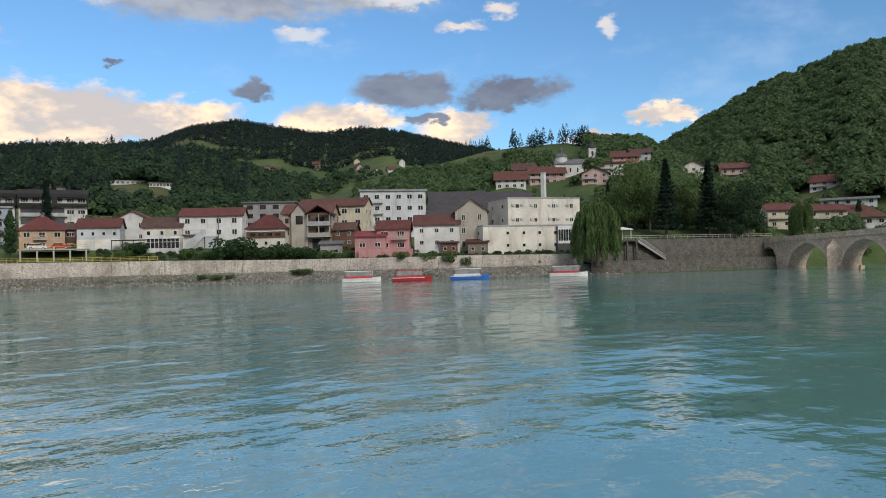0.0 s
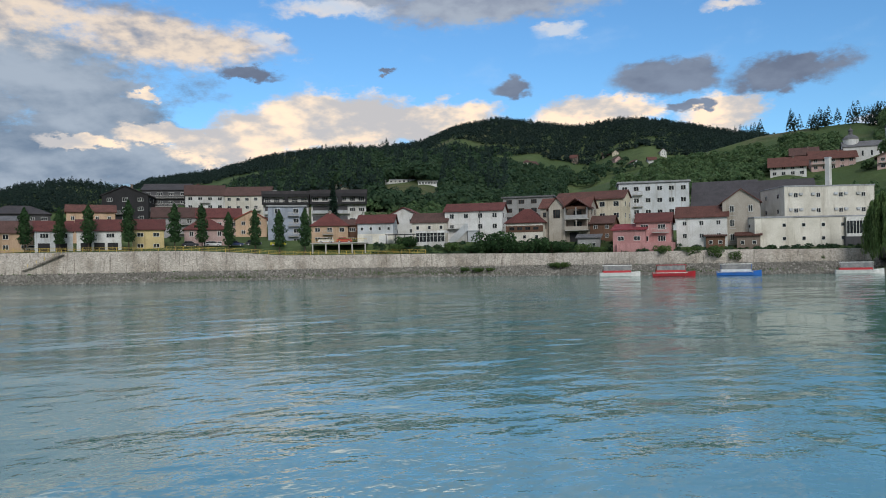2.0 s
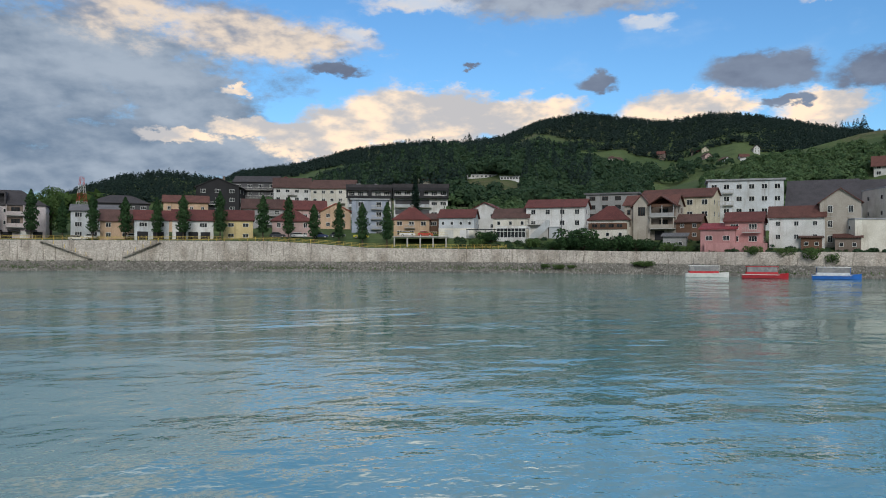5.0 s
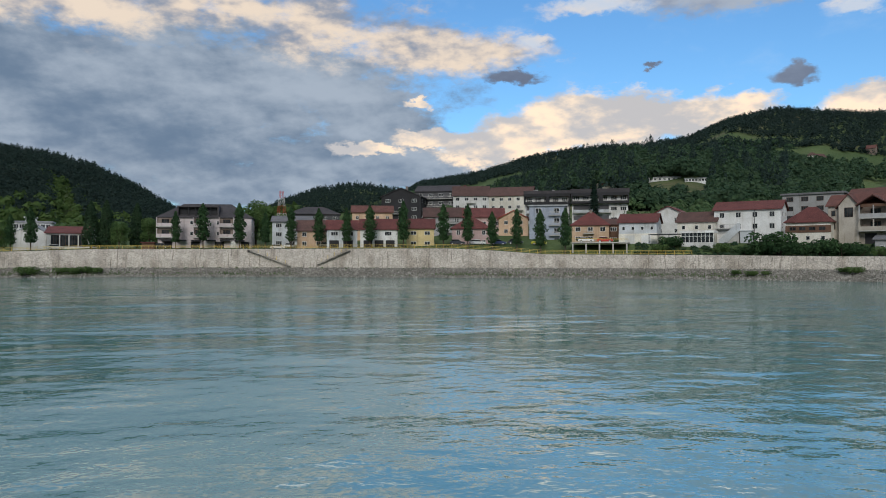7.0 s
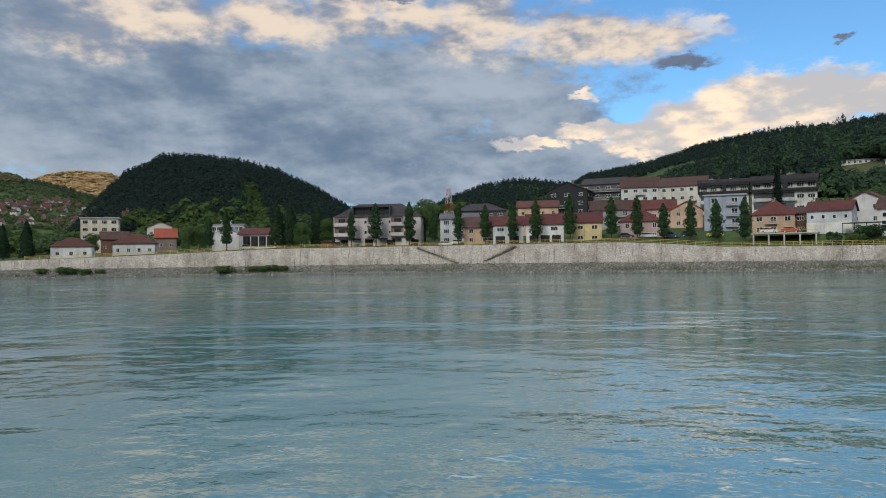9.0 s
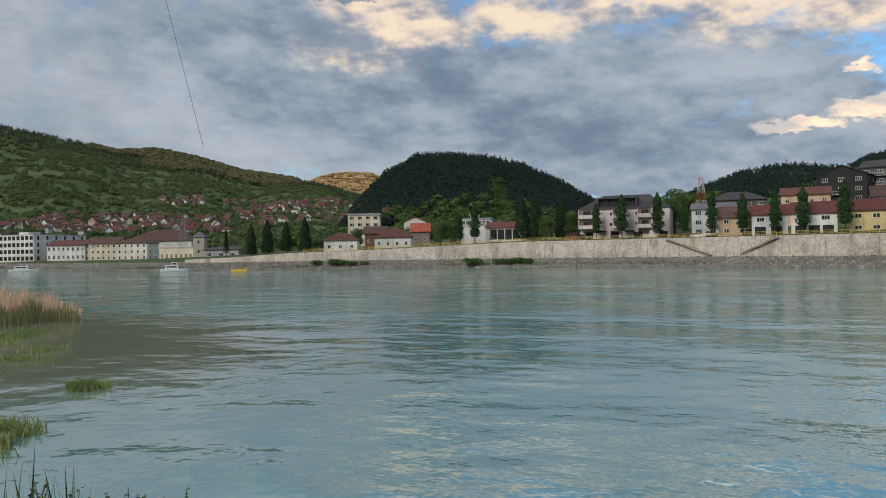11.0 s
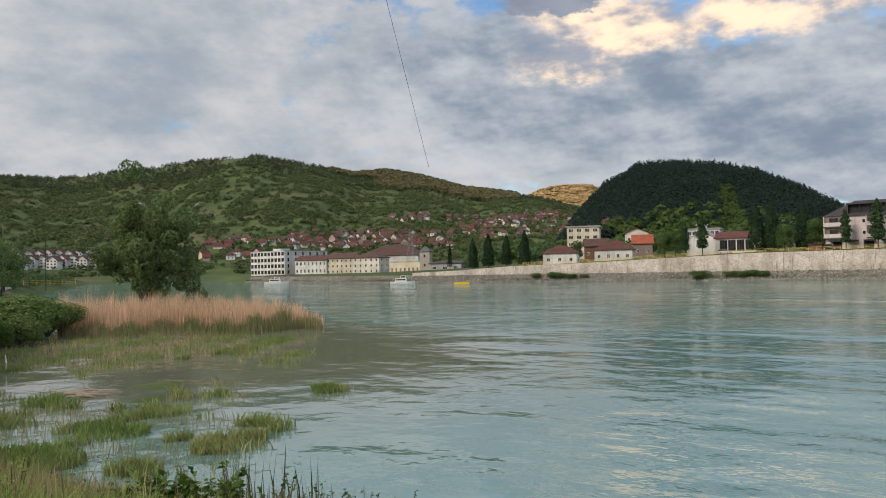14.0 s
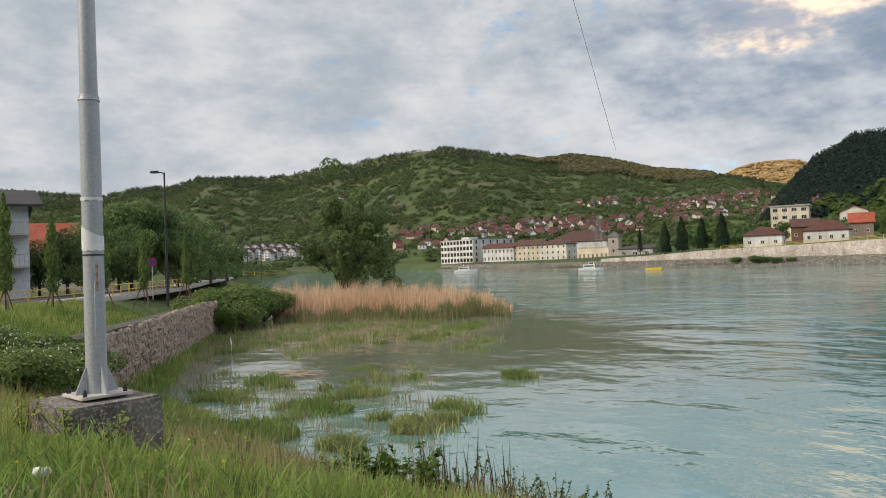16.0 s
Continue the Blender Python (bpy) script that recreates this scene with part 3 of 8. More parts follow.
BANK = resample(FAR_BANK[4:19], 2.0)


def river_wall():
    old = mat("quay_stone", (0.098, 0.092, 0.078), (0.055, 0.055, 0.046), rough=0.95, scale=0.7, bump=0.08, fine=4, third=(0.14, 0.132, 0.115))
    cut = next(i for i, q in enumerate(BANK) if math.degrees(math.atan2(-q[0], q[1])) < -64.2)
    wall_piece("wall_river", BANK[:cut], STONE_WALL, "pale grey stone river wall with dark streaks")
    wall_piece("wall_terrace", BANK[cut - 1:], old, "old dark stone wall below the park terrace")


def wall_piece(name, line, material, label):
    face, back = offset_line(line, 4.0), offset_line(line, 5.0)
    v, f = [], []
    for (x, y), (u, w) in zip(face, back):
        t = wall_top(x, y)
        v += [(x - (u - x) * 0.35, y - (w - y) * 0.35, 1.9), (x, y, t), (u, w, t), (u, w, 1.9)]
    for i in range(len(face) - 1):
        a, b = 4 * i, 4 * i + 4
        f += [(a, b, b + 1, a + 1), (a + 1, b + 1, b + 2, a + 2), (a + 2, b + 2, b + 3, a + 3)]
    tagged(raw(name, v, f, material), label, "wall", kind="structure")


river_wall()

# ---------------------------------------------------------------- houses
PANES = {}


def slab_mesh(name, material, *size):
    bm = boxes([size])
    me = bpy.data.meshes.new(name)
    bm.to_mesh(me)
    bm.free()
    me.materials.append(material)
    return me


def window_mesh(w, h, frame_mat):
    key = (round(w, 1), round(h, 1), frame_mat.name)
    if key not in PANES:
        t = 0.08
        fr = slab_mesh("window_frame", frame_mat, -w / 2, w / 2, -0.07, 0.02, 0, h)
        n = 1 if w < 0.95 else (2 if w < 1.75 else 3)
        pw = (w - t * (n + 1)) / n
        pn = slab_mesh("pane", GLASS, -pw / 2, pw / 2, -0.085, -0.06, t, h - t)
        PANES[key] = (fr, pn, [-w / 2 + t + pw / 2 + i * (pw + t) for i in range(n)])
    return PANES[key]


def window(parent, x, y, z, w, h, turn=0.0, frame_mat=None):
    """turn 0 faces -y of the house, 90 faces +x, -90 faces -x."""
    fr, pn, xs = window_mesh(w, h, frame_mat or FRAME_W)
    o = new("window", fr)
    o.parent, o.matrix_basis = parent, pose(x, y, z, 0, 0, turn)
    for px in xs:
        p = new("pane", pn)
        p.parent, p.location = o, (px, 0, 0)
    return o


def roof_mesh(bm, kind, w, d, h, rh, over, thick=0.22):
    o = over
    if kind == "flat":
        box(bm, -o, w + o, -o, d + o, h, h + rh)
        return
    if kind == "gx":      # ridge along the front
        prof = [(-o, h - o * rh / (d / 2)), (d / 2, h + rh), (d + o, h - o * rh / (d / 2))]
        pts = prof + [(y, z + thick) for y, z in reversed(prof)]
        a = [bm.verts.new((-o, y, z)) for y, z in pts]
        b = [bm.verts.new((w + o, y, z)) for y, z in pts]
        bm.faces.new((a[0], a[1], a[4], a[5])), bm.faces.new((a[1], a[2], a[3], a[4]))
        bm.faces.new((b[5], b[4], b[1], b[0])), bm.faces.new((b[4], b[3], b[2], b[1]))
        for i in range(6):
            bm.faces.new((a[(i + 1) % 6], a[i], b[i], b[(i + 1) % 6]))
    elif kind == "gy":    # gable to the front
        prof = [(-o, h - o * rh / (w / 2)), (w / 2, h + rh), (w + o, h - o * rh / (w / 2))]
        pts = prof + [(x, z + thick) for x, z in reversed(prof)]
        a = [bm.verts.new((x, -o, z)) for x, z in pts]
        b = [bm.verts.new((x, d + o, z)) for x, z in pts]
        bm.faces.new((a[5], a[4], a[1], a[0])), bm.faces.new((a[4], a[3], a[2], a[1]))
        bm.faces.new((b[0], b[1], b[4], b[5])), bm.faces.new((b[1], b[2], b[3], b[4]))
        for i in range(6):
            bm.faces.new((a[i], a[(i + 1) % 6], b[(i + 1) % 6], b[i]))
    elif kind == "shed":  # falls to the front
        v = [bm.verts.new(c) for c in ((-o, -o, h), (w + o, -o, h), (w + o, d, h + rh), (-o, d, h + rh),
                                       (-o, -o, h + thick), (w + o, -o, h + thick), (w + o, d, h + rh + thick), (-o, d, h + rh + thick))]
        for f in ((0, 3, 2, 1), (4, 5, 6, 7), (0, 1, 5, 4), (1, 2, 6, 5), (2, 3, 7, 6), (3, 0, 4, 7)):
            bm.faces.new([v[i] for i in f])
    else:                 # hip
        k = min(w, d) / 2
        lo = [(-o, -o, h), (w + o, -o, h), (w + o, d + o, h), (-o, d + o, h)]
        hi = [(k, d / 2, h + rh), (w - k, d / 2, h + rh)] if w >= d else [(w / 2, k, h + rh), (w / 2, d - k, h + rh)]
        v = [bm.verts.new(c) for c in lo] + [bm.verts.new((x, y, z - thick)) for x, y, z in lo]
        if abs(hi[0][0] - hi[1][0]) + abs(hi[0][1] - hi[1][1]) < 0.05:
            p = bm.verts.new(hi[0])
            for i in range(4):
                bm.faces.new((v[i], v[(i + 1) % 4], p))
        else:
            p, q = bm.verts.new(hi[0]), bm.verts.new(hi[1])
            if w >= d:
                bm.faces.new((v[0], v[1], q, p)), bm.faces.new((v[1], v[2], q)), bm.faces.new((v[2], v[3], p, q)), bm.faces.new((v[3], v[0], p))
            else:
                bm.faces.new((v[0], v[1], p)), bm.faces.new((v[1], v[2], q, p)), bm.faces.new((v[2], v[3], q)), bm.faces.new((v[3], v[0], p, q))
        for i in range(4):
            bm.faces.new((v[i + 4], v[(i + 1) % 4 + 4], v[(i + 1) % 4], v[i]))
        bm.faces.new((v[7], v[6], v[5], v[4]))


def wall_mesh(bm, kind, w, d, h, rh, sink):
    if kind == "gx":
        pts = [(0, -sink), (d, -sink), (d, h), (d / 2, h + rh), (0, h)]
        a = [bm.verts.new((0, y, z)) for y, z in pts]
        b = [bm.verts.new((w, y, z)) for y, z in pts]
        bm.faces.new(a[::-1]), bm.faces.new(b)
        for i in range(5):
            bm.faces.new((a[i], a[(i + 1) % 5], b[(i + 1) % 5], b[i]))
    elif kind == "gy":
        prism(bm, [(0, -sink), (w, -sink), (w, h), (w / 2, h + rh), (0, h)], 0, d)
    else:
        box(bm, 0, w, 0, d, -sink, h)


def house(label, x, y, z, yaw, w, d, h, roof, rh, wallc, roofc, rows=2, cols=3, ww=1.0, wh=1.2, over=0.5, sides=True, name="house", category="house", group="",
          sink=4.0, chimneys=(), balconies=(), doors=(), frame_mat=None, skip=(), z_first=0.9, base=None, extra=None):
    """Front left corner at x, y, z; the front runs along the turned x axis."""
    T = thing(name, pose(x, y, z, 0, 0, yaw), label, category, group)
    bm = bmesh.new()
    wall_mesh(bm, roof, w, d, h, rh, sink)
    part("wall", bm, paint(wallc), T)
    if base:   # a lower storey in another colour
        part("plinth", boxes([(-0.06, w + 0.06, -0.06, d + 0.06, -sink, base[0])]), paint(base[1]), T)
    bm = bmesh.new()
    roof_mesh(bm, roof, w, d, h, rh, over)
    R = part("roof", bm, tiles(roofc), T)
    for cx, cy, ch in chimneys:
        top = h + rh + ch
        part("chimney", boxes([(cx - 0.35, cx + 0.35, cy - 0.35, cy + 0.35, h, top), (cx - 0.45, cx + 0.45, cy - 0.45, cy + 0.45, top, top + 0.15)]), paint("brown"), R)
    fl = h / max(rows, 1)
    for r in range(rows):
        zz = r * fl + z_first * fl / 3.0
        for c in range(cols):
            if (r, c) in skip:
                continue
            window(T, (c + 0.5) * w / cols, 0, zz, ww, min(wh, fl * 0.6), 0, frame_mat)
        if sides:
            n = max(1, int(d / 4.5))
            for c in range(n):
                window(T, w, (c + 0.5) * d / n, zz, min(ww, 1.0), min(wh, fl * 0.6), 90, frame_mat)
                window(T, 0, (c + 0.5) * d / n, zz, min(ww, 1.0), min(wh, fl * 0.6), -90, frame_mat)
    for bx0, bx1, bz, bd in balconies:
        rows_b = [(bx0, bx1, -bd, 0.05, bz - 0.18, bz), (bx0, bx1, -bd, -bd + 0.06, bz + 0.9, bz + 1.0)]
        n = max(2, int((bx1 - bx0) / 0.35))
        rows_b += [(bx0 + (bx1 - bx0) * i / n - 0.025, bx0 + (bx1 - bx0) * i / n + 0.025, -bd, -bd + 0.05, bz, bz + 0.9) for i in range(n + 1)]
        B = part("balcony", boxes(rows_b), TRIM, T)
    for dx, dw, dh, dm in doors:
        part("door", boxes([(dx, dx + dw, -0.07, 0.02, -0.1, dh), (dx - 0.08, dx, -0.1, 0.02, -0.1, dh + 0.08), (dx + dw, dx + dw + 0.08, -0.1, 0.02, -0.1, dh + 0.08), (dx, dx + dw, -0.1, 0.02, dh, dh + 0.08)]), paint(dm), T)
    if extra:
        extra(T)
    return T


ROW = "houses along the far embankment"
house("peach house with a steep dark red hipped roof", 83.0, 198.3, 9.2, -26, 10.4, 9.5, 5.5, "hip", 4.0, "orange", "red", 2, 3, 1.5, 1.3, group=ROW, balconies=[(3.2, 6.2, 3.0, 1.0)], chimneys=[(5.2, 4.5, 0.2)])
house("small reddish wooden link building with a tiled roof", 94.3, 200.0, 9.2, -26, 4.5, 7, 5.9, "gx", 1.6, "wood", "brown", 2, 1, 1.8, 1.2, group=ROW, sides=False)
house("grey-white house with red roof and two garage doors", 93.0, 188.8, 8.7, -38, 10.2, 8, 6.4, "gx", 2.3, "greywhite", "red", 2, 4, 0.8, 1.0, group=ROW, skip=[(0, 0), (0, 1), (0, 2), (0, 3)], doors=[(1.8, 2.4, 2.6, "white"), (6.2, 2.4, 2.6, "white")], base=(3.2, "ivory"))
house("ivory house with an old tiled roof above a restaurant", 105.0, 178.7, 8.7, -44, 10.0, 8, 6.2, "gx", 2.5, "ivory", "brown", 2, 3, 0.9, 1.1, group=ROW, skip=[(0, 0), (0, 1), (0, 2)])
house("white gabled house behind the restaurant", 107.5, 196.5, 11.5, -44, 9.0, 9, 6.4, "gy", 2.2, "white", "red", 2, 2, 1.0, 1.2, group=ROW)
WHITE = house("large white two-storey house with a long red roof and outside stair", 112.5, 173.2, 8.7, -47, 16.2, 9, 9.0, "gx", 2.2, "white", "red", 3, 4, 1.3, 1.4, group=ROW, balconies=[(0.2, 6.0, 4.2, 1.4)], skip=[(0, 0), (0, 1)])
SMALL = house("small white house with a steep red hipped roof", 122.5, 158.1, 8.7, -53, 10.0, 8, 5.2, "hip", 3.8, "ivory", "red", 2, 3, 0.9, 1.0, group=ROW)
BROWN = house("brown stone-faced house with open loggias and red gables", 130.5, 153.3, 8.6, -56, 13.4, 9, 9.2, "gx", 2.6, "stone", "rust", 3, 3, 1.3, 1.4, group=ROW, frame_mat=FRAME_B, skip=[(r, c) for r in range(3) for c in range(3)])
house("cream three-storey building with a red roof", 147.3, 166.1, 11.0, -60, 20.2, 10, 10.0, "gx", 2.5, "cream", "rust", 3, 5, 1.6, 1.5, group=ROW)
house("grey flat-roofed building with dark balcony bands", 141.4, 183.9, 15.0, -50, 15.6, 10, 8.0, "flat", 0.5, "grey", "grey", 3, 4, 1.8, 1.3, group=ROW, frame_mat=FRAME_B)
house("white four-storey apartment block with a flat roof", 162.8, 155.3, 12.0, -44, 20.0, 11, 13.8, "flat", 0.5, "greywhite", "tin", 4, 6, 1.5, 1.4, name="apartment_block", category="apartment block", balconies=[(4.0, 6.8, 3.4, 1.0), (4.0, 6.8, 6.9, 1.0), (4.0, 6.8, 10.3, 1.0)])
house("low pink house with a dark red roof", 131.3, 127.5, 7.0, -55, 7.6, 7, 3.6, "shed", 1.6, "pink", "crimson", 1, 2, 1.5, 1.1, group=ROW)
house("pink two-storey house with a loggia and red roof", 136.2, 124.6, 7.0, -55, 8.0, 8, 5.6, "gx", 2.1, "pink", "red", 2, 2, 1.8, 1.3, group=ROW, balconies=[(3.8, 7.6, 3.0, 1.2)])
house("white house with brown tiled roof beside a shed", 143.4, 118.4, 7.5, -56, 11.4, 8, 6.0, "gx", 2.5, "white", "rust", 2, 3, 1.0, 1.1, group=ROW)
TALL = house("tall stone house with a gable and red roof", 150.3, 110.5, 6.6, -50, 8.2, 14, 10.1, "gy", 3.0, "stone", "rust", 3, 2, 1.0, 1.6, group=ROW)
house("pale pink house with a red hipped roof by the promenade", 49.4, 206.2, 8.2, -14, 11.0, 9.5, 5.6, "hip", 3.5, "rose", "red", 2, 3, 1.1, 1.4, group=ROW)
house("blue-grey four-storey house with a low roof", 74.0, 209.3, 8.8, -21, 10.8, 11, 11.9, "flat", 0.4, "bluegrey", "tin", 4, 2, 1.6, 1.5, group=ROW, balconies=[(5.8, 9.0, 3.2, 1.1), (5.8, 9.0, 6.2, 1.1), (5.8, 9.0, 9.2, 1.1)])
house("yellow house with a red roof and square windows", 36.6, 208.8, 8.0, -11, 7.9, 9, 5.9, "gx", 2.7, "yellow", "red", 2, 2, 1.6, 1.1, group=ROW)
house("white terraced house with dark arched garages and red roof", 23.7, 212.7, 8.0, -8, 10.7, 9, 5.7, "gx", 2.9, "white", "red", 2, 2, 2.0, 1.2, group=ROW, skip=[(0, 0), (0, 1)], doors=[(1.0, 2.4, 2.3, "black"), (4.2, 2.4, 2.3, "black"), (7.4, 2.4, 2.3, "black")])
house("white terraced house with dark garages and red roof", 14.3, 215.6, 8.0, -5, 8.8, 9, 5.7, "gx", 2.6, "greywhite", "red", 2, 2, 2.0, 1.2, group=ROW, skip=[(0, 0), (0, 1)], doors=[(0.8, 2.6, 2.3, "black"), (4.8, 2.6, 2.3, "black")])
house("ochre house with a brown-red roof by the promenade", 6.0, 219.9, 8.0, -5, 8.2, 9, 5.4, "gx", 3.0, "orange", "brown", 2, 2, 1.3, 1.3, group=ROW)
house("dark timber-clad chalet apartments with a stepped roof", 38.9, 277.3, 19.0, -22, 15.2, 12, 9.5, "gy", 3.2, "black", "dark", 3, 3, 1.8, 1.3, name="apartment_block", category="apartment block", balconies=[(2.0, 7.0, 3.0, 1.2)], chimneys=[(9.0, 4, 0.8)])
house("dark-roofed apartments with white balconies", 53.5, 285.2, 19.0, -25, 16.5, 12, 12.5, "gx", 2.6, "darkgrey", "dark", 4, 4, 1.8, 1.2, name="apartment_block", category="apartment block", balconies=[(1, 15, 3.2, 1.2), (1, 15, 6.4, 1.2), (1, 15, 9.5, 1.2)])
house("white apartment house with a brown tiled roof", 65.7, 272.2, 17.5, -15, 13.6, 11, 11.6, "gx", 3.8, "white", "brown", 4, 4, 1.5, 1.2, name="apartment_block", category="apartment block", balconies=[(5, 8.5, 3.0, 1.0), (5, 8.5, 5.9, 1.0), (5, 8.5, 8.7, 1.0)])
house("white apartment house with brown roof and bay gables", 78.5, 267.5, 17.0, -30, 16.0, 11, 11.8, "gx", 3.4, "ivory", "brown", 4, 5, 1.3, 1.2, name="apartment_block", category="apartment block", balconies=[(9, 13, 3.2, 1.6), (9, 13, 6.2, 1.6)])
house("black and white slab block with balcony bands", 83.6, 240.9, 13.0, -24, 15.0, 11, 13.9, "flat", 1.4, "white", "dark", 4, 5, 2.0, 1.3, name="apartment_block", category="apartment block", balconies=[(0.5, 14.5, 4.0, 1.2), (0.5, 14.5, 7.5, 1.2), (0.5, 14.5, 11.0, 1.2)])
house("black and white slab block with a black attic", 98.0, 234.0, 13.0, -26, 18.5, 11, 14.2, "flat", 1.4, "white", "dark", 4, 6, 2.0, 1.3, name="apartment_block", category="apartment block", balconies=[(0.5, 13, 4.0, 1.2), (0.5, 13, 7.5, 1.2), (0.5, 13, 11.0, 1.2)])
house("orange house with a red gable roof in the second row", 24.0, 238.8, 13.0, -7, 13.0, 9, 7.2, "gx", 2.2, "orange", "rust", 2, 4, 1.0, 1.2, group=ROW)
house("orange-walled house with a bright red roof", 67.5, 219.5, 9.5, -18, 9.2, 8, 8.0, "gy", 2.4, "orange", "bright", 3, 2, 1.2, 1.2, group=ROW)
house("grey house with a dark tin roof and balconies", 46.0, 230.4, 10.5, -13, 12.5, 10, 8.0, "gx", 3.0, "grey", "brown", 3, 3, 1.5, 1.3, group=ROW, balconies=[(6, 12, 3.0, 1.2), (6, 12, 5.8, 1.2)])
house("house with a broad dark red roof behind the pink one", 57.9, 226.0, 10.5, -15, 12.8, 10, 7.8, "gx", 2.9, "rose", "red", 2, 3, 1.4, 1.2, group=ROW)
house("grey-white house with blue balcony fronts and shop", -1.2, 232.0, 8.3, -4, 11.8, 10, 8.2, "gx", 1.8, "greywhite", "grey", 3, 3, 1.8, 1.4, group=ROW, balconies=[(4.5, 8.0, 3.0, 1.1), (4.5, 8.0, 5.7, 1.1)])
house("long black-roofed building with white dormer bands", 4.3, 262.0, 12.0, -3, 17.5, 11, 8.8, "hip", 2.8, "darkgrey", "dark", 3, 5, 1.8, 1.0, group=ROW)
house("low house with a white front and red roof", -120.5, 224.7, 5.4, 18, 11.5, 8, 4.2, "hip", 2.5, "white", "rust", 1, 3, 1.1, 1.2, group=ROW)
house("white house with a broad red hipped roof", -107.8, 238.8, 6.3, 16, 12.8, 9, 4.2, "hip", 3.2, "white", "rust", 1, 4, 1.0, 1.3, group=ROW)
house("unfinished cream apartment house with bare openings", -150.8, 304.7, 10.0, 20, 14.5, 10, 12.5, "flat", 0.6, "cream", "tin", 4, 4, 2.0, 1.5, name="apartment_block", category="apartment block")
house("pale gabled house with a rusty roof", -112.4, 278.1, 9.0, 21, 9.0, 9, 8.5, "gy", 1.9, "ivory", "rust", 2, 3, 1.0, 1.1, group=ROW)
house("house with a steep bright red roof", -102.4, 260.6, 8.0, 21, 7.0, 8, 5.0, "gx", 3.0, "brown", "bright", 1, 2, 1.0, 1.1, group=ROW)
house("low house with a dark brown roof", -122.8, 262.7, 7.5, 24, 9.0, 8, 5.2, "gx", 2.6, "wood", "brown", 1, 3, 1.0, 1.1, group=ROW)


def front_gable(T, x0, x1, out, h, rh, wallc, roofc):
    """A gabled bay standing out of the front."""
    bm = bmesh.new()
    prism(bm, [(x0, -4), (x1, -4), (x1, h), ((x0 + x1) / 2, h + rh), (x0, h)], -out, 0.05)
    B = part("gable_bay", bm, paint(wallc), T)
    bm, c, o = bmesh.new(), (x0 + x1) / 2, 0.6
    k = rh / (c - x0)
    prism(bm, [(x0 - o, h - o * k), (c, h + rh), (x1 + o, h - o * k), (x1 + o, h - o * k + 0.22), (c, h + rh + 0.22), (x0 - o, h - o * k + 0.22)], -out - 0.5, 4.5)
    part("bay_roof", bm, tiles(roofc), B)
    return B


def loggia(T, x0, x1, out, z, h, wallc, posts=2):
    """An open balcony: floor, solid front and posts; its shade is painted as a dark back."""
    P = part("loggia", boxes([(x0, x1, -out, 0.0, z - 0.2, z)]), TRIM, T)
    # thin dark sheet on the house wall, in place of deep shade
    part("loggia_back", boxes([(x0 + 0.1, x1 - 0.1, -0.10, -0.03, z, z + h)]), paint("brown"), P)
    part("loggia_front", boxes([(x0, x1, -out, -out + 0.12, z, z + 0.95)]), paint(wallc), P)
    for i in range(posts + 1):
        q = x0 + 0.12 + (x1 - x0 - 0.24) * i / posts
        part("loggia_post", boxes([(q - 0.12, q + 0.12, -out, -out + 0.2, z + 0.95, z + h)]), paint(wallc), P)
    window(T, (x0 + x1) / 2, -0.1, z + 0.3, min(2.2, x1 - x0 - 1), 1.9, 0, FRAME_B)


front_gable(BROWN, 2.6, 7.0, 1.0, 9.0, 2.6, "stone", "rust")
window(BROWN, 4.8, -1.0, 6.2, 1.9, 2.3, 0, FRAME_B)
window(BROWN, 1.2, 0, 6.6, 0.9, 1.3, 0, FRAME_B)
window(BROWN, 1.2, 0, 3.4, 0.9, 1.3, 0, FRAME_B)
loggia(BROWN, 7.2, 13.3, 2.2, 2.9, 2.6, "stone")
loggia(BROWN, 7.2, 13.3, 2.2, 5.9, 2.9, "grey")
bm = bmesh.new()
prism(bm, [(6.6, 8.6), (10.2, 11.0), (13.9, 8.6), (13.9, 8.85), (10.2, 11.25), (6.6, 8.85)], -2.8, 4.0)
part("loggia_roof", bm, tiles("rust"), BROWN)
part("gable_timber", boxes([(7.6, 12.9, -2.1, -2.0, 8.4, 9.1)]), paint("wood"), BROWN)
part("garage", boxes([(8.0, 10.4, -0.08, 0.0, -0.4, 2.3)]), paint("black"), BROWN)
# outside stair and its parapet on the white house
for i in range(12):
    part("step", boxes([(2.2 + i * 0.36, 2.6 + i * 0.36, -1.5, 0.0, -1.0, 0.4 + i * 0.34)]), TRIM, WHITE)
bm = bmesh.new()
prism(bm, [(1.6, -1.0), (2.2, -1.0), (6.9, 3.6), (6.9, 5.4), (6.1, 5.4), (1.6, 1.2)], -1.7, -1.5)
part("stair_parapet", bm, paint("greywhite"), WHITE)
part("porch", boxes([(6.9, 9.6, -2.0, 0.0, -1.5, 3.3), (6.7, 9.8, -2.2, 0.0, 3.3, 3.5)]), paint("greywhite"), WHITE)
part("drainpipe", boxes([(9.9, 10.05, -0.12, 0.0, 0.0, 9.0)]), METAL_DARK, WHITE)
# timber-clad upper storey of the small house
part("cladding", boxes([(-0.12, 10.12, -0.14, 0.0, 2.6, 4.3)]), paint("wood"), SMALL, "dark timber balcony cladding")
for i in range(4):
    window(SMALL, 1.6 + i * 2.2, -0.14, 3.1, 1.5, 0.9, 0, FRAME_B)
for zz in (0.6, 3.9, 7.0):
    for xx in (2.1, 5.9):
        part("window_surround", boxes([(xx - 0.75, xx + 0.75, -0.05, 0.0, zz - 0.15, zz - 0.02), (xx - 0.75, xx + 0.75, -0.05, 0.0, zz + 1.75, zz + 1.9)]), TRIM, TALL)
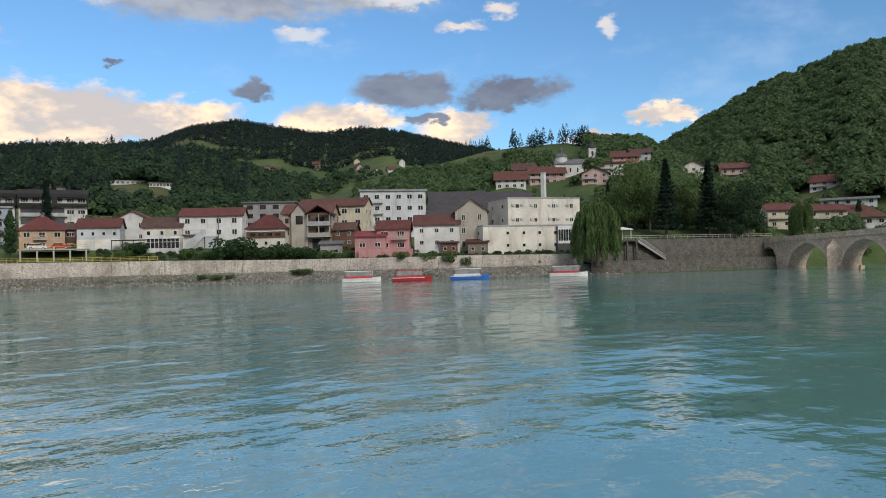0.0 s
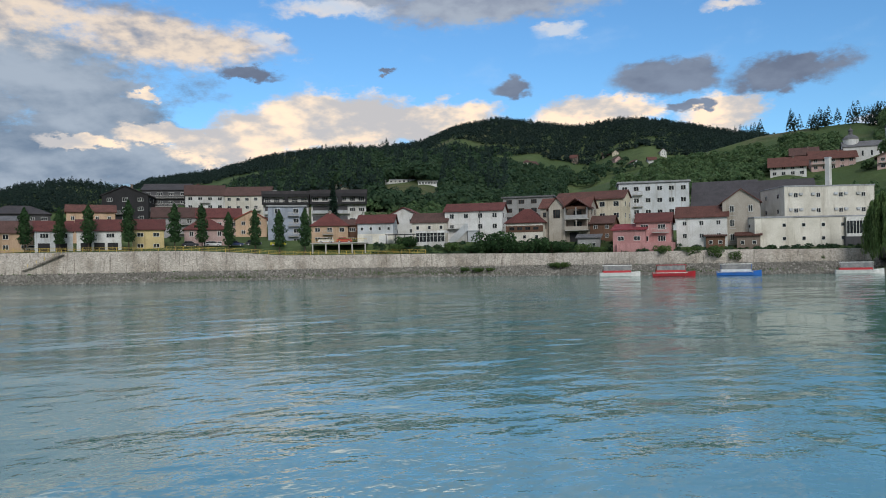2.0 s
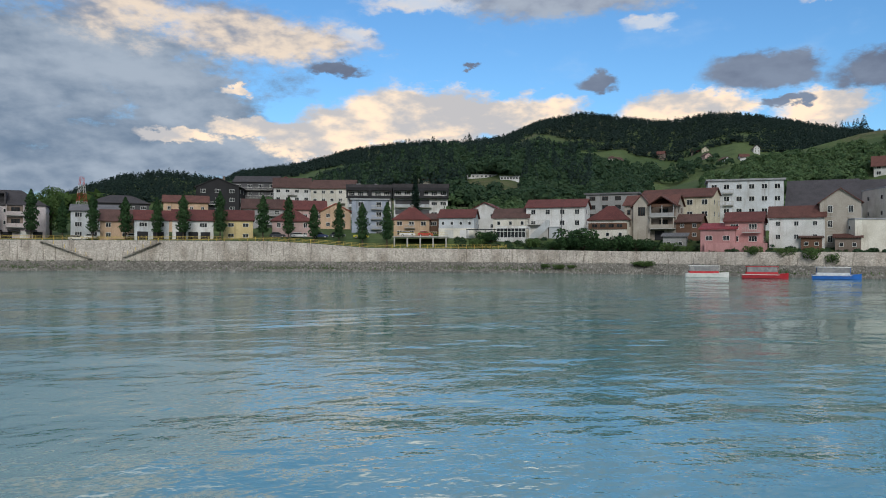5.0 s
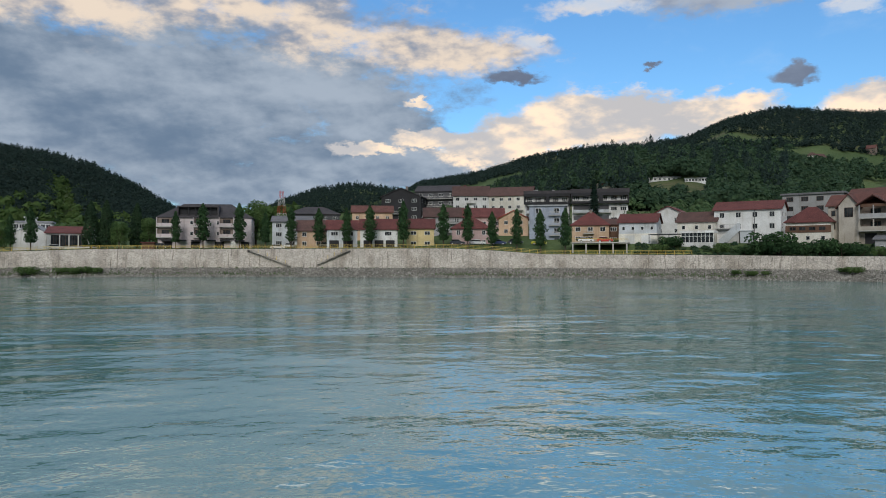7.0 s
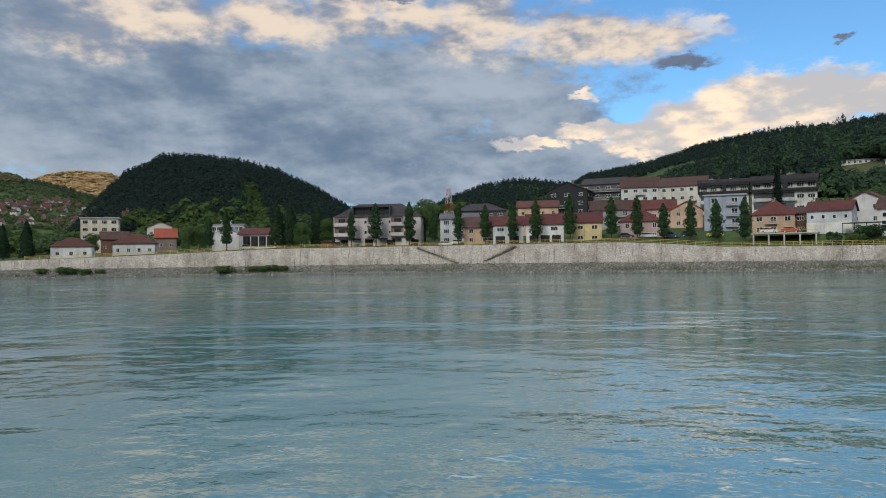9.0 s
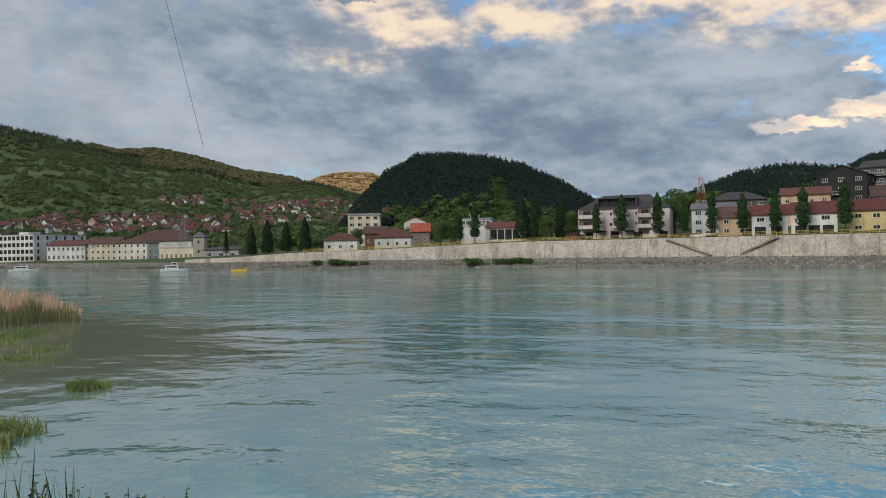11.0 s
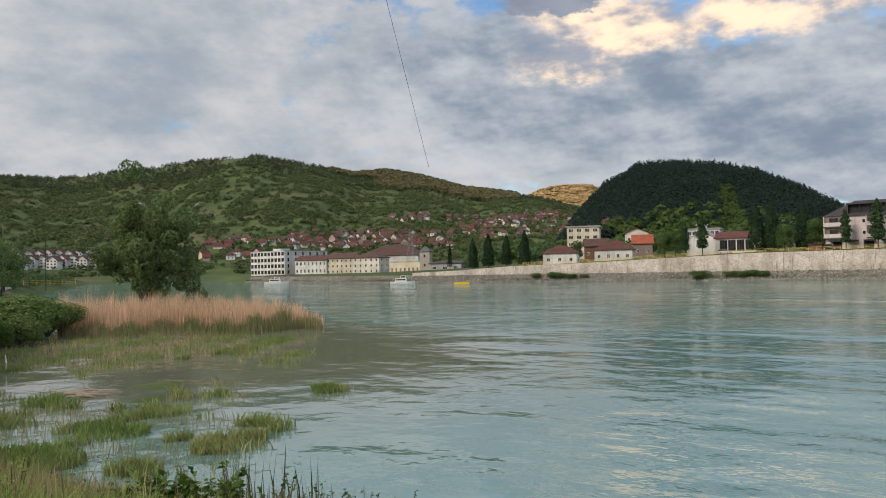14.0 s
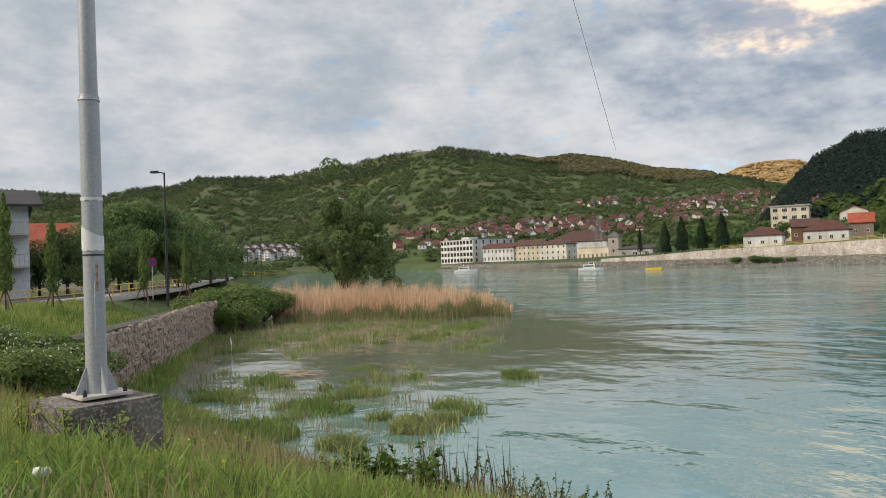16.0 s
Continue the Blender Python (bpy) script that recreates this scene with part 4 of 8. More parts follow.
# sheds, a garage and a parked white car below the stone house
for lab, a, d, yaw, w, h, wc, rc in (("grey weathered plank shed beside the pink house", -52.5, 184.5, -52, 4.2, 2.6, "wood", "brown"), ("low lean-to with a brown roof below the white house", -54.6, 183.5, -56, 5.0, 2.8, "brown", "rust"),
                                     ("small concrete outbuilding under the stone house", -43.2, 190.5, -50, 5.5, 3.0, "grey", "grey"), ("dark timber veranda house above the garden", -47.6, 199.0, -56, 8.0, 6.2, "wood", "dark")):
    x, y = polar(a, d)
    house(lab, x, y, gz(x, y) + 0.1, yaw, w, 4.0, h, "shed", 0.9, wc, rc, 1, 2 if w < 6 else 4, 0.9, 0.9, name="shed", category="shed", group="garden sheds", sides=False, sink=2.5)
UP = "houses on the church hill"
PLOTS = []


def site(az, el, r0):
    """The distance near r0 at which the slope stands at the angle el."""
    rr = np.arange(250.0, 640.0, 2.0)
    q = math.radians(az)
    ang = np.degrees(np.arctan2(ground_z(-rr * math.sin(q), rr * math.cos(q)) - 5, rr))
    k = np.nonzero(ang >= el)[0]
    return float(rr[k[0]]) if len(k) else r0


BASES = {  # angle of each plot above the eye
    "white house with a wide brown roof on the slope": 5.13,
    "pale pink house with two gables": 5.39,
    "house with a dark brown roof among trees": 6.01,
    "dark red timber house with a brown gable": 5.22,
    "bright pink house with a red roof": 6.52,
    "white flat house with many windows": 5.98,
    "grey-white house under a brown roof": 6.79,
    "white gabled house at the wood's edge": 5.28,
    "pink and white house with a terrace": 4.90,
    "white house with a red roof on a meadow": 3.83,
    "grey house with a brown roof in the wood": 5.39,
    "brick-red cottage on the hill top": 6.97,
    "long cream building with a red roof by the bridge": 1.42,
    "cream wing with a red roof by the bridge": 1.41,
    "modern flat-roofed house with wide eaves": 2.37,
    "low white house with a broad red roof and dormer": 1.43,
}
for lab, x, y, yaw, w, d, h, rf, rh, wc, rc in (
        ("white house with a wide brown roof on the slope", 276.4, 180.2, -58, 13.4, 9, 4.6, "gx", 3.7, "white", "rust"),
        ("pale pink house with two gables", 293.0, 172.4, -52, 16.3, 9, 5.6, "gx", 3.2, "rose", "rust"),
        ("house with a dark brown roof among trees", 306.2, 189.3, -58, 10.3, 8, 4.0, "gx", 3.1, "brown", "brown"),
        ("dark red timber house with a brown gable", 308.7, 154.0, -65, 12.1, 9, 5.2, "gy", 2.9, "rose", "brown"),
        ("bright pink house with a red roof", 364.7, 164.2, -60, 14.3, 9, 5.4, "gx", 2.4, "deeppink", "rust"),
        ("white flat house with many windows", 343.8, 161.9, -60, 12.6, 8, 5.5, "flat", 0.7, "white", "rust"),
        ("grey-white house under a brown roof", 396.4, 166.6, -68, 10.6, 8, 5.2, "gx", 2.4, "greywhite", "brown"),
        ("white gabled house at the wood's edge", 340.0, 118.3, -62, 10.5, 8, 6.0, "gy", 3.0, "ivory", "brown"),
        ("pink and white house with a terrace", 364.4, 107.9, -66, 14.9, 9, 7.4, "gx", 2.5, "rose", "rust"),
        ("white house with a red roof on a meadow", 393.0, 74.5, -80, 12.8, 8, 5.2, "gx", 3.1, "white", "red"),
        ("grey house with a brown roof in the wood", 470.9, 93.1, -79, 8.5, 7, 4.2, "hip", 3.0, "greywhite", "brown"),
        ("brick-red cottage on the hill top", 470.0, 212.0, -66, 9.0, 7, 4.0, "gx", 3.0, "red", "rust"),
        ("long cream building with a red roof by the bridge", 282.0, 67.5, -55, 13.5, 10, 7.0, "gx", 2.2, "cream", "red"),
        ("cream wing with a red roof by the bridge", 299.4, 58.0, -58, 14.5, 10, 6.6, "gx", 2.2, "cream", "red"),
        ("modern flat-roofed house with wide eaves", 334.7, 59.8, -82, 20.3, 10, 5.0, "flat", 0.9, "greywhite", "tin"),
        ("low white house with a broad red roof and dormer", 275.5, 47.0, -74, 17.5, 12, 3.0, "hip", 4.6, "white", "rust")):
    az = math.degrees(math.atan2(-x, y))
    r0 = math.hypot(x, y)
    r = site(az, BASES[lab], r0)
    k = r / r0
    x, y, w, d, h, rh = x * k, y * k, w * k, d * k, h * k, rh * k
    PLOTS.append((az - 0.5 * math.degrees(w / r), r, 0.55 * math.degrees(w / r) + 0.25))
    house(lab, x, y, gz(x, y) + 0.2, yaw, w, d, h, rf, rh, wc, rc, 2 if h > 4.5 * k else 1, max(2, int(w / 3.4)), 1.5 * k, 1.4 * k, over=1.0 * k, group=UP,
          balconies=[(0.4, w * 0.55, h * 0.52, 1.2 * k)] if h > 5 * k else (), chimneys=[(w * 0.65, d * 0.45, 0.3)] if rf != "flat" else ())
# long low white pavilions on the wooded hill, with a meadow below them
for a0, a1, e in ((-28.4, -30.7, 5.75), (-31.0, -32.6, 5.6)):
    am = (a0 + a1) / 2
    r = site(am, e, 430)
    w = r * math.radians(a0 - a1)
    house("long low white pavilion with a flat dark roof among trees", *polar(a0, r), 5 + r * math.tan(radians(e)), am, w, 9, 2.3, "flat", 0.3, "white", "tin", 1, 7, 1.3, 1.3, over=0.5, name="pavilion", category="building", group="hill pavilions")
    PLOTS += [(am, r - q, abs(a0 - a1) / 2 + 0.2) for q in (8, 30, 54)]
PLOTS.append((-35.0, 440, 2.4))

# ---------------------------------------------------------------- plants
rng = np.random.default_rng(5)


def leaf_quads(centres, normals, size, rg, jitter=0.5, long=1.0):
    """Small leaf clumps, one bent quad each, round the given centres."""
    n = len(centres)
    nn = normals + rg.normal(0, jitter, (n, 3))
    nn /= np.linalg.norm(nn, axis=1, keepdims=True) + 1e-9
    t = np.cross(nn, rg.normal(0, 1, (n, 3)))
    t /= np.linalg.norm(t, axis=1, keepdims=True) + 1e-9
    b = np.cross(nn, t)
    s = (size * rg.uniform(0.6, 1.4, n))[:, None]
    q = np.stack([centres + t * s * long, centres + b * s * 0.75, centres - t * s * long * rg.uniform(0.6, 1, (n, 1)), centres - b * s * 0.75 + nn * s * 0.3], 1)
    f = np.arange(4 * n).reshape(n, 4)
    return q.reshape(-1, 3), f


def ball(n, rg):
    p = rg.normal(0, 1, (n, 3))
    return p / np.linalg.norm(p, axis=1, keepdims=True)


def crown_points(clumps, n, rg):
    """Points on the shells of overlapping clumps, each (x, y, z, rx, rz)."""
    c = np.asarray(clumps, float)
    wts = c[:, 3] * c[:, 4]
    k = rg.choice(len(c), n, p=wts / wts.sum())
    d = ball(n, rg)
    r = rg.uniform(0.55, 1.0, n) ** 0.5
    off = d * np.stack([c[k, 3], c[k, 3], c[k, 4]], 1) * r[:, None]
    return c[k, :3] + off, d


MESH = {}


def tree_parts(kind, variant=0):
    """Trunk and crown meshes of one kind of tree."""
    key = (kind, variant)
    if key in MESH:
        return MESH[key]
    rg = np.random.default_rng(40 + variant + 7 * len(kind))
    bm = bmesh.new()
    if kind == "poplar":
        H = 10.5
        tube(bm, (0, 0, 0), (0, 0, H * 0.9), 0.17, 0.03)
        for i in range(14):
            z = 1.8 + i * 0.55
            a = rg.uniform(0, 6.28)
            tube(bm, (0, 0, z), (0.8 * math.cos(a), 0.8 * math.sin(a), z + 1.6), 0.05, 0.015, 5)
        n = 2300
        u = rg.uniform(0, 1, n)
        z = 2.3 + u * (H - 2.3)
        a0 = rg.uniform(0, 6.28, n)
        prof = 1.35 * np.sin(np.clip(u * 0.92 + 0.08, 0, 1) ** 0.75 * math.pi) ** 0.6 * (1 + 0.25 * np.sin(z * 2.3 + variant) + 0.18 * np.sin(z * 5.1 + a0 * 2))
        a = a0
        r = prof * rg.uniform(0.25, 1.15, n) ** 0.7
        c = np.stack([r * np.cos(a), r * np.sin(a), z], 1)
        nr = np.stack([np.cos(a), np.sin(a), 0.4 + 0 * a], 1)
        v, f = leaf_quads(c, nr, 0.20, rg)
        m = LEAF_POPLAR
    elif kind == "broad":
        H = 11.0
        tube(bm, (0, 0, 0), (0, 0, 4.0), 0.32, 0.22)
        cl = []
        for i in range(9):
            a, e = i * 2.4 + variant, rg.uniform(0.25, 1.1)
            L = rg.uniform(3.0, 5.2)
            end = (L * math.cos(a) * math.cos(e) * 0.8, L * math.sin(a) * math.cos(e) * 0.8, 3.5 + L * math.sin(e) + 1.0)
            tube(bm, (0, 0, rg.uniform(2.2, 4.0)), end, 0.14, 0.04, 6)
            cl.append((*end, rg.uniform(1.5, 2.3), rg.uniform(1.3, 2.0)))
        cl.append((0, 0, 8.6, 2.4, 2.2))
        for i in range(7):
            a = i * 0.9 + variant
            cl.append((2.6 * math.cos(a), 2.6 * math.sin(a), rg.uniform(2.2, 4.6), rg.uniform(1.2, 1.8), rg.uniform(1.2, 1.7)))
        c, d = crown_points(cl, 5600, rg)
        v, f = leaf_quads(c, d + (0, 0, 0.3), 0.20, rg)
        m = LEAF_BROAD
    elif kind == "spruce":
        H = 20.0
        tube(bm, (0, 0, 0), (0, 0, H), 0.35, 0.04)
        n = 5200
        u = rg.uniform(0, 1, n) ** 0.8
        z = 3.0 + u * (H - 3.0)
        lay = (z * 1.1) % 1.0
        rad = (1 - u) * 3.6 + 0.25
        bough = rg.integers(0, 9, n)
        r = rad * (0.50 + 0.45 * lay + 0.28 * np.sin(bough * 2.3 + np.floor(z * 1.1) * 4.1)) * rg.uniform(0.25, 1.0, n) ** 0.5
        a = bough * 0.698 + np.floor(z * 1.1) * 1.3 + rg.normal(0, 0.22, n)
        c = np.stack([r * np.cos(a), r * np.sin(a), z - r * 0.22], 1)
        nr = np.stack([0.5 * np.cos(a), 0.5 * np.sin(a), 1 + 0 * a], 1)
        v, f = leaf_quads(c, nr, 0.26, rg, 0.35, 1.3)
        m = LEAF_SPRUCE
    elif kind == "thuja":
        H = 14.0
        tube(bm, (0, 0, 0), (0, 0, H * 0.8), 0.25, 0.05)
        n = 3600
        u = rg.uniform(0, 1, n)
        z = 0.8 + u * (H - 0.8)
        a = rg.uniform(0, 6.28, n)
        r = 2.1 * (1 - u ** 2.2) ** 0.8 * (1 + 0.15 * np.sin(a * 3 + z)) * rg.uniform(0.5, 1.05, n) ** 0.5
        c = np.stack([r * np.cos(a), r * np.sin(a), z], 1)
        v, f = leaf_quads(c, np.stack([np.cos(a), np.sin(a), 0.5 + 0 * a], 1), 0.25, rg)
        m = LEAF_DARK
    elif kind == "willow":
        H = 16.0
        tube(bm, (0, 0, 0), (0.3, 0, 6.0), 0.55, 0.4)
        for i in range(10):
            a = i * 0.63
            tube(bm, (0.3, 0, rg.uniform(4, 6)), (3.4 * math.cos(a), 3.4 * math.sin(a), rg.uniform(10.5, 14.0)), 0.2, 0.05, 6)
        vs, fs, base = [], [], 0
        tress = [(rg.uniform(0, 6.28), 5.3 * math.sqrt(rg.uniform(0.03, 1)), rg.uniform(0.62, 1.03), rg.uniform(-1.3, 0.5)) for _ in range(72)]
        for i in range(2100):
            a, rr_, ln, lift = tress[i % 72]
            a, rr_ = a + rg.normal(0, 0.07), rr_ + rg.normal(0, 0.30)
            rr_ *= 1 + 0.10 * math.sin(a * 3 + 0.5) + 0.06 * math.sin(a * 5)
            top = 15.6 - 0.17 * rr_ ** 2 + lift + rg.uniform(-0.5, 0.3)
            L = ln * rg.uniform(0.7, 1.0) * top if rr_ > 2.5 else rg.uniform(2, 6)
            x, y, w = rr_ * math.cos(a), rr_ * math.sin(a), rg.uniform(0.04, 0.09)
            seg = 9
            for k in range(seg):
                za, zb = top - L * k / seg, top - L * (k + 0.9) / seg
                sx, sy = rg.normal(0, 0.12, 2)
                ang = rg.uniform(0, 3.14)
                ux, uy = math.cos(ang) * w * 1.6, math.sin(ang) * w * 1.6
                out = 1 + 0.06 * k / seg
                vs += [(x * out - ux + sx, y * out - uy + sy, za), (x * out + ux + sx, y * out + uy + sy, za - 0.2), (x * out + ux * 0.4 + sx, y * out + uy * 0.4 + sy, zb), (x * out - ux * 0.7 + sx, y * out - uy * 0.7 + sy, zb + 0.2)]
                fs.append((base, base + 1, base + 2, base + 3))
                base += 4
        v, f = np.array(vs), np.array(fs)
        m = LEAF_WILLOW
    elif kind == "bush":
        for i in range(6):
            a = i * 1.05
            tube(bm, (0, 0, 0), (0.7 * math.cos(a), 0.7 * math.sin(a), 1.2), 0.04, 0.015, 5)
        cl = [(rg.normal(0, 0.7), rg.normal(0, 0.7), rg.uniform(0.6, 1.4), rg.uniform(0.5, 0.9), rg.uniform(0.5, 0.8)) for i in range(8)]
        c, d = crown_points(cl, 5200 if variant else 1300, rg)
        c[:, 2] = np.maximum(c[:, 2], 0.05)
        v, f = leaf_quads(c, d + (0, 0, 0.4), 0.055 if variant else 0.12, rg)
        m = LEAF_BROAD
    me = bpy.data.meshes.new("trunk")
    bm.to_mesh(me)
    bm.free()
    me.materials.append(BARK)
    cr = raw("crown", v, f, m)
    cm = cr.data
    bpy.data.objects.remove(cr)
    MESH[key] = (me, cm, H if kind != "bush" else 2.0)
    return MESH[key]


def tree(kind, x, y, height, label, variant=0, spread=1.0, z=None, leaves=None, group="", name=None, turn=None):
    t, c, H = tree_parts(kind, variant)
    k = height / H
    if leaves is not None:
        key = (kind, variant, leaves.name)
        if key not in MESH:
            c2 = c.copy()
            c2.materials.clear()
            c2.materials.append(leaves)
            MESH[key] = c2
        c = MESH[key]
    T = thing(name or {"bush": "bush"}.get(kind, kind + "_tree" if kind != "broad" else "tree"), pose(x, y, gz(x, y) - 0.05 if z is None else z, 0, 0, (x * 37 + y * 11) % 360 if turn is None else turn),
              label, "bush" if kind == "bush" else "tree", group)
    T.scale = (k * spread, k * spread, k)
    for nm, me in (("trunk" if kind != "bush" else "stem", t), ("crown" if kind != "bush" else "foliage", c)):
        o = new(nm, me)
        o.parent = T
    return T


# far woods: low crowns, joined, by hill
def proto(kind, rg, n=34):
    """One far crown as loose triangles, unit height."""
    fine = math.sqrt(34 / n)
    if kind == "conifer":
        u = rg.uniform(0, 1, n) ** 0.7
        a = rg.uniform(0, 6.28, n)
        r = 0.22 * (1 - u) + 0.02
        c = np.stack([r * np.cos(a), r * np.sin(a), 0.08 + 0.88 * u], 1)
        nr = np.stack([np.cos(a), np.sin(a), 0.5 + 0 * a], 1)
        s = 0.09 * (1.3 - u) * fine
    else:
        d = ball(n, rg)
        d[:, 2] = np.abs(d[:, 2]) * 0.9 - 0.25 * (rg.uniform(0, 1, n) < 0.3)
        c = d * np.array([0.42, 0.42, 0.50]) * rg.uniform(0.75, 1.1, (n, 1)) + (0, 0, 0.45)
        nr = d
        s = np.full(n, 0.17 * fine)
    nr = nr + rg.normal(0, 0.35, (n, 3))
    nr /= np.linalg.norm(nr, axis=1, keepdims=True)
    t = np.cross(nr, rg.normal(0, 1, (n, 3)))
    t /= np.linalg.norm(t, axis=1, keepdims=True)
    b = np.cross(nr, t)
    s = (s * rg.uniform(0.7, 1.3, n))[:, None]
    return np.stack([c + t * s, c - t * s * 0.6 + b * s, c - t * s * 0.6 - b * s], 1).reshape(-1, 3)


def woods(name, label, spots, heights, kind, material, widen=1.0, n=34):
    rg = np.random.default_rng(len(spots))
    protos = [proto(kind, rg, n) for _ in range(8)]
    x, y = spots[:, 0], spots[:, 1]
    z = ground_z(x, y) - 0.4
    pick, ang = rg.integers(0, 8, len(x)), rg.uniform(0, 6.28, len(x))
    out = []
    for k in range(8):
        i = pick == k
        p, ca, sa, h = protos[k], np.cos(ang[i])[:, None], np.sin(ang[i])[:, None], heights[i][:, None]
        w = h * widen * rg.uniform(0.85, 1.2, (i.sum(), 1))
        X = (p[None, :, 0] * ca - p[None, :, 1] * sa) * w + x[i][:, None]
        Y = (p[None, :, 0] * sa + p[None, :, 1] * ca) * w + y[i][:, None]
        Z = p[None, :, 2] * h + z[i][:, None]
        out.append(np.stack([X, Y, Z], -1).reshape(-1, 3))
    v = np.concatenate(out)
    ob = raw(name, v, np.arange(len(v)).reshape(-1, 3), material)
    return tagged(ob, label, "woods", kind="stuff")


def scatter(n, az0, az1, r0, r1, rg, keep=None):
    az = rg.uniform(az0, az1, n)
    r = np.sqrt(rg.uniform(r0**2, r1**2, n))
    if keep is not None:
        k = keep(az, r)
        az, r = az[k], r[k]
    a = np.radians(az)
    return np.stack([-r * np.sin(a), r * np.cos(a)], 1)


GARDENS = PLOTS + [(-62.9, 385, 1.8)]   # azimuth, distance and half width of house plots


def clear(p):
    """Leaves out trees on the house plots and on the gardens below them."""
    az, r = np.degrees(np.arctan2(-p[:, 0], p[:, 1])), np.hypot(p[:, 0], p[:, 1])
    keep = np.ones(len(p), bool)
    for a, d, w in GARDENS:
        keep &= ~((np.abs(az - a) < w) & (r < d + 8) & (r > d - 22))
    return p[keep]


def clumpy(az, r, f, lo):
    """Patches of wood and meadow."""
    x, y = -r * np.sin(np.radians(az)), r * np.cos(np.radians(az))
    q = np.sin(x * 0.021 * f + 1.3 * np.sin(y * 0.017 * f)) + np.sin(y * 0.027 * f + 1.7 * np.sin(x * 0.013 * f)) + 0.7 * np.sin((x + y) * 0.061 * f)
    return q > lo


FOREST_DARK = leaf("forest_dark", (0.026, 0.046, 0.040), (0.036, 0.060, 0.048), per="rock")
FOREST_MID = leaf("forest_mid", (0.084, 0.146, 0.064), (0.118, 0.176, 0.076), per="rock")
FOREST_PARK = leaf("forest_park", (0.042, 0.082, 0.046), (0.066, 0.110, 0.054), per="rock")
FOREST_LIGHT = leaf("forest_light", (0.070, 0.120, 0.034), (0.100, 0.150, 0.044), per="rock")
FOREST_RIDGE = leaf("forest_ridge", (0.060, 0.084, 0.046), (0.084, 0.106, 0.056), per="rock")
FOREST_WEST = leaf("forest_west", (0.098, 0.142, 0.058), (0.140, 0.178, 0.074), per="rock")
# low sun on the western crest, painted as a paler leaf colour
FOREST_SUNLIT = leaf("forest_sunlit", (0.15, 0.145, 0.070), (0.21, 0.185, 0.095), per="rock")
# evening sun on the far hill, put into the leaf colour
SUNLIT_SLOPE = leaf("sunlit_slope", (0.62, 0.46, 0.24), (0.72, 0.56, 0.32), per="rock")
rg = np.random.default_rng(11)
p = scatter(6500, -96, -64, 300, 690, rg, lambda a, r: (r > 330 + (a + 66) * -0.5) & ((r > 480) | clumpy(a, r, 1.6, -1.0)))
p = clear(p)
woods("hill_wood", "dense green deciduous wood on the steep hill above the bridge", p, rg.uniform(6, 11, len(p)), "leaf", FOREST_MID, n=130)
p = scatter(15000, -60, -9, 740, 1220, rg, lambda a, r: (r > 860) & ((r > 1010) | clumpy(a, r, 1.0, -0.2)))
woods("ridge_wood", "dark forest on the ridge behind the town", p, rg.uniform(6, 10, len(p)), "conifer", FOREST_DARK, 1.9, n=24)
p = scatter(3000, -60, -9, 470, 900, rg, lambda a, r: clumpy(a, r, 1.3, 0.5))
p = clear(p)
woods("slope_wood", "hedges and copses on the green slope behind the town", p, rg.uniform(6, 11, len(p)), "leaf", FOREST_PARK)
p = scatter(3400, -42, -10, 330, 610, rg, lambda a, r: (r > 440) | clumpy(a, r, 1.8, 0.0))
p = clear(p)
woods("park_wood", "mixed wood on the low hill above the houses", p, rg.uniform(8, 13, len(p)), "leaf", FOREST_PARK, n=130)
p = scatter(420, -38, -14, 400, 600, rg)
p = clear(p)
woods("park_conifers", "tall dark conifers standing out of the mixed wood", p, rg.uniform(14, 20, len(p)), "conifer", FOREST_DARK, 0.9, n=80)
p = scatter(8500, 5, 28, 430, 780, rg, lambda a, r: (r > 520) & ~((a > 13.4 + (r - 520) * 0.006) & (a < 15.0 + (r - 520) * 0.003) & (r < 640)))
woods("round_hill_wood", "very dark pine forest covering the round hill", p, rg.uniform(6.5, 10.5, len(p)), "conifer", FOREST_DARK, 1.6, n=30)
p = scatter(260, 13.2, 16.0, 500, 650, rg)
woods("clearing_scrub", "light green scrub in the clearing of the round hill", p, rg.uniform(3, 6, len(p)), "leaf", FOREST_LIGHT)
p = scatter(900, -2, 32, 330, 560, rg, lambda a, r: clumpy(a, r, 1.5, 0.3))
woods("foot_wood", "bright green deciduous trees at the foot of the round hill", p, rg.uniform(7, 12, len(p)), "leaf", FOREST_LIGHT)
p = scatter(1800, -14, 4, 1250, 1560, rg)
woods("middle_wood", "forest on the far middle hill", p, rg.uniform(12, 18, len(p)), "conifer", FOREST_DARK, 1.5)
p = scatter(42000, 24, 84, 640, 1750, rg, lambda a, r: clumpy(a, r, 1.0, 0.8) | clumpy(a, r, 2.7, 0.7) | clumpy(a + 3, r, 5.1, 0.9))
woods("west_copses", "copses and hedges between the meadows of the western slope", p, rg.uniform(2.0, 6.5, len(p)), "leaf", FOREST_WEST, 1.3, n=20)
p = scatter(9000, 24, 100, 1350, 2000, rg, lambda a, r: (r > 1600) & (clumpy(a, r, 0.45, -0.6) | (a > 54)))
woods("west_forest", "forest along the western ridge", p, rg.uniform(7, 12, len(p)), "conifer", FOREST_RIDGE, 2.2)
# the sunlit stretch of the ridge, its light held in the colour
p = scatter(3600, 30, 44.5, 1640, 1990, rg, lambda a, r: (a < 41) | (r > 1800))
woods("ridge_birches", "wood along the crest of the western ridge, coloured pale as if sunlit", p, rg.uniform(7, 12, len(p)), "leaf", FOREST_SUNLIT, 1.7, n=22)
# scrub added over the far hill to carry its sunlit gold
p = scatter(4200, 19, 33, 2850, 3960, rg)
